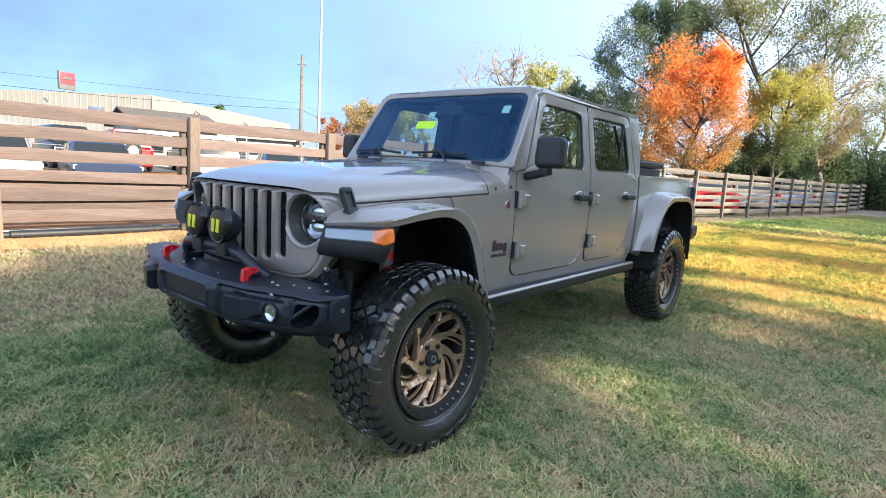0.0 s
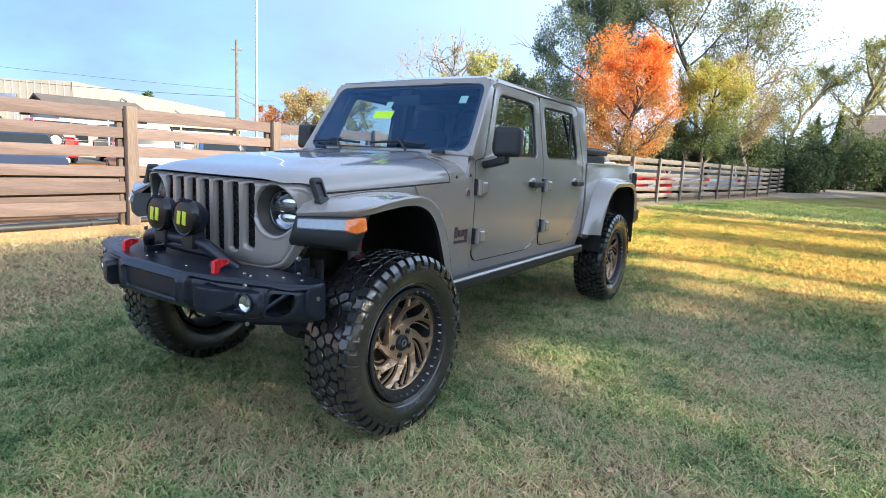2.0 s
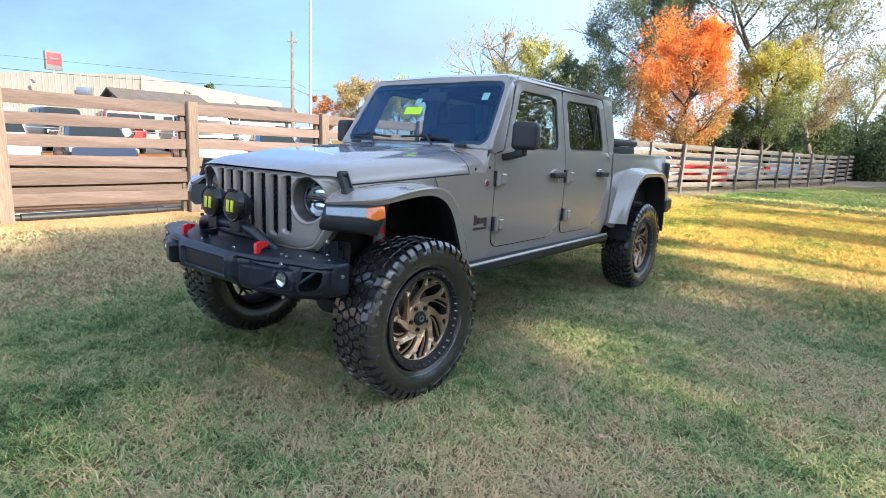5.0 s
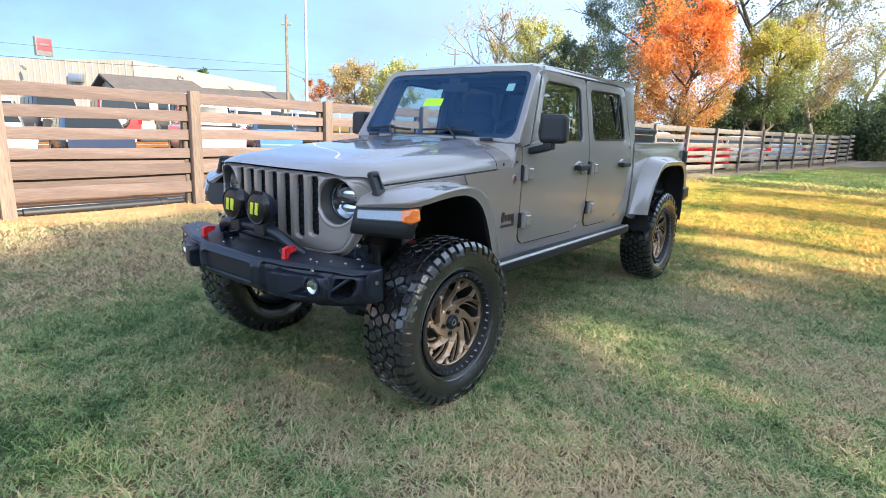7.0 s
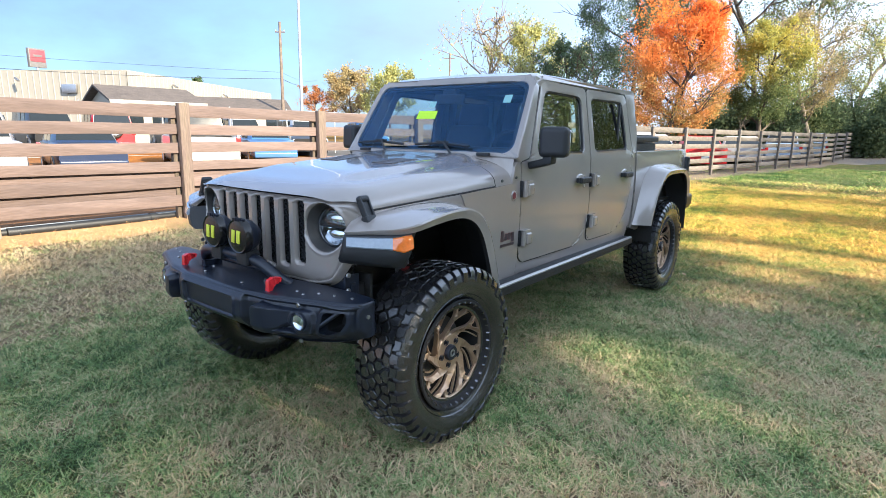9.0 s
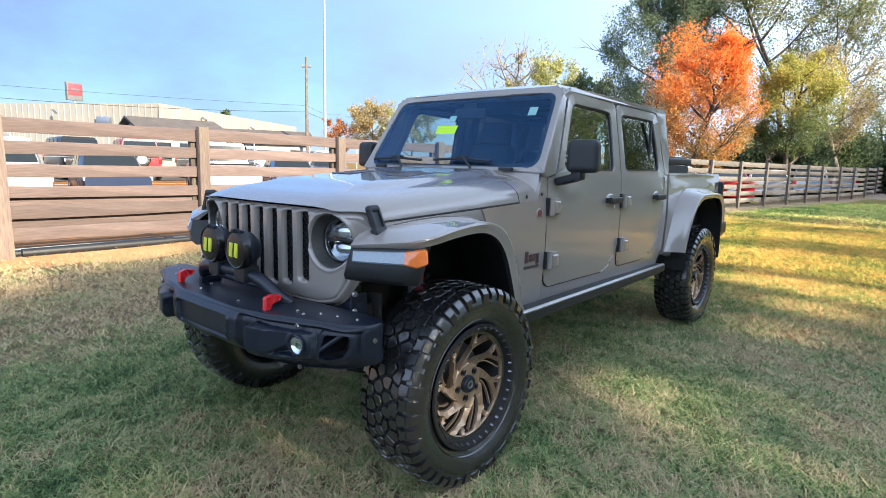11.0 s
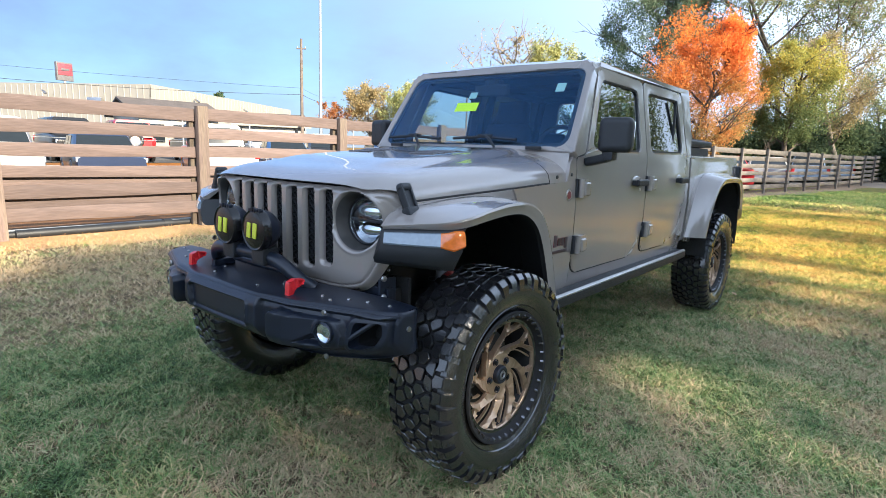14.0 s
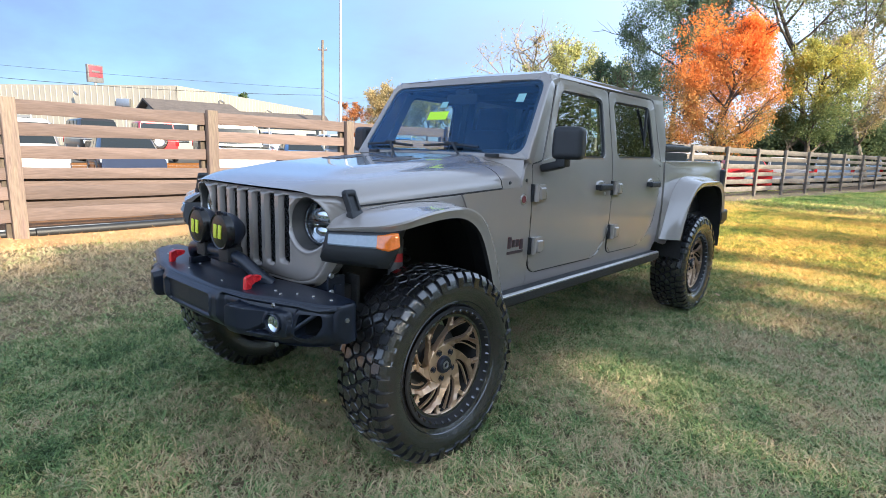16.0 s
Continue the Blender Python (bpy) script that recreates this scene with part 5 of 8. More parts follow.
for s in (1, -1):
    y0 = bumper_front(s * FOG_X, FOG_Z)[1]
    bm = bmesh.new()
    rows = [[bumper_front(s * a, b, -0.065) for a, b in OPENING], [(s * (0.70 + (a - 0.70) * 0.9), bumper_front(a, b)[1] + 0.14, 0.715 + (b - 0.715) * 0.85) for a, b in OPENING]]
    grid(bm, rows, closed=True)
    bm.faces.new([bm.verts.new(p) for p in rows[1]])
    part("fog_pocket", bm, DARK, bumper)
    bm = bmesh.new()
    p, q = Vector(bumper_front(s * 0.645, 0.698, -0.024)), Vector(bumper_front(s * 0.728, 0.766, -0.030))
    tube(bm, [p, p.lerp(q, 0.5), q], 0.009, 8)
    part("brace", bm, BUMPER, bumper)
    M = pose(s * FOG_X, y0 - 0.002, FOG_Z, 90, 0, 0) @ pose(0, 0, 0, 0, s * 6, 0)
    bm = bmesh.new()
    lathe(bm, [(0.040, -0.03), (0.040, 0.0), (0.036, 0.003), (0.034, -0.004)], 28, M)
    fg = part("fog_lamp", bm, BUMPER, bumper, "round fog lamp in a black bezel")
    bm = bmesh.new()
    lathe(bm, [(0.035, -0.002), (0.026, 0.006), (0, 0.010)], 24, M)
    part("lens", bm, CLEAR, fg)
    bm = bmesh.new()
    lathe(bm, [(0.035, -0.004), (0.026, -0.012), (0.014, -0.015), (0, -0.012)], 24, M)
    part("reflector", bm, CHROME, fg)
    # bolts of the deck
    for x, y in ((0.47, -0.61), (0.53, -0.625), (0.572, -0.575), (0.648, -0.555), (0.735, -0.535), (0.22, -0.60), (0.16, -0.68)):
        bm = bmesh.new()
        lathe(bm, [(0, 0.006), (0.006, 0.005), (0.007, 0)], 8, pose(s * x, y, bumper_at(x)[2] + 0.003))
        part("bolt", bm, STEEL, bumper)
    for x, z in ((0.556, 0.619), (0.567, 0.783)):
        bm = bmesh.new()
        p = bumper_front(s * x, z, 0.002)
        lathe(bm, [(0, 0.008), (0.009, 0.007), (0.010, 0)], 8, pose(p[0], p[1], p[2], 90, 0, 0))
        part("bolt", bm, STEEL, bumper)
    bm = bmesh.new()
    lathe(bm, [(0, 0.008), (0.009, 0.007), (0.010, 0)], 8, pose(s * 0.810, -0.520, 0.745, 0, 90 * s, 0))
    part("bolt", bm, STEEL, bumper)
    # frame bracket behind the bumper's end
    bm = bmesh.new()
    box(bm, (s * 0.585, -0.400, 0.805), (0.014, 0.085, 0.115), 0.006)
    box(bm, (s * 0.53, -0.40, 0.80), (0.15, 0.03, 0.05), 0.006)
    br = part("frame_bracket", bm, BUMPER, truck, "black bracket plate")
    for z in (0.80, 0.87):
        bm = bmesh.new()
        lathe(bm, [(0, 0.010), (0.010, 0.008), (0.012, 0)], 10, pose(s * 0.607, -0.44, z, 0, 90 * s, 0))
        part("bolt", bm, STEEL, br)
    # tow hook
    hx = s * 0.362
    side = rounded([(-0.690, 0.785), (-0.664, 0.785), (-0.667, 0.812), (-0.655, 0.830), (-0.632, 0.834), (-0.616, 0.842), (-0.614, 0.856), (-0.660, 0.862), (-0.684, 0.852)], 0.006, 3)
    bm = skin(side, [], lambda y, z: (hx + 0.011, y, z), 0.022, bevel=0.004, inward=lambda y, z: (-1, 0, 0))
    part("tow_hook", bm, RED, bumper, "red tow hook")
# hoop
bm = bmesh.new()
hoop = smooth_path([(-0.335, -0.545, 0.800), (-0.320, -0.58, 0.840), (-0.265, -0.605, 0.888), (-0.16, -0.615, 0.905), (0, -0.617, 0.907), (0.14, -0.615, 0.905), (0.215, -0.605, 0.886), (0.295, -0.58, 0.835), (0.335, -0.545, 0.800)], 40)
tube(bm, hoop, 0.027, 14)
part("bull_bar", bm, BUMPER, bumper, "black tubular hoop")
bm = bmesh.new()
tube(bm, [(-0.24, -0.54, 0.838), (0.24, -0.54, 0.838)], 0.014, 10)
for s in (1, -1):
    box(bm, (s * 0.27, -0.58, 0.81), (0.03, 0.10, 0.05), 0.008)
part("winch_crossbar", bm, BUMPER, bumper)
# auxiliary lamps
for s in (1, -1):
    M = pose(s * 0.108 + 0.012, -0.640, 1.012, 90, 0, 0)
    bm = bmesh.new()
    lathe(bm, [(0, -0.080), (0.040, -0.075), (0.070, -0.042), (0.080, -0.012), (0.080, 0.012), (0.076, 0.020)], 32, M)
    al = part("spot_lamp", bm, BUMPER, truck, "round auxiliary lamp under a black cover")
    bm = bmesh.new()
    lathe(bm, [(0.082, -0.004), (0.083, 0.018), (0.077, 0.029), (0.071, 0.026), (0.050, 0.031), (0, 0.034)], 32, M)
    cv = part("lamp_cover", bm, make_mat("glossy_black_cover", (0.010, 0.010, 0.011), 0.22, var=0.1) if s > 0 else bpy.data.materials["glossy_black_cover"], al, "black domed cover")
    bm = bmesh.new()
    # plain yellow bars in place of the printed mark
    for x0 in (-0.020, 0.020):
        box(bm, (s * 0.108 + 0.012 + x0, -0.674, 1.012), (0.024, 0.006, 0.060), 0.002, m=pose(0, 0, 0, 0, 8, 0))
    part("cover_mark", bm, YELLOW, cv, "plain yellow bars")
    bm = bmesh.new()
    for dx in (-0.055, 0.055):
        box(bm, (s * 0.108 + 0.012 + dx * 0.55, -0.612, 0.925), (0.012, 0.05, 0.085), 0.004)
    box(bm, (s * 0.108 + 0.012, -0.617, 0.908), (0.085, 0.075, 0.070), 0.012)
    part("lamp_bracket", bm, BLACK, al, "black clamp bracket")
    bm = bmesh.new()
    for k in range(7):
        box(bm, (s * 0.108 + 0.012 + 0.012 * (k - 3), -0.664 + 0.003 * abs(k - 3), 1.092 - 0.002 * abs(k - 3)), (0.005, 0.018, 0.016), 0.001)
    part("cooling_fin", bm, BUMPER, al)

# ---- wheels ----
def tyre_profile():
    R = TYRE_R - 0.017
    return [(0.252, -0.110), (0.264, -0.120), (0.285, -0.130), (0.325, -0.142), (0.365, -0.143), (0.398, -0.136), (0.414, -0.122), (R - 0.004, -0.09), (R, -0.045), (R + 0.001, 0), (R, 0.045), (R - 0.004, 0.09), (0.414, 0.122), (0.398, 0.136), (0.372, 0.148), (0.345, 0.147), (0.315, 0.136), (0.285, 0.119), (0.268, 0.110), (0.252, 0.104), (0.225, 0.10)]


def cut_cell(poly, px, py):
    """The part of a polygon about (0, 0) that lies nearer to it than to (px, py)."""
    d2, out = (px * px + py * py) / 2, []
    for (ax, ay), (bx, by) in zip(poly, poly[1:] + poly[:1]):
        fa, fb = ax * px + ay * py - d2, bx * px + by * py - d2
        if fa <= 0:
            out.append((ax, ay))
        if fa * fb < 0:
            k = fa / (fa - fb)
            out.append((ax + (bx - ax) * k, ay + (by - ay) * k))
    return out


def tread_mesh():
    """Chunky interlocking lugs with winding grooves, and shoulder ribs that run down the sidewall."""
    t = bmesh.new()
    rng = random.Random(3)
    N = 46
    R0, R1 = TYRE_R - 0.024, TYRE_R
    step = 2 * math.pi / N
    pc = step * TYRE_R

    def lug(u0, v0, poly, r0, r1, k=0.90):
        lo, hi, top = [], [], []
        for u, v in poly:
            for r, f, out in ((r0, 1.0, lo), (r1 - 0.003, 0.97, hi), (r1, k, top)):
                x = v0 + v * f
                drop = 0.010 * max(0, (abs(x) - 0.08) / 0.06) ** 2
                a = (u0 + u * f) / TYRE_R
                out.append(t.verts.new((x, (r - (drop if out is not lo else 0)) * math.cos(a), (r - (drop if out is not lo else 0)) * math.sin(a))))
        t.faces.new(top)
        for p, q in ((lo, hi), (hi, top)):
            for i in range(len(p)):
                j = (i + 1) % len(p)
                t.faces.new((p[i], p[j], q[j], q[i]))
    rows_v = (-0.066, -0.023, 0.023, 0.066)
    seeds = []
    for k in range(N):
        for row, v in enumerate(rows_v):
            seeds.append(((k + (0.0, 0.5, 0.08, 0.55)[row]) * pc + rng.uniform(-0.015, 0.015), v + rng.uniform(-0.011, 0.011)))
    girth = N * pc
    for u, v in seeds:
        cell = [(-0.06, max(-0.088, v - 0.06) - v), (0.06, max(-0.088, v - 0.06) - v), (0.06, min(0.088, v + 0.06) - v), (-0.06, min(0.088, v + 0.06) - v)]
        for u2, v2 in seeds:
            du = (u2 - u + girth / 2) % girth - girth / 2
            if (du or v2 != v) and abs(du) < 0.13:
                cell = cut_cell(cell, du, v2 - v)
        cx, cy = sum(p[0] for p in cell) / len(cell), sum(p[1] for p in cell) / len(cell)
        small = []
        for p in cell:
            d = Vector((p[0] - cx, p[1] - cy))
            d *= max(0.1, (d.length - 0.0062) / max(d.length, 1e-5))
            small.append((cx + d.x, cy + d.y))
        small = rounded(small, 0.005, 2)
        lug(u, v, small, R0, R1 - rng.uniform(0, 0.0015))
    for k in range(N):
        for s in (1, -1):
            u0 = (k + (0.25 if s > 0 else 0.75)) * pc
            L = pc * 0.40
            long_one = k % 2
            notch = 0.008 if long_one else -0.006
            poly = [(-L, s * -0.016), (-L * 0.1, s * -0.016 - s * notch), (L, s * -0.018), (L * 0.95, s * 0.004), (L * 0.70, s * 0.006), (L * 0.70, s * 0.020), (-L * 0.92, s * 0.020)]
            lug(u0, s * 0.106, poly, R0 - 0.006, R1 - 0.001, 0.93)
            vs2, base = [], []
            foot = R1 - (0.072 if long_one else 0.050)
            for rr, xx in ((R1 - 0.008, 0.125), (R1 - 0.028, 0.141), (foot, 0.1470)):
                for da in (-L * 0.88, L * 0.66):
                    aa = (u0 + da) / TYRE_R
                    vs2.append(t.verts.new((s * (xx + 0.006), rr * math.cos(aa), rr * math.sin(aa))))
            for q in range(2):
                t.faces.new((vs2[2 * q], vs2[2 * q + 1], vs2[2 * q + 3], vs2[2 * q + 2]))
            for rr, xx in ((R1 - 0.012, 0.112), (R1 - 0.032, 0.126), (foot, 0.138)):
                for da in (-L * 0.95, L * 0.75):
                    aa = (u0 + da) / TYRE_R
                    base.append(t.verts.new((s * xx, rr * math.cos(aa), rr * math.sin(aa))))
            for i0, i1 in ((0, 2), (2, 4), (5, 3), (3, 1), (4, 5), (1, 0)):
                t.faces.new((vs2[i0], vs2[i1], base[i1], base[i0]))
    return t


X_AX = pose(0, 0, 0, 0, 90, 0)   # turns the lathe's axis to +x


R_IN, R_RIM = 0.088, 0.237


def opening_edge(r, side):
    """Angle of an opening's edge at radius r: a swept teardrop between two spokes."""
    f = clamp((R_RIM - r) / (R_RIM - R_IN))
    return 2 + 40 * f ** 1.9 + side * (5.0 + 12.5 * math.sin(math.pi * f ** 1.25) ** 0.75) * (1 - f ** 6) ** 0.5


def spoke_mesh():
    """One swept spoke: a broad stem from the hub that forks into two prongs on its way to the rim."""
    def at(r, a):
        return (r * math.cos(radians(a)), r * math.sin(radians(a)))
    out = []
    radii = [R_IN + (R_RIM - R_IN) * k / 12 for k in range(13)]
    out += [at(r, opening_edge(r, -1)) for r in radii]
    out += [at(R_RIM, -11.0), at(0.225, -12.2), at(0.208, -13.2), at(0.195, -13.8), at(0.187, -16.0), at(0.195, -19.0), at(0.208, -22.5), at(0.225, -26.5), at(R_RIM, -30.0)]
    out += [at(r, opening_edge(r, 1) - 45) for r in reversed(radii)]
    a0, a1 = opening_edge(R_IN, 1) - 45, opening_edge(R_IN, -1)
    out += [at(0.080, a0), at(0.080, 0.5 * (a0 + a1)), at(0.080, a1)]

    def face(y, z):
        r = math.hypot(y, z)
        return (0.024 * clamp((r - 0.10) / 0.135) ** 1.2, y, z)
    t = skin(out, [], face, 0.018, cuts_u=[0.08 + 0.02 * k for k in range(8)], bevel=0.0068, inward=lambda y, z: (-1, 0, 0))
    SHEETS.discard(id(t))
    return t


def rib_mesh():
    """A slim recessed rib inside an opening, along its leading edge."""
    t = bmesh.new()
    rows = []
    for k in range(9):
        r = 0.118 + 0.116 * k / 8
        a = opening_edge(r, 1) - 5.2 - 2.5 * math.sin(math.pi * k / 8)
        c, n = Vector((math.cos(radians(a)), math.sin(radians(a)))) * r, Vector((-math.sin(radians(a)), math.cos(radians(a))))
        x = -0.018 + 0.026 * k / 8
        rows.append([(x + dx, c.x + n.x * w, c.y + n.y * w) for w, dx in ((-0.0042, -0.012), (-0.0036, 0.0), (0.0036, 0.0), (0.0042, -0.012))])
    grid(t, rows)
    return t


def build_wheel(parent):
    # bronze barrel drawn black: the shade behind the spokes is put into its colour
    bm = bmesh.new()
    lathe(bm, [(0.225, -0.12), (0.240, -0.10), (0.225, -0.06), (0.218, 0.0), (0.222, 0.07), (0.236, 0.10), (0.244, 0.112)], 48, X_AX)
    wheel = part("wheel", bm, DARK, parent, "bronze alloy wheel with a chunky off-road tyre")
    bm = bmesh.new()
    lathe(bm, tyre_profile(), 96, X_AX)
    for r, x in ((0.302, 0.129), (0.388, 0.1425)):
        lathe(bm, [(r - 0.003, x - 0.002), (r, x + 0.002), (r + 0.003, x - 0.002)], 96, X_AX)
    # raised unreadable sidewall marks
    for a0 in (200, 20):
        for k in range(9):
            a = radians(a0 + 7 * k)
            t2 = bmesh.new()
            box(t2, (0.1470, 0, 0.356), (0.003, 0.024, 0.028), 0.001)
            absorb(bm, t2, pose(0, 0, 0, math.degrees(a), 0, 0))
    part("tyre", bm, RUBBER, wheel, "black off-road tyre")
    # darker band between the lugs; the grooves' shade is put into its colour
    bm = bmesh.new()
    lathe(bm, [(TYRE_R - 0.022, -0.098), (TYRE_R - 0.0155, -0.085), (TYRE_R - 0.0145, 0), (TYRE_R - 0.0155, 0.085), (TYRE_R - 0.022, 0.098)], 96, X_AX)
    part("tread_base", bm, DARK, wheel, "dull dark band that puts the grooves' shade into colour")
    part("tread", tread_mesh(), RUBBER, wheel, "chunky rubber tread lugs", 30)
    # face: hub plate
    bm = bmesh.new()
    lathe(bm, [(0.096, 0.036), (0.094, 0.064), (0.087, 0.0715), (0.040, 0.0715), (0.036, 0.060), (0.0, 0.060)], 40, X_AX)
    part("hub_plate", bm, BRONZE, wheel, "bronze hub plate")
    bm = bmesh.new()
    lathe(bm, [(0.040, 0.060), (0.040, 0.084), (0.034, 0.092), (0.022, 0.093), (0.020, 0.088), (0, 0.088)], 28, X_AX)
    cap = part("centre_cap", bm, BUMPER, wheel, "black centre cap")
    bm = bmesh.new()
    lathe(bm, [(0.020, 0.088), (0.018, 0.094), (0.012, 0.095), (0.010, 0.090)], 20, X_AX)
    part("cap_mark", bm, STEEL, wheel, "plain silver mark")
    sp = None
    for k in range(8):
        m = pose(0.070, 0, 0, 45 * k)
        if sp is None:
            sp = part("spoke", spoke_mesh(), BRONZE, wheel, "bronze split spoke", 45)
            sp.matrix_basis = m
        else:
            again(sp, m)
    rb1 = None
    for k in range(8):
        m = pose(0.070, 0, 0, 45 * k)
        if rb1 is None:
            rb1 = part("spoke_rib", rib_mesh(), BRONZE, wheel, "slim recessed bronze rib", 45)
            rb1.matrix_basis = m
        else:
            again(rb1, m)
    bm = bmesh.new()
    lathe(bm, [(0.224, 0.030), (0.226, 0.088), (0.232, 0.095), (0.2445, 0.098)], 64, X_AX)
    part("inner_lip", bm, BRONZE, wheel, "bronze rim lip")
    bm = bmesh.new()
    lathe(bm, [(0.238, 0.076), (0.240, 0.092), (0.247, 0.102), (0.262, 0.110), (0.272, 0.116), (0.276, 0.122), (0.272, 0.130), (0.258, 0.128), (0.246, 0.110), (0.241, 0.096)], 64, X_AX)
    part("bead_ring", bm, DARK, wheel, "black outer ring")
    nb = None
    for k in range(36):
        a = 2 * math.pi * k / 36
        m = pose(0, 0, 0, math.degrees(a)) @ pose(0.1165, 0, 0.2535)
        if nb is None:
            b2 = bmesh.new()
            lathe(b2, [(0.003, 0.010), (0.0045, 0.015), (0.0080, 0.014), (0.0092, 0.0)], 8, pose(0, 0, 0, 0, 70, 0))
            nb = part("ring_bolt", b2, BOLT, wheel)
            nb.matrix_basis = m
        else:
            again(nb, m)
    ln = None
    for k in range(5):
        m = pose(0, 0, 0, 72 * k + 27) @ pose(0.0730, 0, 0.0645)
        if ln is None:
            b2 = bmesh.new()
            lathe(b2, [(0.0150, 0.0045), (0.0150, -0.004), (0.0, -0.004)], 14, X_AX)
            lathe(b2, [(0, 0.012), (0.0085, 0.010), (0.0095, -0.004)], 6, X_AX)
            ln = part("lug_nut", b2, BUMPER, wheel, "black lug nut in its recess")
            ln.matrix_basis = m
        else:
            again(ln, m)
    # grey in place of steel, so the openings between the spokes read as shaded
    bm = bmesh.new()
    lathe(bm, [(0.165, -0.03), (0.165, -0.005), (0.08, -0.005), (0.078, 0.02), (0, 0.02)], 40, X_AX)
    part("brake_disc", bm, GREYTRIM, wheel, "brake disc toned dark for the shade behind the spokes")
    return wheel


WHEEL_X, REAR_X = 0.772, 0.712
first_wheel = build_wheel(truck)
first_wheel.matrix_basis = pose(WHEEL_X, 0, HUB_Z, 0, 0, -1.5)


def wheel_copy(m):
    made = {first_wheel: again(first_wheel, m)}
    for o in first_wheel.children:
        again(o, o.matrix_basis.copy(), made[first_wheel])


wheel_copy(pose(REAR_X, WHEELBASE, HUB_Z, 47, 0, 0))
wheel_copy(pose(-WHEEL_X, 0, HUB_Z, -20, 0, 178.5))
wheel_copy(pose(-REAR_X, WHEELBASE, HUB_Z, -70, 0, 180))

# ---- chassis ----
bm = bmesh.new()
for s in (1, -1):
    box(bm, (s * 0.43, 1.95, 0.66), (0.08, 4.7, 0.13), 0.012)
for y in (-0.38, 0.9, 2.2, 4.1):
    box(bm, (0, y, 0.66), (0.82, 0.10, 0.10), 0.012)
box(bm, (0, 1.7, 0.60), (0.70, 1.1, 0.10), 0.02)
box(bm, (0, 1.7, 0.72), (1.36, 1.9, 0.04), 0.01)
box(bm, (0.0, 0.15, 0.80), (0.70, 0.9, 0.35), 0.03)
part("chassis", bm, DARK, truck, "black ladder frame and floor")
for y in (0, WHEELBASE):
    bm = bmesh.new()
    tube(bm, [(-0.66, y, HUB_Z), (0.66, y, HUB_Z)], 0.045, 14)
    lathe(bm, [(0, -0.13), (0.09, -0.11), (0.135, 0), (0.09, 0.11), (0, 0.13)], 20, pose(0.18 if y == 0 else 0, y, HUB_Z, 90, 0, 0))
    part("axle", bm, DARK, truck, "black live axle")
for s in (1, -1):
    bm = bmesh.new()
    pts = [(s * 0.50 + 0.058 * math.cos(a), 0.03 + 0.058 * math.sin(a), 0.50 + 0.42 * a / (14 * math.pi)) for a in [i * math.pi / 8 for i in range(113)]]
    tube(bm, pts, 0.008, 6)
    part("coil_spring", bm, BLACK, truck, "black coil spring")
    bm = bmesh.new()
    tube(bm, [(s * 0.60, -0.10, 0.48), (s * 0.58, -0.06, 0.80)], 0.030, 12)
    sk = part("shock_absorber", bm, DARK, truck)
    bm = bmesh.new()
    tube(bm, [(s * 0.58, -0.06, 0.80), (s * 0.575, -0.05, 0.98)], 0.034, 14)
    part("reservoir", bm, make_mat("shock_white", (0.16, 0.16, 0.17), 0.4) if s > 0 else bpy.data.materials["shock_white"], sk, "grey and red shock body")
    bm = bmesh.new()
    tube(bm, [(s * 0.578, -0.056, 0.875), (s * 0.5765, -0.053, 0.915)], 0.0352, 14)
    part("shock_label", bm, RED, sk, "red band")
    bm = bmesh.new()
    tube(bm, [(s * 0.50, 0.05, 0.40), (s * 0.40, 0.85, 0.60)], 0.026, 10)
    tube(bm, [(s * 0.30, -0.12, 0.52), (s * 0.46, -0.12, 0.52)], 0.018, 10)
    box(bm, (s * 0.56, -0.30, 0.74), (0.10, 0.02, 0.22), 0.006)
    box(bm, (s * 0.50, -0.35, 0.76), (0.16, 0.08, 0.10), 0.012)
    part("suspension_arm", bm, DARK, truck)
bm = bmesh.new()
tube(bm, [(-0.62, -0.16, 0.44), (0.62, -0.16, 0.44)], 0.019, 10)
tube(bm, [(-0.42, -0.20, 0.66), (0.45, -0.10, 0.50)], 0.018, 10)
part("steering_rod", bm, DARK, truck)
bm = bmesh.new()
box(bm, (0, -0.42, 0.60), (0.60, 0.16, 0.05), 0.015)
part("skid_plate", bm, BUMPER, truck)

# ---- cabin ----
bm = bmesh.new()
prof = [(0.90, 1.335), (0.98, 1.362), (1.12, 1.352), (1.22, 1.30), (1.24, 1.18), (1.22, 0.95), (0.90, 0.95)]
grid(bm, [[(x, y, z) for y, z in prof] for x in (-0.66, -0.3, 0, 0.3, 0.66)], closed=True)
part("dashboard", bm, SEAT, truck, "black dashboard")
bm = bmesh.new()
box(bm, (0.36, 1.06, 1.372), (0.34, 0.16, 0.06), 0.03, 3)
part("gauge_hood", bm, SEAT, truck)
bm = bmesh.new()
ring = [(0.36 + 0.185 * math.cos(a), 1.36 - 0.06 * math.sin(a), 1.33 + 0.175 * math.sin(a)) for a in [2 * math.pi * k / 32 for k in range(33)]]
tube(bm, ring, 0.015, 8, cap=False)
box(bm, (0.36, 1.35, 1.325), (0.15, 0.05, 0.11), 0.02)
box(bm, (0.36, 1.355, 1.33), (0.34, 0.02, 0.03), 0.006)
box(bm, (0.36, 1.36, 1.25), (0.03, 0.02, 0.14), 0.006)
part("steering_wheel", bm, SEAT, truck, "black steering wheel")


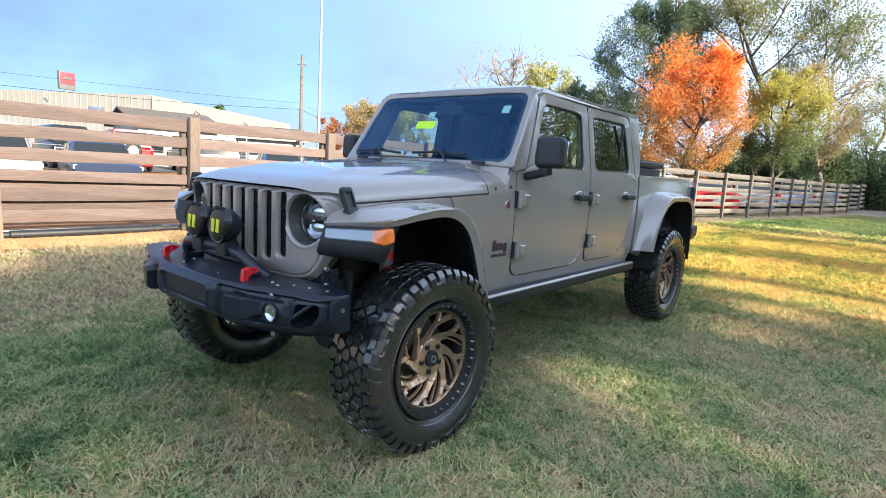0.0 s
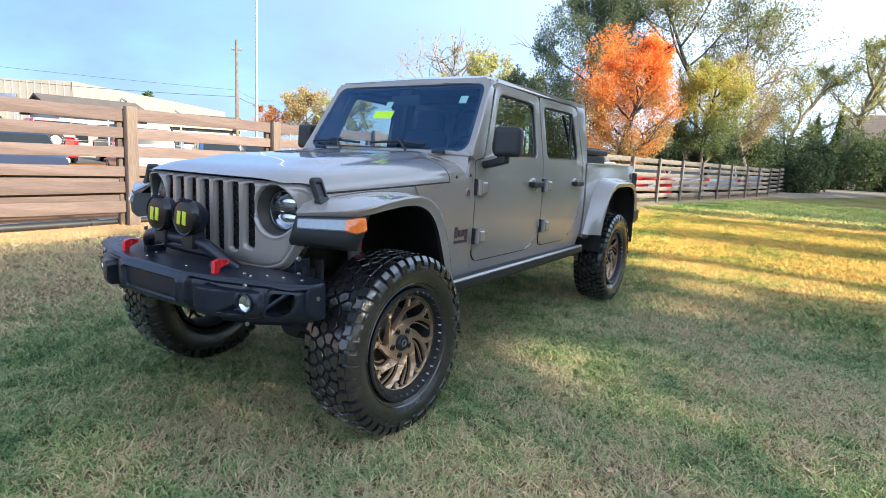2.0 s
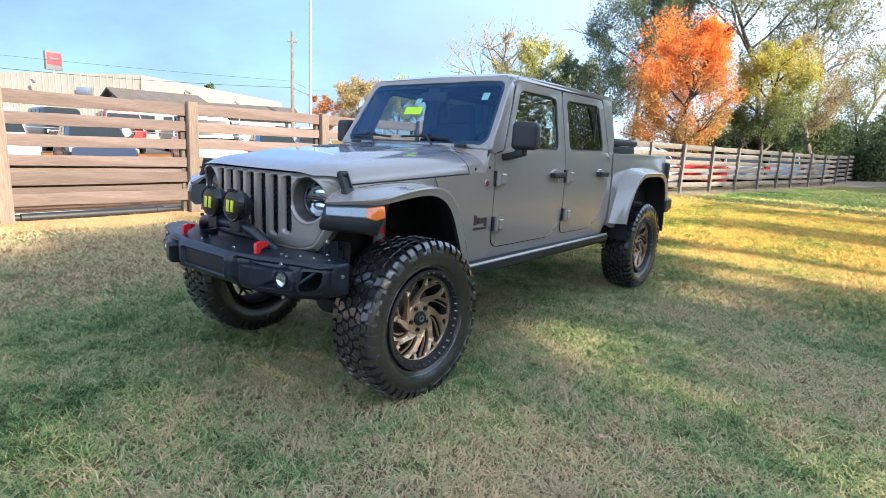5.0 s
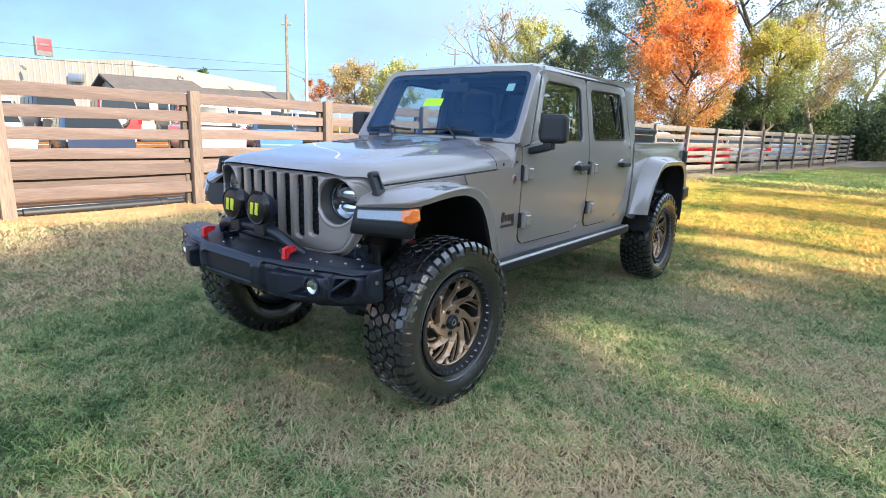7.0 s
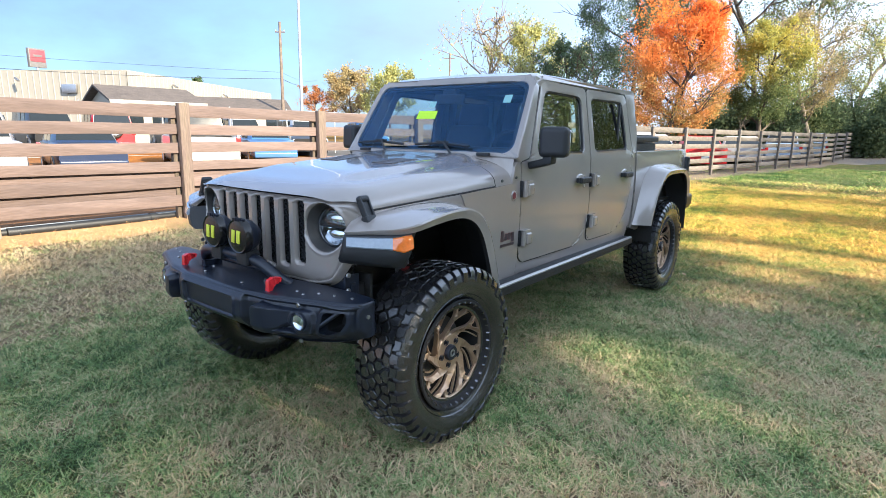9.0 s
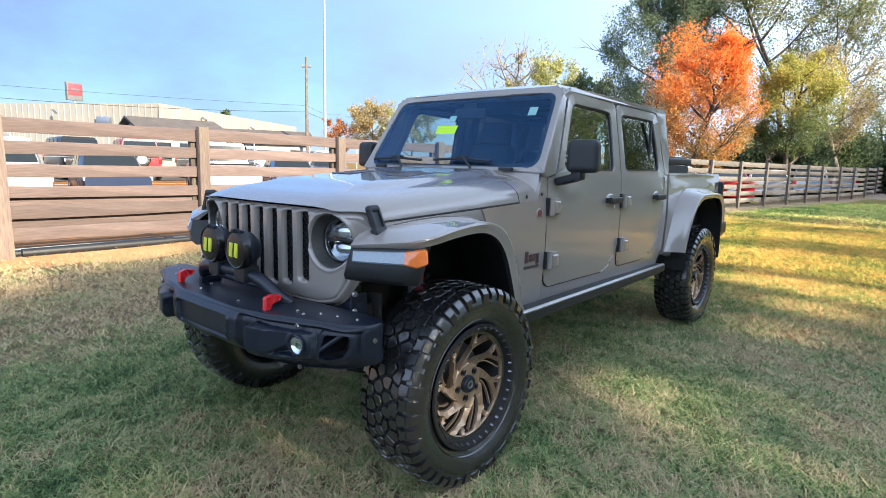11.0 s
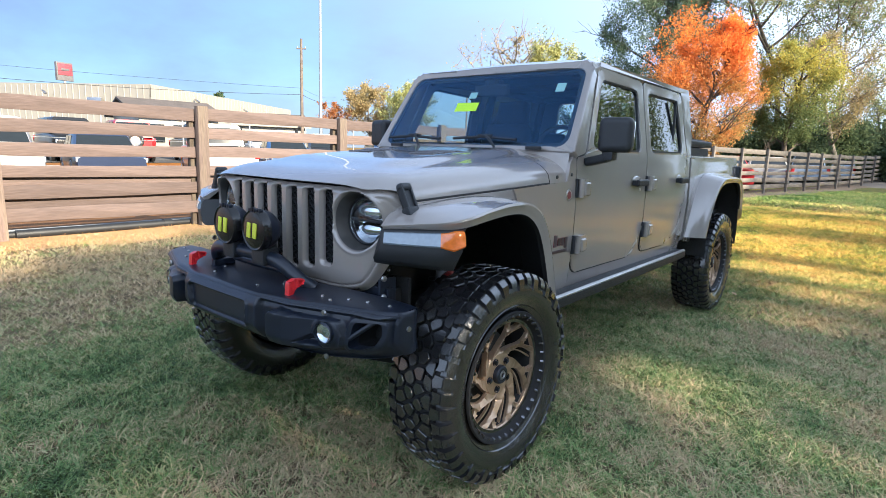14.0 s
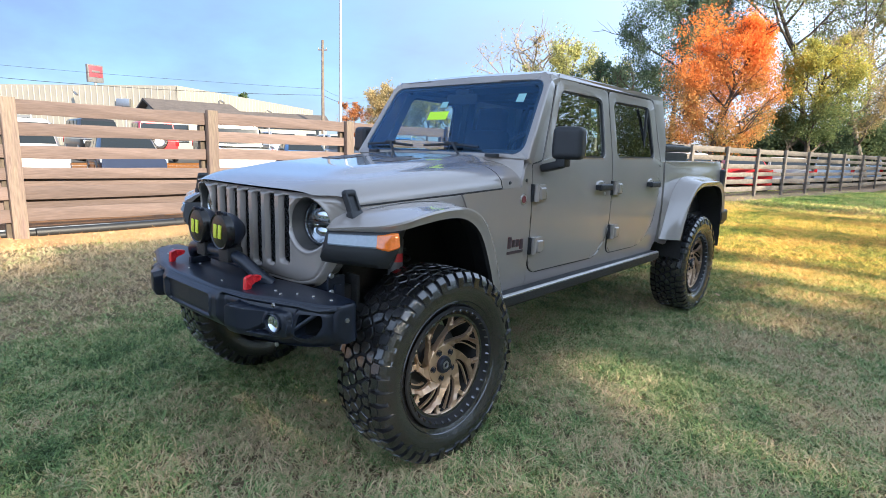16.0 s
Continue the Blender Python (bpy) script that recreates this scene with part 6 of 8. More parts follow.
def cab_seat(x, y, w=0.50, low=0.0):
    b = bmesh.new()
    box(b, (x, y + 0.02, 1.00 - low), (w, 0.50, 0.16), 0.05, 3)
    st2 = part("seat", b, SEAT, truck, "black upholstered seat")
    b = bmesh.new()
    box(b, (x, y + 0.34, 1.27 - low), (w * 0.94, 0.14, 0.58), 0.055, 3, m=pose(0, 0, 0, -14), taper=(0.82, 0.8))
    part("seat_back", b, SEAT, st2)
    b = bmesh.new()
    box(b, (x, y + 0.45, 1.63 - 1.6 * low), (0.27, 0.11, 0.19), 0.04, 3, m=pose(0, 0, 0, -10), taper=(0.9, 0.9))
    part("headrest", b, SEAT, st2)


for x, y in ((0.36, 1.42), (-0.36, 1.42)):
    cab_seat(x, y)
for x in (0.42, -0.42, 0.0):
    cab_seat(x, 2.16, 0.42, 0.13)
bm = bmesh.new()
for s in (1, -1):
    tube(bm, smooth_path([(s * 0.60, 1.85, 0.95), (s * 0.605, 1.86, 1.45), (s * 0.565, 1.87, 1.76), (s * 0.50, 1.87, 1.815)], 14), 0.032, 10)
    tube(bm, [(s * 0.535, 1.12, 1.80), (s * 0.545, 1.86, 1.82), (s * 0.54, 2.60, 1.80)], 0.030, 10)
    tube(bm, smooth_path([(s * 0.60, 2.62, 1.0), (s * 0.60, 2.62, 1.45), (s * 0.54, 2.62, 1.79)], 12), 0.032, 10)
tube(bm, [(-0.52, 1.87, 1.82), (0.52, 1.87, 1.82)], 0.032, 10)
tube(bm, [(-0.54, 2.62, 1.80), (0.54, 2.62, 1.80)], 0.030, 10)
part("roll_bar", bm, SEAT, truck, "padded black roll bar")
bm = bmesh.new()
box(bm, (-0.02, 1.085, 1.715), (0.25, 0.035, 0.070), 0.015, 3)
box(bm, (-0.02, 1.105, 1.755), (0.12, 0.06, 0.06), 0.02)
part("rear_view_mirror", bm, SEAT, truck, "black rear-view mirror and camera pod")
for s in (1, -1):
    bm = bmesh.new()
    box(bm, (s * 0.655, 1.75, 1.02), (0.04, 1.75, 0.66), 0.01)
    part("door_card", bm, SEAT, truck)

# box in the bed
cargo = thing("toolbox", "low black plastic box with a lid, in the truck bed", "toolbox", pose(0.49, 3.09, 0.878))
bm = bmesh.new()
box(bm, (0, 0, 0.275), (0.40, 0.56, 0.55), 0.02, 2)
part("box_body", bm, BLACK, cargo)
bm = bmesh.new()
box(bm, (0, 0, 0.582), (0.43, 0.60, 0.055), 0.018, 3)
for k in (-0.14, 0.0, 0.14):
    box(bm, (k, 0, 0.614), (0.05, 0.54, 0.012), 0.004)
part("box_lid", bm, BLACK, cargo, "ribbed black lid")

# ---- fence: one run of posts and boards along the lot ----
FENCE = [(-6.10, -8.0), (-5.78, -2.7), (-5.74, -0.28), (-5.70, 2.08), (-5.62, 4.56), (-5.42, 7.02), (-5.10, 9.5), (-4.62, 11.95), (-4.02, 14.0), (-3.40, 15.9), (-2.86, 17.5), (-2.48, 19.8), (-2.08, 22.0), (-1.68, 24.3), (-1.33, 26.6), (-1.02, 28.6), (-0.58, 31.3), (-0.22, 34.0), (0.14, 37.0), (0.48, 40.2), (0.90, 43.3), (1.30, 46.1), (1.72, 49.0)]
BOARDS = [(1.725, 0.168), (1.470, 0.15), (1.205, 0.15), (0.945, 0.14), (0.700, 0.15), (0.445, 0.16)]
bm = bmesh.new()
rows = []
lrng = random.Random(4)
for k in range(60):
    y = -9.0 + 0.30 * k
    x0 = -5.95 + 0.30 * ease(4, 9, y)
    rows.append([(x0, y, ground_z(x0, y) + 0.006), (x0 + 0.45, y, ground_z(x0 + 0.45, y) + 0.016), (x0 + 0.95 + lrng.uniform(-0.12, 0.22), y, ground_z(x0 + 1.0, y) + 0.004)])
grid(bm, rows)
tagged(finish("leaf_litter", bm, make_mat("straw_litter", (0.52, 0.30, 0.125), 0.95, var=0.35, scale=3, bump=1.0, bump_scale=45, second=(0.36, 0.25, 0.11)), smooth=180), "strip of straw and dry leaf litter along the fence foot", "litter", kind="stuff")
bm = bmesh.new()
rows = []
for k in range(44):
    f = 7.3 + 14.6 * k / 43
    a, b = Vector(FENCE[int(f)]), Vector(FENCE[min(int(f) + 1, len(FENCE) - 1)])
    p = a.lerp(b, f - int(f))
    rows.append([(p.x + dx, p.y, ground_z(p.x + dx, p.y) + dz) for dx, dz in ((-1.2, 0.02), (-0.3, 0.03), (0.30, 0.03), (0.62 + lrng.uniform(-0.12, 0.16), 0.004))])
grid(bm, rows)
tagged(finish("dirt_strip", bm, make_mat("bare_dirt", (0.215, 0.165, 0.120), 0.95, var=0.3, scale=2, bump=0.8, bump_scale=30, second=(0.15, 0.115, 0.085)), smooth=180), "strip of bare brown dirt and dead stalks under the far fence", "dirt", kind="stuff")
# gravel apron at the lawn's end
bm = bmesh.new()
rows = []
for k in range(19):
    x = -0.2 + 0.6 * k
    near = 36.0 + 1.9 * max(0.0, x - 1.6) + lrng.uniform(-0.3, 0.3)
    rows.append([(x, near + (58.0 - near) * j / 8, ground_z(x, near + (58.0 - near) * j / 8) + (0.01 if j == 0 else 0.06)) for j in range(9)])
grid(bm, rows)
tagged(finish("driveway", bm, make_mat("gravel", (0.235, 0.205, 0.180), 0.95, var=0.25, scale=1.2, bump=0.8, bump_scale=25, second=(0.16, 0.14, 0.12)), smooth=180), "grey-brown gravel drive at the end of the lawn", "driveway", kind="structure")
fence = thing("board_fence", "weathered six-board wooden paddock fence along a car lot", "fence", kind="structure")


def plank_mesh(length, height, seed, mat):
    rng = random.Random(seed)
    t = bmesh.new()
    n = 6
    rows = []
    for i in range(n + 1):
        u = length * (i / n - 0.5)
        dz0, dz1 = rng.uniform(-0.006, 0.006), rng.uniform(-0.006, 0.006)
        b = 0.006 * math.sin(3.1 * i / n + seed)
        rows.append([(-0.019 + b, u, -height / 2 + dz0), (0.015 + b, u, -height / 2 + dz0), (0.019 + b, u, -height / 2 + 0.006 + dz0), (0.019 + b, u, height / 2 - 0.006 + dz1), (0.015 + b, u, height / 2 + dz1), (-0.019 + b, u, height / 2 + dz1)])
    grid(t, rows, closed=True)
    for r in (0, -1):
        t.faces.new([t.verts.new(p) for p in rows[r]])
    bmesh.ops.remove_doubles(t, verts=t.verts, dist=1e-5)
    return t


frng = random.Random(11)
for k, (a, b) in enumerate(zip(FENCE, FENCE[1:])):
    a3, b3 = Vector((*a, 0)), Vector((*b, 0))
    mid = (a3 + b3) / 2
    d = b3 - a3
    yaw = math.degrees(math.atan2(d.y, d.x)) - 90
    gz = 0.0 if k < 8 else ground_z(mid.x, mid.y) - 0.16
    near = k < 6
    for j, (z, h) in enumerate(BOARDS):
        slope = math.degrees(math.atan2(ground_z(*b) - ground_z(*a), d.length))
        ob = part("board", plank_mesh(d.length + 0.01, h, 10 * k + j, None), WOOD if near else SHADED_WOOD, fence)
        ob.matrix_basis = pose(mid.x - 0.03, mid.y, z + gz + frng.uniform(-0.008, 0.008), frng.uniform(-0.25, 0.25) + slope * 0, frng.uniform(-0.6, 0.6), yaw)
    if near:
        for j, (z, h) in enumerate(((0.822, 0.165), (0.572, 0.165))):
            ob = part("back_board", plank_mesh(d.length + 0.01, h, 500 + 10 * k + j, None), WOOD, fence)
            ob.matrix_basis = pose(mid.x - 0.105, mid.y, z + 0.005 + gz + frng.uniform(-0.012, 0.012), 0, frng.uniform(-0.6, 0.6), yaw)
    bm = bmesh.new()
    top = 1.845 + gz + frng.uniform(-0.03, 0.01)
    box(bm, (0, 0, (top - 0.1) / 2), (0.105, 0.15, top + 0.1) if k < 7 else (0.075, 0.105, top + 0.1), 0.008, 2)
    po = part("post", bm, POSTWOOD if near else SHADED_WOOD, fence)
    po.matrix_basis = pose(a[0] + 0.055, a[1], 0, frng.uniform(-0.6, 0.6), frng.uniform(-0.6, 0.6), yaw)
    if near:
        bm = bmesh.new()
        box(bm, (0, 0, 0.80), (0.09, 0.13, 1.85), 0.006)
        pb = part("back_post", bm, BARK, fence, "dark post behind the boards")
        pb.matrix_basis = pose(a[0] - 0.10, a[1] - 0.05, 0, 0, 0, yaw)

# pipes lying along the foot of the fence
for k, (x, y0, y1, z, r, mt) in enumerate(((-5.92, -3.2, 4.2, 0.255, 0.045, BLACK), (-5.85, -0.1, 1.7, 0.245, 0.055, BLACK), (-5.98, -2.6, 3.6, 0.235, 0.05, BLUEGREY))):
    bm = bmesh.new()
    tube(bm, [(0, y0, 0), (0.01, 0.5 * (y0 + y1), 0.0), (0, y1, 0)], r, 12)
    lathe(bm, [(r, 0), (r * 1.2, 0.0), (r * 1.2, 0.1), (r, 0.1)], 12, pose(0, y1 - 0.12, 0, -90, 0, 0))
    pi = finish("pipe", bm, mt)
    pi.matrix_basis = pose(x, 0, ground_z(x, 0.5 * (y0 + y1)) + r)
    tagged(pi, "long black drain pipe lying along the fence foot" if mt is BLACK else "grey drain pipe lying along the fence foot", "pipe", "pipes by the fence")

# ---- lot behind the fence ----
def lot_z(x, y):
    return (0.0 + 0.020 * max(0, -x - 12)) * ease(18, 12, y) + 0.24 * ease(12, 18, y)


bm = bmesh.new()
rows = []
for y in (-70, -30, -10, 0, 6, 10, 12, 14, 16, 18, 20, 30, 40, 60, 90):
    x1 = -26.0 + 22.6 * ease(12, 24, y) + 4.0 * ease(22, 50, y)
    rows.append([(xx, y, 0.02 + lot_z(max(xx, -34), y)) for xx in (x1, min(x1 - 1, -28), -34, -60, -110)])
grid(bm, rows)
tagged(finish("car_lot", bm, ASPHALT), "grey asphalt car lot behind the fence", "pavement", kind="structure")


def car_body(L, W, H, kind):
    """Half-sections along the length: (u, z_sill, z_belt, half-width) and a cabin."""
    t = bmesh.new()
    hood_h = {"sedan": 0.62, "suv": 0.60, "pickup": 0.60, "van": 0.58}[kind] * H if kind != "sedan" else 0.66 * H
    n = 26
    rows = []
    for i in range(n + 1):
        u = i / n
        e = 1 - 0.10 * (abs(2 * u - 1)) ** 6
        w = W / 2 * e
        nose = (abs(2 * u - 1)) ** 10
        zt = hood_h * (1 - 0.10 * nose) - (0.06 * H * ease(0.28, 0.0, u))
        if kind == "pickup":
            zt = hood_h * (1.0 - 0.06 * nose)
        zs = 0.20 + 0.10 * nose
        rows.append([(u * L - L / 2, s * w * k, z) for s, k, z in ((-1, 0.0, zs), (-1, 0.86, zs), (-1, 0.98, zs + 0.12), (-1, 1.0, 0.55 * zt + 0.1), (-1, 0.98, zt - 0.05), (-1, 0.90, zt), (-1, 0.45, zt + 0.02), (1, 0.0, zt + 0.025), (1, 0.45, zt + 0.02), (1, 0.90, zt), (1, 0.98, zt - 0.05), (1, 1.0, 0.55 * zt + 0.1), (1, 0.98, zs + 0.12), (1, 0.86, zs))])
    grid(t, rows, closed=True)
    for r in (0, -1):
        t.faces.new([t.verts.new(p) for p in rows[r]])
    bmesh.ops.remove_doubles(t, verts=t.verts, dist=1e-4)
    return t, hood_h


def cabin(L, W, H, hood_h, kind, shrink=1.0):
    u0, u1, u2, u3 = {"sedan": (0.22, 0.38, 0.70, 0.90), "suv": (0.20, 0.32, 0.93, 0.99), "pickup": (0.24, 0.34, 0.60, 0.635), "van": (0.10, 0.23, 0.985, 0.995)}[kind]
    t = bmesh.new()
    zb = hood_h - 0.01
    rows = []
    for f, k in ((0, 0.90), (0.12, 0.895), (0.80, 0.80), (0.95, 0.76), (1.0, 0.66)):
        z = zb + (H - zb) * f
        ua, ub = u0 + (u1 - u0) * f, u3 + (u2 - u3) * f
        x0, x1 = ua * L - L / 2, ub * L - L / 2
        w = W / 2 * k * shrink
        rows.append([(x0, -w * 0.9, z), (x0 + 0.06 * L, -w, z), (x1 - 0.04 * L, -w, z), (x1, -w * 0.93, z), (x1, w * 0.93, z), (x1 - 0.04 * L, w, z), (x0 + 0.06 * L, w, z), (x0, w * 0.9, z)])
    grid(t, rows, closed=True)
    t.faces.new([t.verts.new(p) for p in rows[-1]])
    bmesh.ops.remove_doubles(t, verts=t.verts, dist=1e-4)
    return t, (u0, u1, u2, u3)


CAR_GLASS = make_mat("car_glass", (0.014, 0.018, 0.022), 0.08, var=0.05, spec=0.35)
CAR_PAINTS = {}


def car_paint(rgb):
    if rgb not in CAR_PAINTS:
        CAR_PAINTS[rgb] = make_mat("car_paint", rgb, 0.3, 0.1, var=0.03, scale=2, coat=0.5)
    return CAR_PAINTS[rgb]


def car(label, rgb, kind, x, y, z, heading, L=4.7, W=1.84, H=1.48, group="cars in the lot", spare=False):
    """heading: degrees; the nose points along local -x."""
    paint = car_paint(rgb)
    e = thing({"sedan": "sedan", "suv": "suv", "pickup": "parked_pickup", "van": "van"}[kind], label, {"sedan": "car", "suv": "car", "pickup": "pickup truck", "van": "van"}[kind], pose(x, y, z, 0, 0, heading), group)
    t, hh = car_body(L, W, H, kind)
    body = part("body", t, paint, e, "", 50)
    t, (u0, u1, u2, u3) = cabin(L, W, H, hh, kind)
    part("cabin", t, paint, e, "", 30)
    zb, zt = hh + 0.03, H - 0.10
    for s in (1, -1):
        spans = {"sedan": ((0.36, 0.53), (0.55, 0.72)), "suv": ((0.33, 0.50), (0.52, 0.70), (0.72, 0.90)), "pickup": ((0.35, 0.47), (0.49, 0.60)), "van": ((0.20, 0.33),)}[kind]
        for a, b in spans:
            t = bmesh.new()
            for q in ((0, 0),):
                p = [(a * L - L / 2, s * W / 2 * 0.905, zb), (b * L - L / 2, s * W / 2 * 0.905, zb), ((b - 0.012) * L - L / 2, s * W / 2 * 0.825, zt), ((a + 0.05 * (a == spans[0][0])) * L - L / 2, s * W / 2 * 0.825, zt)]
                v0 = [t.verts.new(c) for c in p]
                v1 = [t.verts.new((c[0], c[1] - s * 0.02, c[2])) for c in p]
                t.faces.new(v0)
                t.faces.new(v1[::-1])
                for k in range(4):
                    t.faces.new((v0[k], v0[(k + 1) % 4], v1[(k + 1) % 4], v1[k]))
            part("side_window", t, CAR_GLASS, e, "dark glass", 20)
    for nm, ua, ub, off in (("windscreen", u0, u1, -0.012), ("rear_window", u3, u2, 0.012)):
        f0, f1 = 0.14, 0.86
        t = bmesh.new()
        p = []
        for f, k in ((f0, 0.80), (f1, 0.70)):
            zz = hh - 0.01 + (H - hh + 0.01) * f
            xx = (ua + (ub - ua) * f) * L - L / 2 + off
            p.append([(xx, -W / 2 * k, zz), (xx, W / 2 * k, zz)])
        q = [p[0][0], p[0][1], p[1][1], p[1][0]]
        v0 = [t.verts.new(c) for c in q]
        v1 = [t.verts.new((c[0] - off * 1.6, c[1], c[2])) for c in q]
        t.faces.new(v0)
        t.faces.new(v1[::-1])
        for k in range(4):
            t.faces.new((v0[k], v0[(k + 1) % 4], v1[(k + 1) % 4], v1[k]))
        part(nm, t, CAR_GLASS, e, "dark glass", 20)
    for s in (1, -1):
        b = bmesh.new()
        tall = kind in ("suv", "pickup", "van")
        box(b, (L / 2 - 0.02, s * W / 2 * 0.86, hh * 0.82), (0.08, 0.16 if tall else 0.32, 0.34 if tall else 0.14), 0.02)
        part("tail_lamp", b, RED_LENS, e, "red tail lamp")
        b = bmesh.new()
        box(b, (-L / 2 + 0.06, s * W / 2 * 0.78, hh * 0.74), (0.10, 0.30, 0.14), 0.03)
        part("headlamp", b, WHITE_LENS, e, "clear headlamp")
    for xe in (-L / 2, L / 2):
        b = bmesh.new()
        box(b, (xe, 0, 0.36), (0.10, W * 0.90, 0.20), 0.04, 3)
        part("bumper", b, paint if kind in ("sedan", "suv") else STEEL, e)
    b = bmesh.new()
    box(b, (L / 2 + 0.035, 0, hh * 0.60 if kind != "pickup" else 0.38), (0.012, 0.31, 0.15), 0.003)
    part("plate", b, WHITE_LENS, e, "plain pale plate")
    wr = 0.40 if kind == "pickup" else (0.37 if kind in ("suv", "van") else 0.33)
    w1 = None
    for xe in (-L * 0.31, L * 0.30):
        for s in (1, -1):
            m = pose(xe, s * (W / 2 - (0.06 if kind == "van" else 0.10)), wr, 90 * -s, 0, 0)
            if w1 is None:
                b = bmesh.new()
                lathe(b, [(0, -0.10), (wr * 0.9, -0.10), (wr, -0.06), (wr, 0.07), (wr * 0.93, 0.11), (wr * 0.64, 0.115)], 24)
                w1 = part("wheel", b, RUBBER, e, "black tyre")
                w1.matrix_basis = m
                b = bmesh.new()
                lathe(b, [(wr * 0.66, 0.112), (wr * 0.60, 0.09), (wr * 0.22, 0.085), (wr * 0.15, 0.10), (0, 0.10)], 20)
                rim1 = part("rim", b, STEEL, w1, "silver rim")
            else:
                w2 = again(w1, m)
                again(rim1, Matrix.Identity(4), w2)
    if kind == "van":
        for s in (1, -1):
            b = bmesh.new()
            box(b, (L * 0.06, s * (W / 2 + 0.004), 0.86), (L * 0.74, 0.016, 0.035), 0.004)
            part("side_trim", b, ALLOY, e, "thin pale line")
            b = bmesh.new()
            box(b, (L * 0.0, s * (W / 2 + 0.002), 0.40), (L * 0.86, 0.03, 0.22), 0.02)
            part("cladding", b, GREYTRIM, e, "grey lower cladding")
            b = bmesh.new()
            box(b, (-L * 0.22, s * (W / 2 + 0.004), 0.70), (0.50, 0.012, 0.12), 0.004)
            part("door_mark", b, WHITE_LENS, e, "pale plain mark")
    if spare:
        b = bmesh.new()
        lathe(b, [(0, 0), (0.36, 0.0), (0.38, 0.05), (0.38, 0.16), (0.33, 0.20), (0.24, 0.20)], 24, pose(L / 2 + 0.02, 0, hh * 0.86, 0, 90, 0))
        sw = part("spare_wheel", b, RUBBER, e, "black spare wheel on the tailgate")
        b = bmesh.new()
        lathe(b, [(0.24, 0.19), (0.20, 0.16), (0.06, 0.17), (0, 0.17)], 20, pose(L / 2 + 0.02, 0, hh * 0.86, 0, 90, 0))
        part("rim", b, STEEL, sw, "silver rim")
    if kind == "pickup":
        b = bmesh.new()
        box(b, (L * 0.31, 0, hh + 0.02), (L * 0.33, W * 0.80, 0.012), 0.003)
        part("bed_cover", b, BLACK, e, "dark load bed")
    return e


SILVER, WHITE, NAVY, BLACKP, REDP, GREYP, BLUE, GREENP = (0.40, 0.41, 0.43), (0.46, 0.46, 0.47), (0.012, 0.024, 0.065), (0.012, 0.012, 0.014), (0.42, 0.02, 0.025), (0.12, 0.125, 0.13), (0.05, 0.13, 0.32), (0.06, 0.16, 0.08)
car("white pickup parked beyond the fence, tail to it", WHITE, "pickup", -15.6, 1.6, lot_z(-15.6, 1.6), 172, 5.4, 1.95, 1.75)
car("dark navy sedan parked in the lot", NAVY, "sedan", -17.0, 4.65, lot_z(-17.0, 4.65), 168, 4.8, 1.82, 1.42)
car("silver pickup with red tail lamps in the lot", SILVER, "pickup", -17.4, 8.6, lot_z(-17.4, 8.6), -20, 5.6, 2.0, 1.88)
car("dark blue sedan parked in the lot", BLUE, "sedan", -18.6, 12.3, lot_z(-18.6, 12.3), 155, 4.8, 1.84, 1.45)
car("black suv parked in the second row", BLACKP, "suv", -28.5, 7.2, lot_z(-28.5, 7.2), 175, 4.8, 1.95, 1.95)
car("red off-road vehicle with a spare wheel on its tail", REDP, "suv", -28.0, 9.6, lot_z(-28.0, 9.6), -12, 4.4, 1.9, 1.95, spare=True)
car("black pickup parked in the second row", BLACKP, "pickup", -27.5, 13.2, lot_z(-27.5, 13.2), 170, 5.6, 2.0, 2.0)
car("silver suv parked in the second row", SILVER, "suv", -27.4, 16.6, lot_z(-27.4, 16.6), 165, 4.7, 1.9, 1.85)
car("grey suv parked in the second row", GREYP, "suv", -29.0, 4.0, lot_z(-29.0, 4.0), 178, 4.8, 1.95, 1.95)
car("dark green pickup parked in the second row", GREENP, "pickup", -29.5, 0.8, lot_z(-29.5, 0.8), 180, 5.6, 2.0, 2.05)
car("white suv parked in the lot", WHITE, "suv", -26.5, 20.2, lot_z(-26.5, 20.2), 160, 4.7, 1.9, 1.85)
car("black sedan parked in the lot", BLACKP, "sedan", -22.0, 17.0, lot_z(-22.0, 17.0), 150, 4.7, 1.84, 1.5)
car("blue suv parked in the lot", BLUE, "suv", -24.0, 23.5, lot_z(-24.0, 23.5), 150, 4.7, 1.9, 1.8)
for label, rgb, kind, x, y, heading, L, H in (
        ("white sedan parked close behind the far fence", WHITE, "sedan", -5.0, 19.8, 300, 4.7, 1.40),
        ("red sedan parked close behind the far fence", REDP, "sedan", -4.3, 24.6, 296, 4.6, 1.38),
        ("white estate car parked behind the far fence", WHITE, "suv", -7.6, 27.0, 290, 4.6, 1.48),
        ("silver sedan parked close behind the far fence", SILVER, "sedan", -3.4, 29.6, 285, 4.7, 1.42),
        ("pale blue pickup parked close behind the far fence", (0.30, 0.38, 0.52), "pickup", -2.4, 36.4, 280, 5.5, 1.66),
        ("pale blue suv parked close behind the far fence", (0.34, 0.42, 0.55), "suv", -1.6, 42.5, 280, 4.7, 1.58)):
    car(label, rgb, kind, x, y, ground_z(x, y), heading, L, 1.86, H)

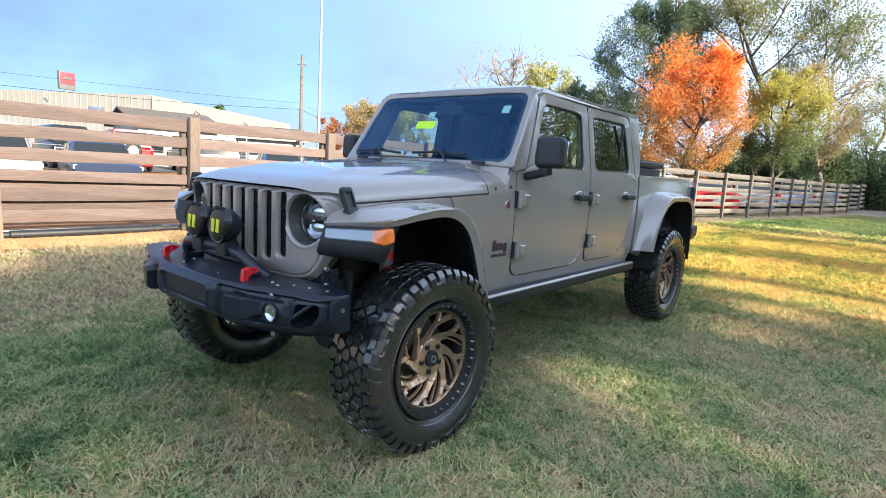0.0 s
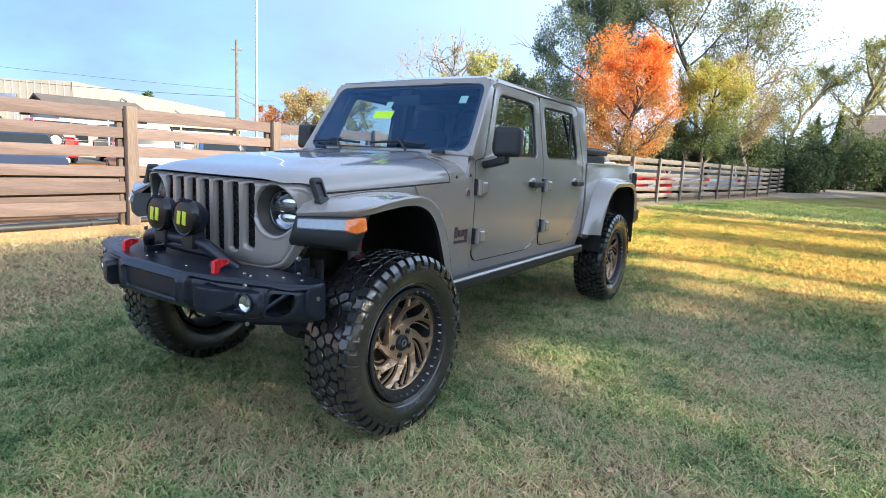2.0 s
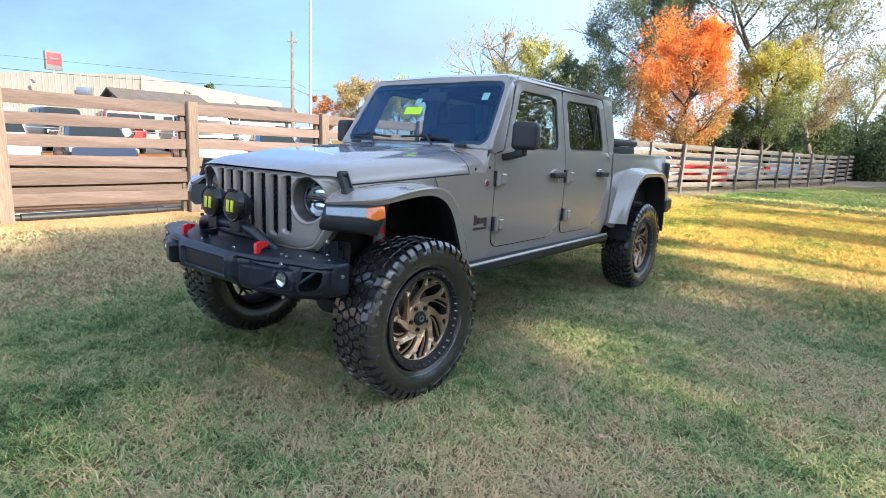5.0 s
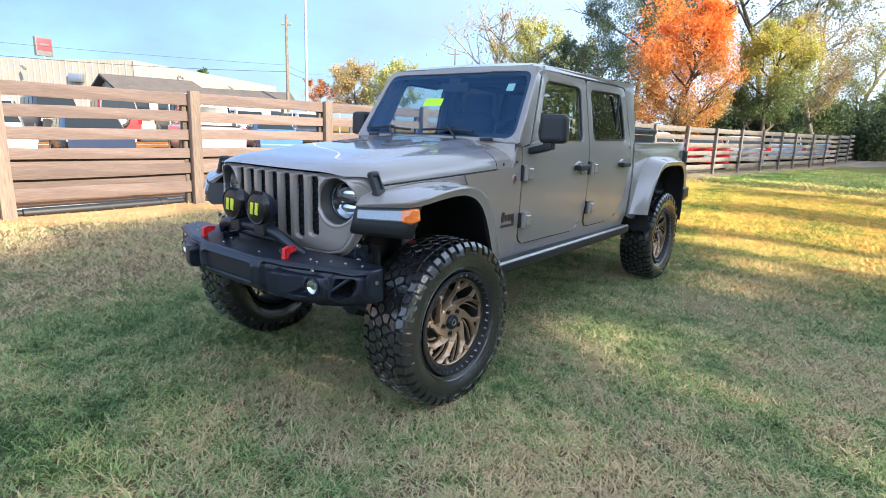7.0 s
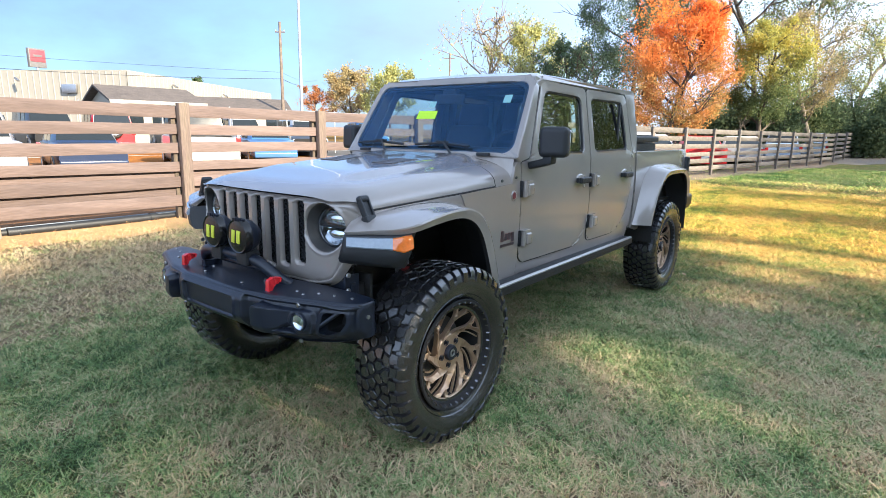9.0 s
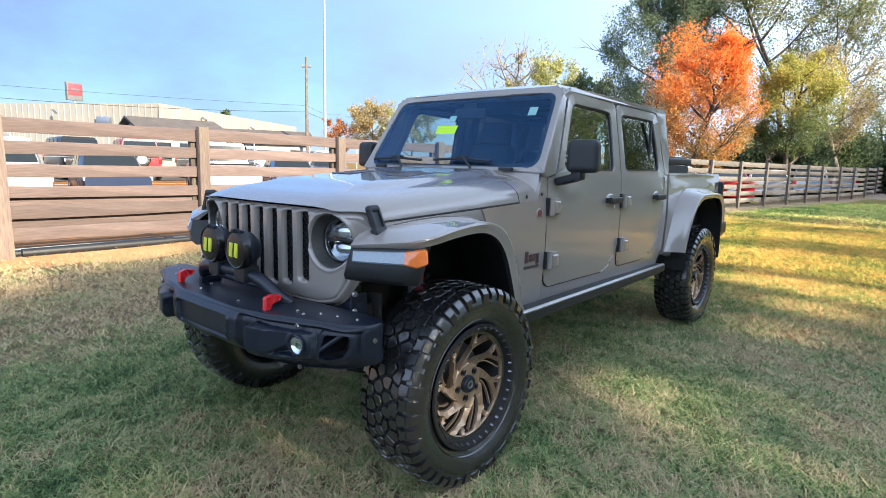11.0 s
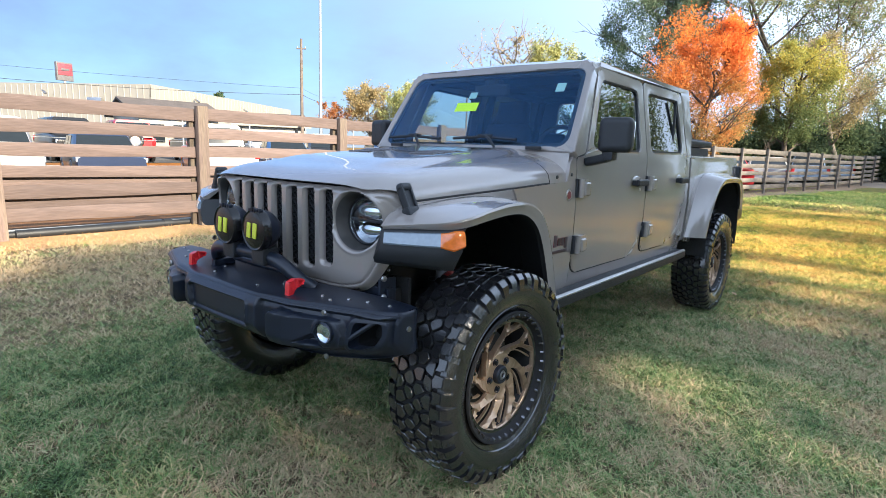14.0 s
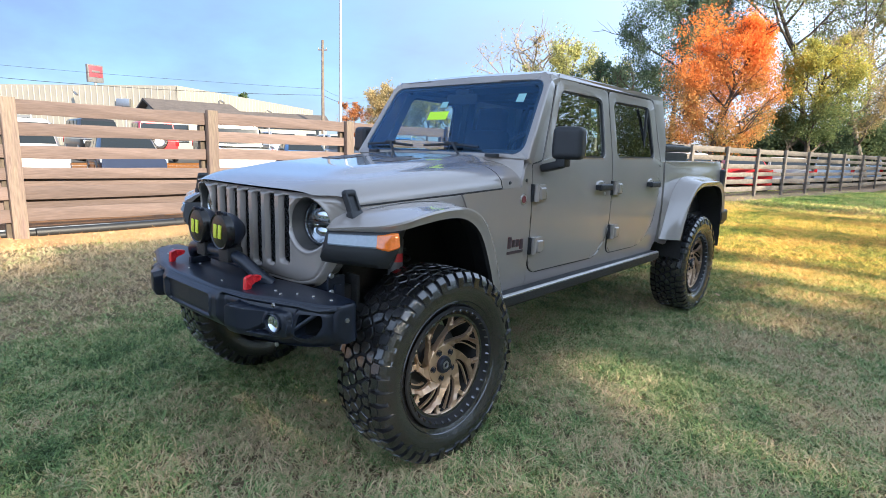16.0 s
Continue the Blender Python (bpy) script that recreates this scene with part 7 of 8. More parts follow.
# wire fence between the two rows of cars
link = thing("lot_fence", "low grey wire fence with thin steel posts in the car lot", "fence")
for k in range(12):
    y = -9.0 + 3.1 * k
    x = -22.6 + 0.10 * k
    bm = bmesh.new()
    tube(bm, [(x, y, lot_z(x, y) - 0.1), (x, y, lot_z(x, y) + 2.25)], 0.032, 8)
    lathe(bm, [(0.036, 0), (0.04, 0.03), (0, 0.06)], 8, pose(x, y, lot_z(x, y) + 2.24))
    part("post", bm, POLESTEEL, link)
    if k:
        for z in (0.12, 1.15, 2.2):
            bm = bmesh.new()
            tube(bm, [(x - 0.10, y - 3.1, lot_z(x, y) + z), (x, y, lot_z(x, y) + z)], 0.016 if z > 2 else 0.008, 6)
            part("rail" if z > 2 else "wire", bm, POLESTEEL, link)

# ---- buildings ----
hall = thing("warehouse", "long low white metal-sided warehouse with a shallow roof", "building")


def ribbed_wall(p0, p1, z0, z1, name, step=0.9):
    """Metal siding with upright ribs, as one sheet with its folds."""
    a, b = Vector((*p0, 0)), Vector((*p1, 0))
    d = b - a
    n = Vector((d.y, -d.x, 0)).normalized()
    t = bmesh.new()
    k = int(d.length / step)
    row0, row1 = [], []
    for i in range(k):
        for f, o in ((0.0, 0), (0.80, 0), (0.84, 0.05), (0.96, 0.05)):
            p = a + d * ((i + f) / k) + n * o
            row0.append((p.x, p.y, z0))
            row1.append((p.x, p.y, z1 if not callable(z1) else z1((i + f) / k)))
    grid(t, [row0, row1])
    back0, back1 = [(p[0] - n.x * 0.2, p[1] - n.y * 0.2, p[2]) for p in (row0[0], row0[-1])], [(p[0] - n.x * 0.2, p[1] - n.y * 0.2, p[2]) for p in (row1[0], row1[-1])]
    grid(t, [back0, back1])
    return part(name, t, SIDING, hall)


C0, C1, C2, C3 = (-123.0, -0.9), (-69.7, 28.6), (-90.9, 63.4), (-144.2, 33.9)
ribbed_wall(C0, C1, 0.2, 7.95, "wall")
ribbed_wall(C1, C2, 0.2, 7.95, "wall")
bm = bmesh.new()
lo = [bm.verts.new((x, y, 7.95)) for x, y in (C0, C1, C2, C3)]
hi = [bm.verts.new(v.co + Vector((0, 0, 0.14))) for v in lo]
bm.faces.new(hi)
bm.faces.new(lo[::-1])
for i in range(4):
    bm.faces.new((lo[i], lo[(i + 1) % 4], hi[(i + 1) % 4], hi[i]))
part("roof", bm, SIDING, hall)
bm = bmesh.new()
box(bm, (-76.2, 24.6, 5.9), (2.0, 0.3, 1.0), 0.05, m=pose(0, 0, 0, 0, 0, 29))
part("wall_vent", bm, STEEL, hall, "grey louvred vent")
for x0, y0, z0 in ((-82.0, 20.8, 6.9), (-80.6, 47.4, 6.5), (-74.0, 36.2, 6.9)):
    bm = bmesh.new()
    box(bm, (x0 + 0.6, y0, z0), (1.2, 0.25, 0.2), 0.03, m=pose(0, 0, 0, 0, 20, 0))
    part("wall_lamp", bm, STEEL, hall, "grey wall lamp")


def gable_house(label, x, y, z, heading, L, W, eave, ridge, wall_mat, roof_mat):
    e = thing("house", label, "building", pose(x, y, z, 0, 0, heading))
    b = bmesh.new()
    box(b, (0, 0, eave / 2), (L, W, eave), 0.02)
    for s in (1, -1):
        v = [b.verts.new(p) for p in ((s * L / 2, -W / 2, eave), (s * L / 2, W / 2, eave), (s * L / 2, 0, ridge))]
        b.faces.new(v)
    part("wall", b, wall_mat, e)
    b = bmesh.new()
    for s in (1, -1):
        ov = 0.5
        p = [(-L / 2 - ov, s * (W / 2 + ov), eave - 0.12), (L / 2 + ov, s * (W / 2 + ov), eave - 0.12), (L / 2 + ov, 0, ridge + 0.12), (-L / 2 - ov, 0, ridge + 0.12)]
        lo = [b.verts.new(q) for q in p]
        hi = [b.verts.new((q[0], q[1], q[2] + 0.15)) for q in p]
        b.faces.new(hi)
        b.faces.new(lo[::-1])
        for i in range(4):
            b.faces.new((lo[i], lo[(i + 1) % 4], hi[(i + 1) % 4], hi[i]))
    part("roof", b, roof_mat, e)
    for s in (1, -1):
        b = bmesh.new()
        box(b, (0, s * (W / 2 + 0.52), eave - 0.06), (L + 1.0, 0.05, 0.22), 0.01)
        part("fascia", b, SIDING, e, "white fascia board")
    for k in range(3):
        b = bmesh.new()
        box(b, (-L * 0.3 + L * 0.3 * k, -W / 2 - 0.03, eave * 0.55), (1.0, 0.08, 1.2), 0.02)
        part("window", b, CAR_GLASS, e, "dark window")
    return e


gable_house("low building with a grey shingled gable roof and white fascia", -40.5, 17.1, 0.3, 82, 5.2, 7.0, 2.85, 3.75, SIDING, ROOFGREY)
gable_house("second low building with a grey shingled roof", -52.0, 32.5, 0.3, 62, 8.0, 8.0, 3.0, 4.1, SIDING, ROOFGREY)
gable_house("house with grey siding and a dark roof behind the hedge", 10.6, 76.0, 0.4, 10, 12.0, 8.0, 5.2, 7.8, BLUEGREY, ROOFGREY)

# sign, poles and wires
sg = thing("pole_sign", "red and grey box sign on a tall pole", "sign", pose(-83.6, 23.8, 0.2, 0, 0, 102))
bm = bmesh.new()
box(bm, (0, 0, 9.60), (2.0, 0.5, 2.3), 0.06)
part("sign_box", bm, make_mat("sign_grey", (0.11, 0.105, 0.105), 0.5), sg, "grey sign box")
bm = bmesh.new()
box(bm, (0, -0.27, 9.85), (1.75, 0.05, 1.45), 0.02)
box(bm, (0, 0.27, 9.85), (1.75, 0.05, 1.45), 0.02)
part("sign_face", bm, make_mat("sign_red", (0.20, 0.040, 0.050), 0.45), sg, "plain red sign face")
bm = bmesh.new()
box(bm, (0, -0.305, 9.85), (1.0, 0.02, 0.26), 0.005)
box(bm, (0, 0.305, 9.85), (1.0, 0.02, 0.26), 0.005)
part("sign_bar", bm, make_mat("sign_dark", (0.10, 0.09, 0.09), 0.5), sg, "plain dark bar")
bm = bmesh.new()
tube(bm, [(0, 0, 0), (0, 0, 8.4)], 0.16, 12)
part("sign_pole", bm, POLESTEEL, sg)

up = thing("utility_pole", "brown wooden utility pole with a short crossarm", "utility pole", pose(-45.9, 33.2, 0.2))
bm = bmesh.new()
tube(bm, [(0, 0, 0), (0, 0, 6), (0.0, 0, 11.6)], 0.16, 12, radii=[0.18, 0.155, 0.12])
part("pole", bm, POLEWOOD, up)
bm = bmesh.new()
box(bm, (0, 0, 10.65), (0.95, 0.10, 0.11), 0.01, m=pose(0, 0, 0, 0, 0, 40))
part("crossarm", bm, POLEWOOD, up)
for k in (-0.4, 0.0, 0.4):
    bm = bmesh.new()
    lathe(bm, [(0, 0.20), (0.05, 0.18), (0.03, 0.10), (0.06, 0.06), (0.03, 0)], 10, pose(k * 0.766, k * 0.643, 10.70))
    part("insulator", bm, BLUEGREY, up)
lp = thing("light_pole", "tall thin galvanised light pole", "light pole", pose(-33.0, 25.5, 0.25))
bm = bmesh.new()
tube(bm, [(0, 0, 0), (0, 0, 9), (0, 0, 17)], 0.1, 12, radii=[0.13, 0.105, 0.075])
part("pole", bm, POLESTEEL, lp)
bm = bmesh.new()
box(bm, (0, 0, 0.2), (0.45, 0.45, 0.4), 0.03)
part("footing", bm, SIDING, lp, "concrete footing")
far_pole = thing("utility_pole", "distant utility pole with a crossarm", "utility pole", pose(-70.7, 92.9, 0.2))
bm = bmesh.new()
tube(bm, [(0, 0, 0), (0, 0, 17.3)], 0.17, 10)
box(bm, (0, 0, 16.2), (2.2, 0.14, 0.14), 0.02, m=pose(0, 0, 0, 0, 0, 35))
part("pole", bm, POLEWOOD, far_pole)


def wire(a, b, sag, r=0.022):
    a, b = Vector(a), Vector(b)
    t = bmesh.new()
    tube(t, [a.lerp(b, f / 16) - Vector((0, 0, sag * 4 * (f / 16) * (1 - f / 16))) for f in range(17)], r, 5)
    tagged(finish("power_line", t, BLACK), "thin black overhead power line", "cable", "overhead lines")


wire((-45.9, 33.2, 6.43), (-74.0, -8.5, 8.0), 0.9)
wire((-45.9, 33.2, 7.06), (-74.0, -8.5, 8.6), 0.4, 0.014)
wire((-45.9, 33.2, 6.43), (-73.0, 60.0, 8.8), 0.5)
wire((-45.9, 33.2, 7.06), (-73.0, 60.0, 9.6), 0.5, 0.014)


# ---- trees ----
def tree(label, x, y, z, height, spread, mat_leaf, bark, seed, leaves=6000, leaf=0.16, trunk_r=None, low=0.28, bare=0.0, limbs=9, shape=1.0, name="tree", group="", dome=None, thin=-0.25):
    """A tapered trunk with forking limbs and a crown of leaf tufts along the twigs; bare: share of the twigs with no leaves."""
    rng = random.Random(seed)
    nr = np.random.default_rng(seed)
    e = thing(name, label, "tree", pose(x, y, z, 0, 0, rng.uniform(0, 360)), group)
    t = bmesh.new()
    tr = trunk_r or height * 0.022
    tips = []

    def limb(p, d, length, r, depth):
        n = 4 if depth else 6
        pts, radii = [p], [r]
        q, dd = p, d
        for i in range(n):
            dd = (dd + Vector((rng.uniform(-1, 1), rng.uniform(-1, 1), rng.uniform(-0.4, 0.8))) * 0.20).normalized()
            q = q + dd * (length / n)
            pts.append(q)
            radii.append(max(0.006, r * (1 - 0.72 * (i + 1) / n)))
        tube(t, pts, r, 7 if depth < 2 else 4, cap=False, radii=radii)
        if depth >= 3:
            tips.append((pts[-1], dd, length))
            return
        kids = {0: limbs, 1: 5, 2: 4}[depth]
        for k in range(kids):
            f = (low + (1 - low) * (k + 0.5) / kids) if depth == 0 else 0.30 + 0.70 * (k + 0.5) / kids
            i = min(int(f * n), n - 1)
            bp = pts[i].lerp(pts[i + 1], f * n - i)
            a = rng.uniform(0, 2 * math.pi) if depth == 0 else None
            if depth == 0:
                a = 2.4 * k + rng.uniform(-0.4, 0.4)
                lift = 0.35 + 0.75 * f
                nd = Vector((math.cos(a), math.sin(a), lift)).normalized()
                taper = (math.sin(math.pi * (0.12 + 0.80 * f) ** shape)) ** 0.7
                ln = spread * max(0.30, taper) * rng.uniform(0.8, 1.1)
            else:
                nd = (dd * 0.75 + Vector((rng.uniform(-1, 1), rng.uniform(-1, 1), rng.uniform(-0.35, 0.75)))).normalized()
                ln = length * rng.uniform(0.42, 0.62)
            limb(bp, nd, ln, max(0.008, r * (0.42 if depth == 0 else 0.5)), depth + 1)
            if depth == 2:
                tips.append((bp, nd, ln))

    limb(Vector((0, 0, -0.2)), Vector((rng.uniform(-0.05, 0.05), rng.uniform(-0.05, 0.05), 1)), height * 0.93, tr, 0)
    part("trunk", t, bark, e, "forked trunk and limbs", 60)
    if mat_leaf is None:
        return e
    keep = [q for q in tips if rng.random() >= bare]
    per = max(4, leaves // max(1, len(keep)))
    P = np.array([tuple(q[0]) for q in keep])
    D = np.array([tuple(q[1]) for q in keep])
    Ls = np.array([q[2] for q in keep])
    m = len(keep)
    c = np.repeat(P, per, 0) + np.repeat(D * Ls[:, None], per, 0) * nr.uniform(-0.9, 0.25, (m * per, 1)) + nr.normal(0, 1, (m * per, 3)) * np.repeat(Ls, per)[:, None] * np.array([0.30, 0.30, 0.24])
    if dome:
        # gather the tufts into a rounded, lumpy crown
        z0, rx, rz = dome
        k = len(c) // 3
        g = nr.normal(0, 1, (k, 3))
        g /= np.linalg.norm(g, axis=1, keepdims=True)
        g *= nr.uniform(0.35, 1.0, (k, 1)) ** 0.6 * np.array([rx, rx, rz])
        c = np.concatenate([c, g + np.array([0, 0, z0])])
        q = (c - np.array([0, 0, z0])) / np.array([rx, rx, rz])
        r = (np.abs(q[:, 0]) ** 2.5 + np.abs(q[:, 1]) ** 2.5 + np.abs(q[:, 2]) ** 2.5) ** 0.4
        lump = np.array([noise.noise((x * 1.9, y * 1.9, z * 2.6 + seed)) + 0.5 * noise.noise((x * 5, y * 5, z * 6 + seed)) for x, y, z in q])
        held = (lump > thin) | (r < 0.3)
        c, r, lump = c[held], r[held], lump[held]
        lim = 0.90 + 0.34 * lump
        pull = np.where(r > lim, lim / r * nr.uniform(0.70, 1.0, len(r)), 1.0)[:, None]
        c = np.array([0, 0, z0]) + (c - np.array([0, 0, z0])) * pull
        c += nr.normal(0, 0.08, c.shape)
    k = len(c)
    u = nr.normal(0, 1, (k, 3))
    u /= np.linalg.norm(u, axis=1, keepdims=True)
    w = np.cross(u, nr.normal(0, 1, (k, 3)))
    w /= np.linalg.norm(w, axis=1, keepdims=True)
    s = leaf * nr.uniform(0.55, 1.25, (k, 1))
    nn = np.cross(u, w)
    v = np.empty((k, 4, 3), np.float32)
    v[:, 0], v[:, 1], v[:, 2], v[:, 3] = c - u * s * 0.6, c + w * s * 0.38 + nn * s * 0.12, c + u * s * 0.6, c - w * s * 0.38 + nn * s * 0.12
    cr = raw_mesh("crown", v.reshape(-1, 3), np.arange(4 * k), 4, mat_leaf, parent=e)
    cr["label"] = "leaf crown"
    return e


def shrub(label, x, y, z, w, d, h, mat_leaf, seed, leaves=7000, leaf=0.13, group="", lumps=8, loose=False, cone=False):
    """A bushy mass: stems and leaves scattered in several uneven lumps."""
    rng = random.Random(seed)
    nr = np.random.default_rng(seed)
    e = thing("bush", label, "bush", pose(x, y, z), group)
    t = bmesh.new()
    cs = []
    for k in range(lumps):
        cx, cy, ch = rng.uniform(-w / 2, w / 2), rng.uniform(-d / 2, d / 2), h * rng.uniform(0.55, 1.0)
        cs.append((cx, cy, ch))
        for j in range(4):
            tube(t, [(cx, cy, -0.1), (cx + rng.uniform(-.3, .3), cy + rng.uniform(-.3, .3), ch * 0.5), (cx + rng.uniform(-.9, .9), cy + rng.uniform(-.9, .9), ch * 0.92)], 0.02, 5, cap=False, radii=[0.04, 0.025, 0.008])
    part("stem", t, BARK, e)
    per = leaves // lumps
    allc = []
    for cx, cy, ch in cs:
        g = nr.normal(0, 1, (per, 3))
        g /= np.linalg.norm(g, axis=1, keepdims=True)
        g *= nr.uniform(0.25, 1.0, (per, 1)) ** 0.45
        sz = np.array([w / lumps ** 0.5 * 0.62, max(0.5, d * 0.45), ch * 0.52])
        allc.append(g * sz + np.array([cx, cy, ch * 0.52]) + nr.normal(0, 0.10, (per, 3)))
    c = np.concatenate(allc)
    c[:, 2] = np.abs(c[:, 2])
    if cone:
        taper = 0.12 + 1.5 * np.clip(1 - c[:, 2] / (h * 1.03), 0, 1)
        c[:, :2] *= taper[:, None]
    if loose:
        c = nr.uniform((-w / 2, -d / 2, 0.9), (w / 2, d / 2, h), c.shape) + nr.normal(0, 0.12, c.shape)
    k = len(c)
    u = nr.normal(0, 1, (k, 3))
    u /= np.linalg.norm(u, axis=1, keepdims=True)
    q = np.cross(u, nr.normal(0, 1, (k, 3)))
    q /= np.linalg.norm(q, axis=1, keepdims=True)
    s = leaf * nr.uniform(0.55, 1.3, (k, 1))
    v = np.empty((k, 4, 3), np.float32)
    v[:, 0], v[:, 1], v[:, 2], v[:, 3] = c - u * s * 0.6, c + q * s * 0.38, c + u * s * 0.6, c - q * s * 0.38
    raw_mesh("leaves", v.reshape(-1, 3), np.arange(4 * k), 4, mat_leaf, parent=e)
    return e


def hedge_tree(label, x, y, h, w, seed, leaves, full=False):
    """An unseen narrow tree: a trunk, rising limbs, and leaves that grow sparse below half its height."""
    rng = random.Random(seed)
    nr = np.random.default_rng(seed)
    e = thing("hedge_tree", label, "tree", pose(x, y, 0), "hedge trees across the lawn")
    t = bmesh.new()
    tube(t, [(0, 0, -0.1), (0.1, 0, h * 0.4), (0, 0.1, h * 0.9)], 0.1, 8, radii=[0.14, 0.10, 0.03])
    for k in range(12):
        z = h * (0.3 + 0.05 * k)
        a = 2.4 * k
        tube(t, [(0.05, 0, z), (0.8 * math.cos(a), w * 0.4 * math.sin(a), z + 0.9)], 0.03, 5, radii=[0.04, 0.012])
    part("trunk", t, BARK, e)
    low_share = 2400 / (leaves + 2400)
    leaves += 2400
    u = nr.uniform(0, 1, leaves)
    z = np.where(nr.uniform(0, 1, leaves) < low_share, nr.uniform(0.03, 0.44, leaves), np.where(u < (0.42 if y < 10 else 0.6), nr.uniform(0.45, 0.74, leaves), nr.uniform(0.74, 1.0, leaves))) * h
    if full:
        z = nr.uniform(0.04, 1.0, leaves) * h
    c = np.column_stack([nr.normal(0, 0.55, leaves), nr.uniform(-w / 2, w / 2, leaves), z]) + nr.normal(0, 0.12, (leaves, 3))
    holes = nr.uniform((-0.5, -w / 2, 0.45 * h), (0.5, w / 2, h), (6, 3))
    for q in holes:
        c = c[np.hypot(c[:, 1] - q[1], c[:, 2] - q[2]) > rng.uniform(0.08, 0.24)]
    # gaps cut along the sun's path, so set spots of sun reach the lawn
    for gy, gz, ry, rz in ((-0.02, 7.09, 0.32, 0.15), (2.2, 6.95, 0.36, 0.18), (3.4, 6.9, 0.40, 0.22), (-1.82, 7.66, 0.16, 0.10), (-0.62, 6.23, 0.26, 0.14), (4.6, 6.8, 0.55, 0.9)):
        across = c[:, 0] + x - 15.6
        c = c[np.hypot((c[:, 1] + y + 0.105 * across - gy) / ry, (c[:, 2] - 0.49 * across - gz) / rz) > 1]
    k = len(c)
    u = nr.normal(0, 1, (k, 3))
    u /= np.linalg.norm(u, axis=1, keepdims=True)
    q = np.cross(u, nr.normal(0, 1, (k, 3)))
    q /= np.linalg.norm(q, axis=1, keepdims=True)
    s = 0.20 * nr.uniform(0.55, 1.3, (k, 1))
    v = np.empty((k, 4, 3), np.float32)
    v[:, 0], v[:, 1], v[:, 2], v[:, 3] = c - u * s * 0.6, c + q * s * 0.38, c + u * s * 0.6, c - q * s * 0.38
    raw_mesh("crown", v.reshape(-1, 3), np.arange(4 * k), 4, HEDGE, parent=e)


ORANGE = leaf_mat("maple_leaf", ((0.72, 0.19, 0.038), (0.88, 0.28, 0.055), (0.88, 0.39, 0.10)), 7.2, 3.8, ((0.28, 0.29, 0.10), (0.50, 0.28, 0.10), (0.66, 0.25, 0.07)))
GREEN = leaf_mat("oak_leaf", ((0.065, 0.105, 0.068), (0.125, 0.170, 0.100), (0.22, 0.255, 0.145)))
YELLOWG = leaf_mat("yellowing_leaf", ((0.24, 0.28, 0.10), (0.42, 0.40, 0.10), (0.70, 0.52, 0.08)), 6.0, 3.5, ((0.09, 0.125, 0.06), (0.15, 0.19, 0.08), (0.28, 0.29, 0.11)))
OCHRE = leaf_mat("ochre_leaf", ((0.30, 0.25, 0.14), (0.40, 0.33, 0.16), (0.44, 0.30, 0.16)))
DEEP = leaf_mat("deep_hedge_leaf", ((0.055, 0.082, 0.052), (0.095, 0.128, 0.072), (0.16, 0.19, 0.095)))
DARKG = leaf_mat("evergreen_leaf", ((0.05, 0.085, 0.045), (0.08, 0.12, 0.055), (0.12, 0.15, 0.07)))
HEDGE = leaf_mat("hedge_leaf", ((0.11, 0.155, 0.075), (0.17, 0.215, 0.10), (0.28, 0.30, 0.13)))
MIXED = leaf_mat("turning_leaf", ((0.09, 0.13, 0.07), (0.19, 0.215, 0.10), (0.36, 0.29, 0.12)))
OLIVE = leaf_mat("olive_leaf", ((0.28, 0.31, 0.13), (0.40, 0.41, 0.16), (0.55, 0.49, 0.19)))

tree("orange maple, bright at the crown and browner below", -7.4, 30.8, 0.2, 8.5, 2.9, ORANGE, BARK, 21, leaves=70000, leaf=0.095, low=0.10, limbs=20, shape=0.7, dome=(5.0, 3.1, 4.5), thin=-0.03)
tree("tall green oak behind the maple", -13.2, 40.5, 0.2, 15.6, 4.5, GREEN, BARK, 22, leaves=72000, leaf=0.125, low=0.30, limbs=14, trunk_r=0.20, dome=(9.0, 4.1, 5.4), thin=-0.06)
tree("tall green tree behind the maple", -5.4, 46.0, 0.2, 18.0, 6.4, MIXED, BARK, 23, leaves=64000, leaf=0.14, low=0.40, limbs=12, trunk_r=0.24, dome=(13.2, 7.0, 4.6), thin=0.05)
tree("yellowing tree with green lower leaves", -3.1, 34.5, 0.2, 7.4, 2.3, YELLOWG, BARK, 24, leaves=42000, leaf=0.095, low=0.15, limbs=12, dome=(4.9, 2.4, 3.0), thin=-0.08)
tree("tall tree with ochre leaves and bare twigs", -2.0, 48.0, 0.2, 12.0, 4.6, MIXED, PALEBARK, 25, leaves=8000, leaf=0.12, bare=0.30, limbs=11, trunk_r=0.16)
tree("thin ochre tree with bare twigs", -1.0, 39.0, 0.2, 8.6, 2.6, OCHRE, PALEBARK, 26, leaves=10000, leaf=0.10, bare=0.30, limbs=10)
tree("slender half-bare yellow-green tree", 0.2, 54.5, 0.3, 11.0, 3.6, OLIVE, PALEBARK, 27, leaves=12000, leaf=0.12, bare=0.35, limbs=8)
tree("slender half-bare yellow-green tree", 4.6, 60.5, 0.3, 14.0, 4.2, OLIVE, PALEBARK, 28, leaves=7000, leaf=0.15, bare=0.35, limbs=8, low=0.42)
tree("pale bare-limbed tree by the hedge", 6.4, 57.0, 0.4, 13.0, 5.0, OLIVE, PALEBARK, 29, leaves=2500, leaf=0.18, bare=0.7, limbs=9)
tree("green tree at the far end of the lawn", 14.0, 66.0, 0.4, 12.0, 4.5, OLIVE, BARK, 30, leaves=6000, leaf=0.22, limbs=11)
tree("bare grey tree beyond the lot", -31.0, 48.5, 0.2, 12.5, 5.5, OCHRE, PALEBARK, 31, leaves=1200, leaf=0.2, bare=0.8, limbs=11)
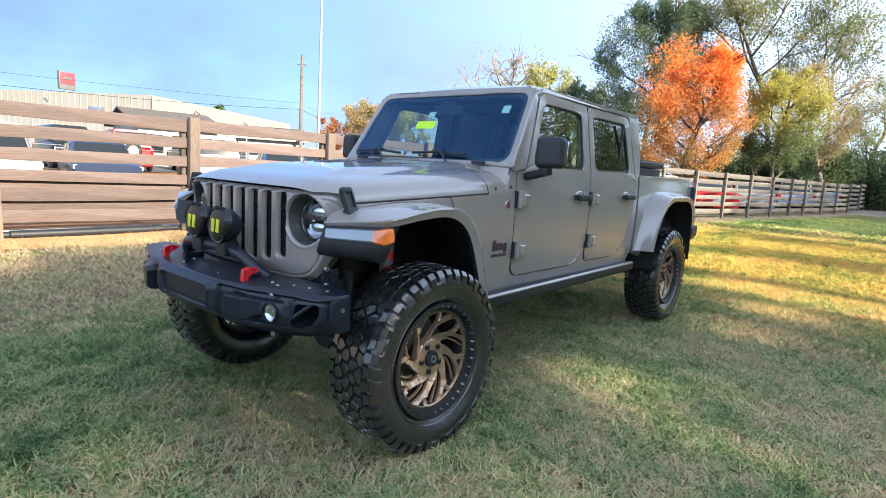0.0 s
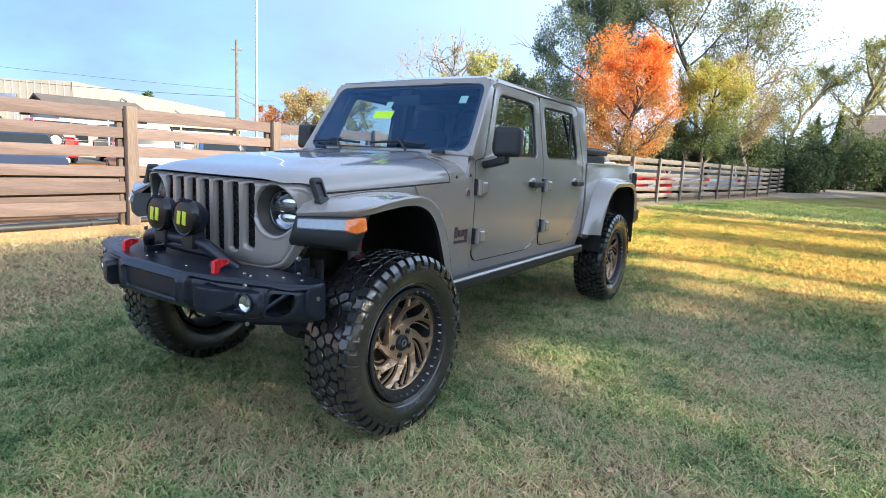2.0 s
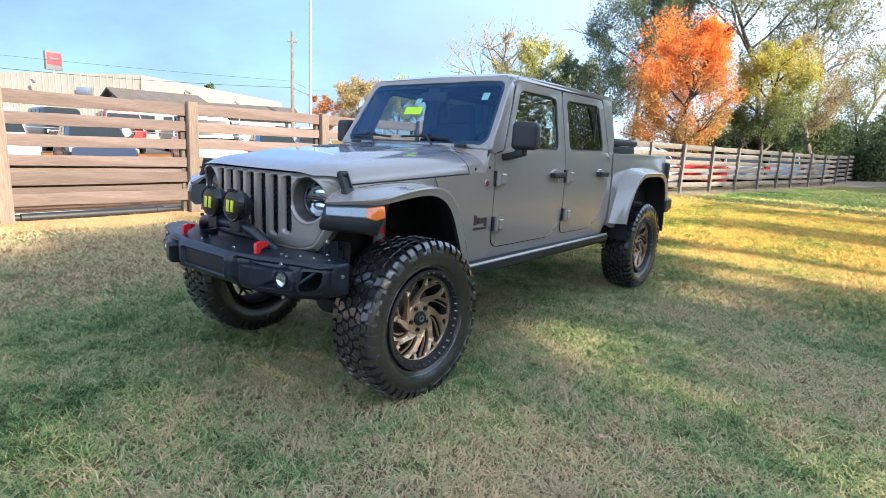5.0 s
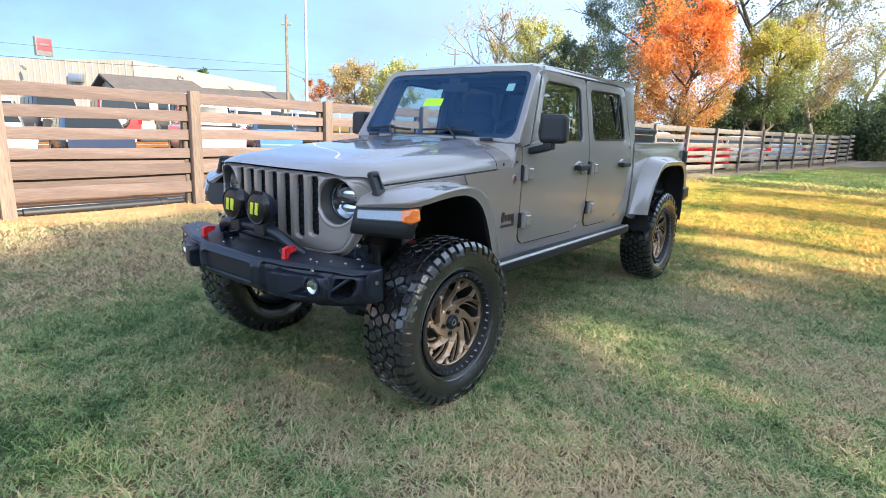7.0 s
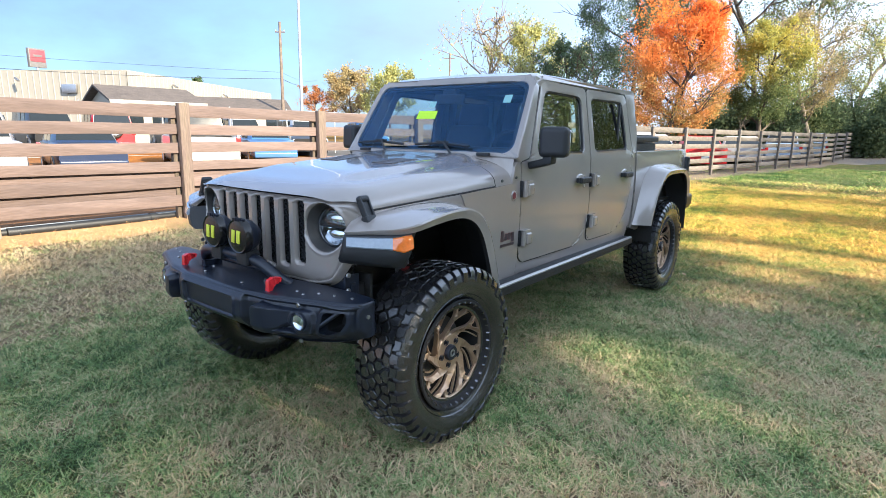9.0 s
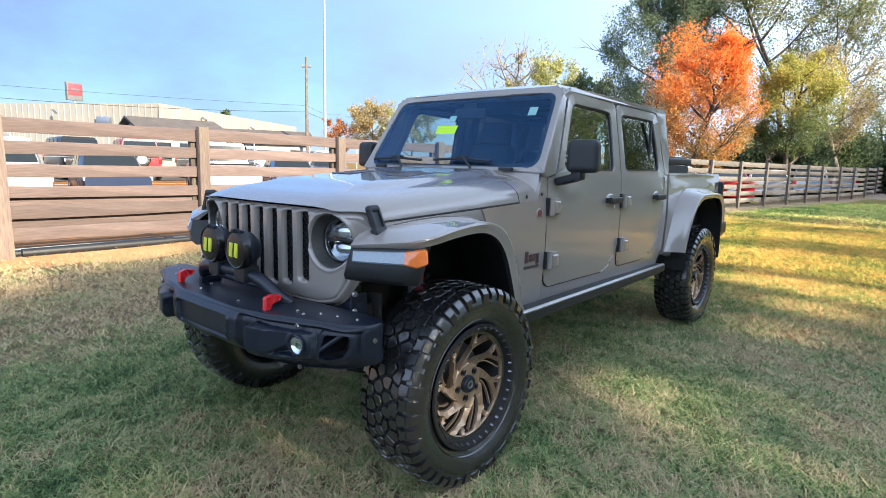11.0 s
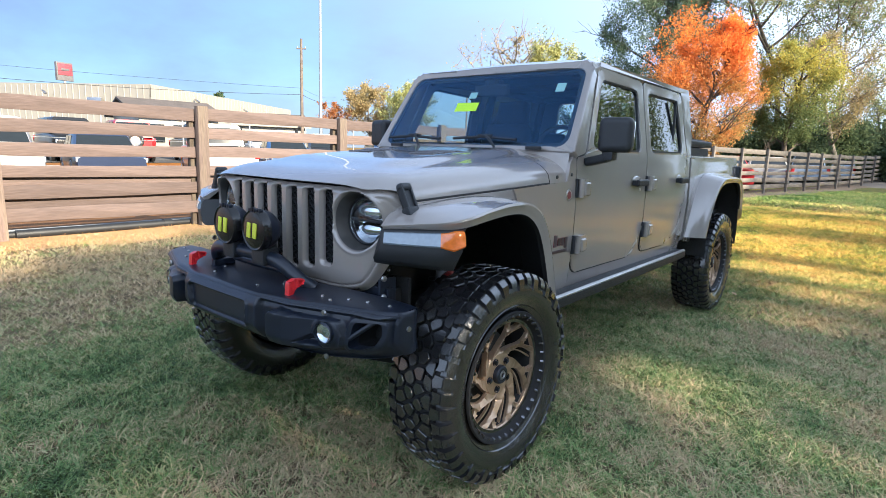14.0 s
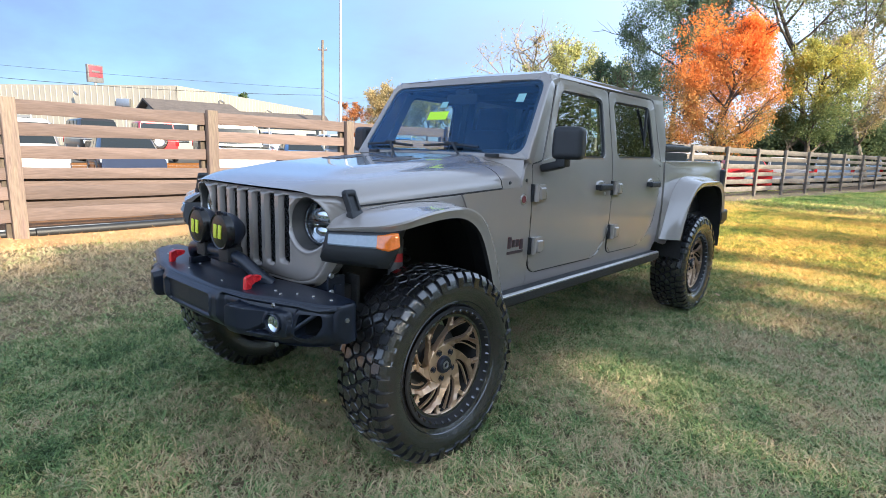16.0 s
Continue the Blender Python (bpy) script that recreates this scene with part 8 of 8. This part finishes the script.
tree("yellowish tree beyond the lot", -26.8, 50.5, 0.2, 11.0, 4.5, OLIVE, BARK, 32, leaves=13000, leaf=0.2, limbs=11)
tree("dark green tree beyond the lot", -21.5, 48.0, 0.2, 9.2, 3.4, GREEN, BARK, 33, leaves=8000, leaf=0.2, limbs=11)
tree("half-bare tree beyond the lot", -17.0, 46.0, 0.2, 9.0, 3.2, GREEN, BARK, 34, leaves=1200, leaf=0.18, bare=0.5, limbs=11)
tree("small russet tree beyond the lot", -51.5, 43.0, 0.2, 6.3, 2.4, leaf_mat("russet_leaf", ((0.34, 0.14, 0.06), (0.42, 0.18, 0.07), (0.30, 0.17, 0.08))), PALEBARK, 35, leaves=3500, leaf=0.2, bare=0.3)
tree("yellow-brown tree beyond the lot", -49.0, 46.0, 0.2, 8.0, 3.4, OCHRE, BARK, 36, leaves=9000, leaf=0.22)
tree("yellow-brown tree beyond the lot", -44.0, 47.0, 0.2, 7.6, 3.4, OLIVE, BARK, 37, leaves=9000, leaf=0.22)
tree("small pine behind the warehouse", -84.0, 43.4, 0.2, 9.3, 1.9, DARKG, BARK, 38, leaves=5000, leaf=0.3)
for k, (x, y, h) in enumerate(((2.0, 55.5, 7.7), (3.7, 56.0, 7.0))):
    shrub("dark conical evergreen behind the bushes", x, y, 0.3, 1.0, 2.4, h, DARKG, 60 + k, 9000, 0.17, "evergreens", 3, cone=True)
for k, (x, y, w, d, h, mt, n) in enumerate(((-4.6, 41.5, 7.0, 2.5, 4.9, HEDGE, 14000), (0.6, 51.5, 6.0, 2.5, 5.4, HEDGE, 13000), (4.8, 52.5, 6.0, 2.5, 5.5, HEDGE, 14000), (9.5, 53.5, 7.0, 2.5, 5.7, HEDGE, 14000), (-9.5, 42.5, 5.0, 2.5, 3.2, HEDGE, 9000), (-1.0, 47.0, 5.0, 2.0, 4.6, DEEP, 12000), (-3.4, 38.5, 6.5, 2.2, 3.9, DEEP, 22000), (0.4, 43.0, 5.0, 2.2, 4.0, DEEP, 18000))):
    shrub("dense green bush at the lawn's end" if mt is HEDGE else "dark dense bush behind the fence", x, y, 0.3, w, d, h, mt, 70 + k, n, 0.17, "bushes along the lawn", 9)

# added out of view to keep direct sun off the rear flare and doors
hedge_tree("slender leafy tree out of view, added to shade the rear flare and doors", 16.2, 2.1, 10.0, 2.2, 88, 9000)

# trees out of view across the lawn, placed to shade the truck and lawn
SHADE = [(15.6, -18.2, 10.2), (15.6, -15.0, 10.0), (15.4, -11.8, 10.3), (15.8, -8.6, 10.0), (15.4, -5.4, 10.0), (15.9, -2.2, 10.0), (15.5, 1.0, 10.0), (15.6, 3.9, 9.8), (16.0, 9.0, 7.8), (15.8, 12.4, 8.2), (15.7, 15.0, 9.0), (15.9, 18.2, 8.8), (15.9, 20.5, 10.0), (15.8, 23.7, 10.3), (16.2, 26.9, 10.0), (16.0, 30.1, 10.3), (16.3, 33.3, 10.0), (16.3, 36.5, 10.3), (16.3, 39.7, 10.0), (16.3, 43.0, 10.3)]
for k, (x, y, h) in enumerate(SHADE):
    hedge_tree("tall leafy tree out of view, placed to shade the truck and lawn", x, y, h, 1.6 if 5 < y < 19 else 3.2, 90 + k, 6800 if y < 5 else 1500 if y < 19 else 2400)

# unseen trees, added so that the windows and paint reflect foliage
for k, (x, y, h) in enumerate(((30.0, 3.0, 12.0), (31.0, 8.5, 12.6), (30.5, 14.0, 12.2), (31.5, 19.5, 12.8))):
    hedge_tree("tall broad tree out of view, added for reflections in windows and paint", x, y, h, 5.6, 140 + k, 9000, True)

# far trees out of view, added to break up the sky reflected in the side windows
for k, (x, y, h) in enumerate(((18.5, 37.0, 15.0), (18.0, 43.5, 14.0), (17.5, 50.0, 15.5), (16.5, 57.5, 13.0))):
    hedge_tree("tall loose tree out of view, added for reflections in the side windows", x, y, h, 4.6, 160 + k, 2600, True)

# ---- small things on the lawn ----
def fallen_leaf(x, y, size, seed):
    rng = random.Random(seed)
    t = bmesh.new()
    n = 10
    c = t.verts.new((0, 0, 0.008))
    ring = []
    for i in range(n):
        a = 2 * math.pi * i / n
        r = size * (0.75 + 0.35 * (i % 2)) * rng.uniform(0.85, 1.1)
        ring.append(t.verts.new((r * math.cos(a), 0.7 * r * math.sin(a), 0.010 + 0.012 * rng.random())))
    low = [t.verts.new(v.co + Vector((0, 0, -0.002))) for v in ring]
    for i in range(n):
        j = (i + 1) % n
        t.faces.new((c, ring[i], ring[j]))
        t.faces.new((ring[i], low[i], low[j], ring[j]))
    ob = finish("fallen_leaf", t, LEAFDRY, smooth=80)
    ob.matrix_basis = pose(x, y, ground_z(x, y) + 0.035, rng.uniform(-15, 15), rng.uniform(-15, 15), rng.uniform(0, 360))
    tagged(ob, "dry curled tan leaf lying on the grass", "leaf", "fallen leaves")


lr = random.Random(7)
fallen_leaf(0.594, -0.474, 0.020, 1)
for k in range(26):
    fallen_leaf(lr.uniform(-5.4, 5.5), lr.uniform(-0.5, 11), lr.uniform(0.016, 0.032), 40 + k)
for k in range(40):
    fallen_leaf(lr.uniform(-5.5, -4.6), lr.uniform(-2.5, 6), lr.uniform(0.02, 0.04), 140 + k)
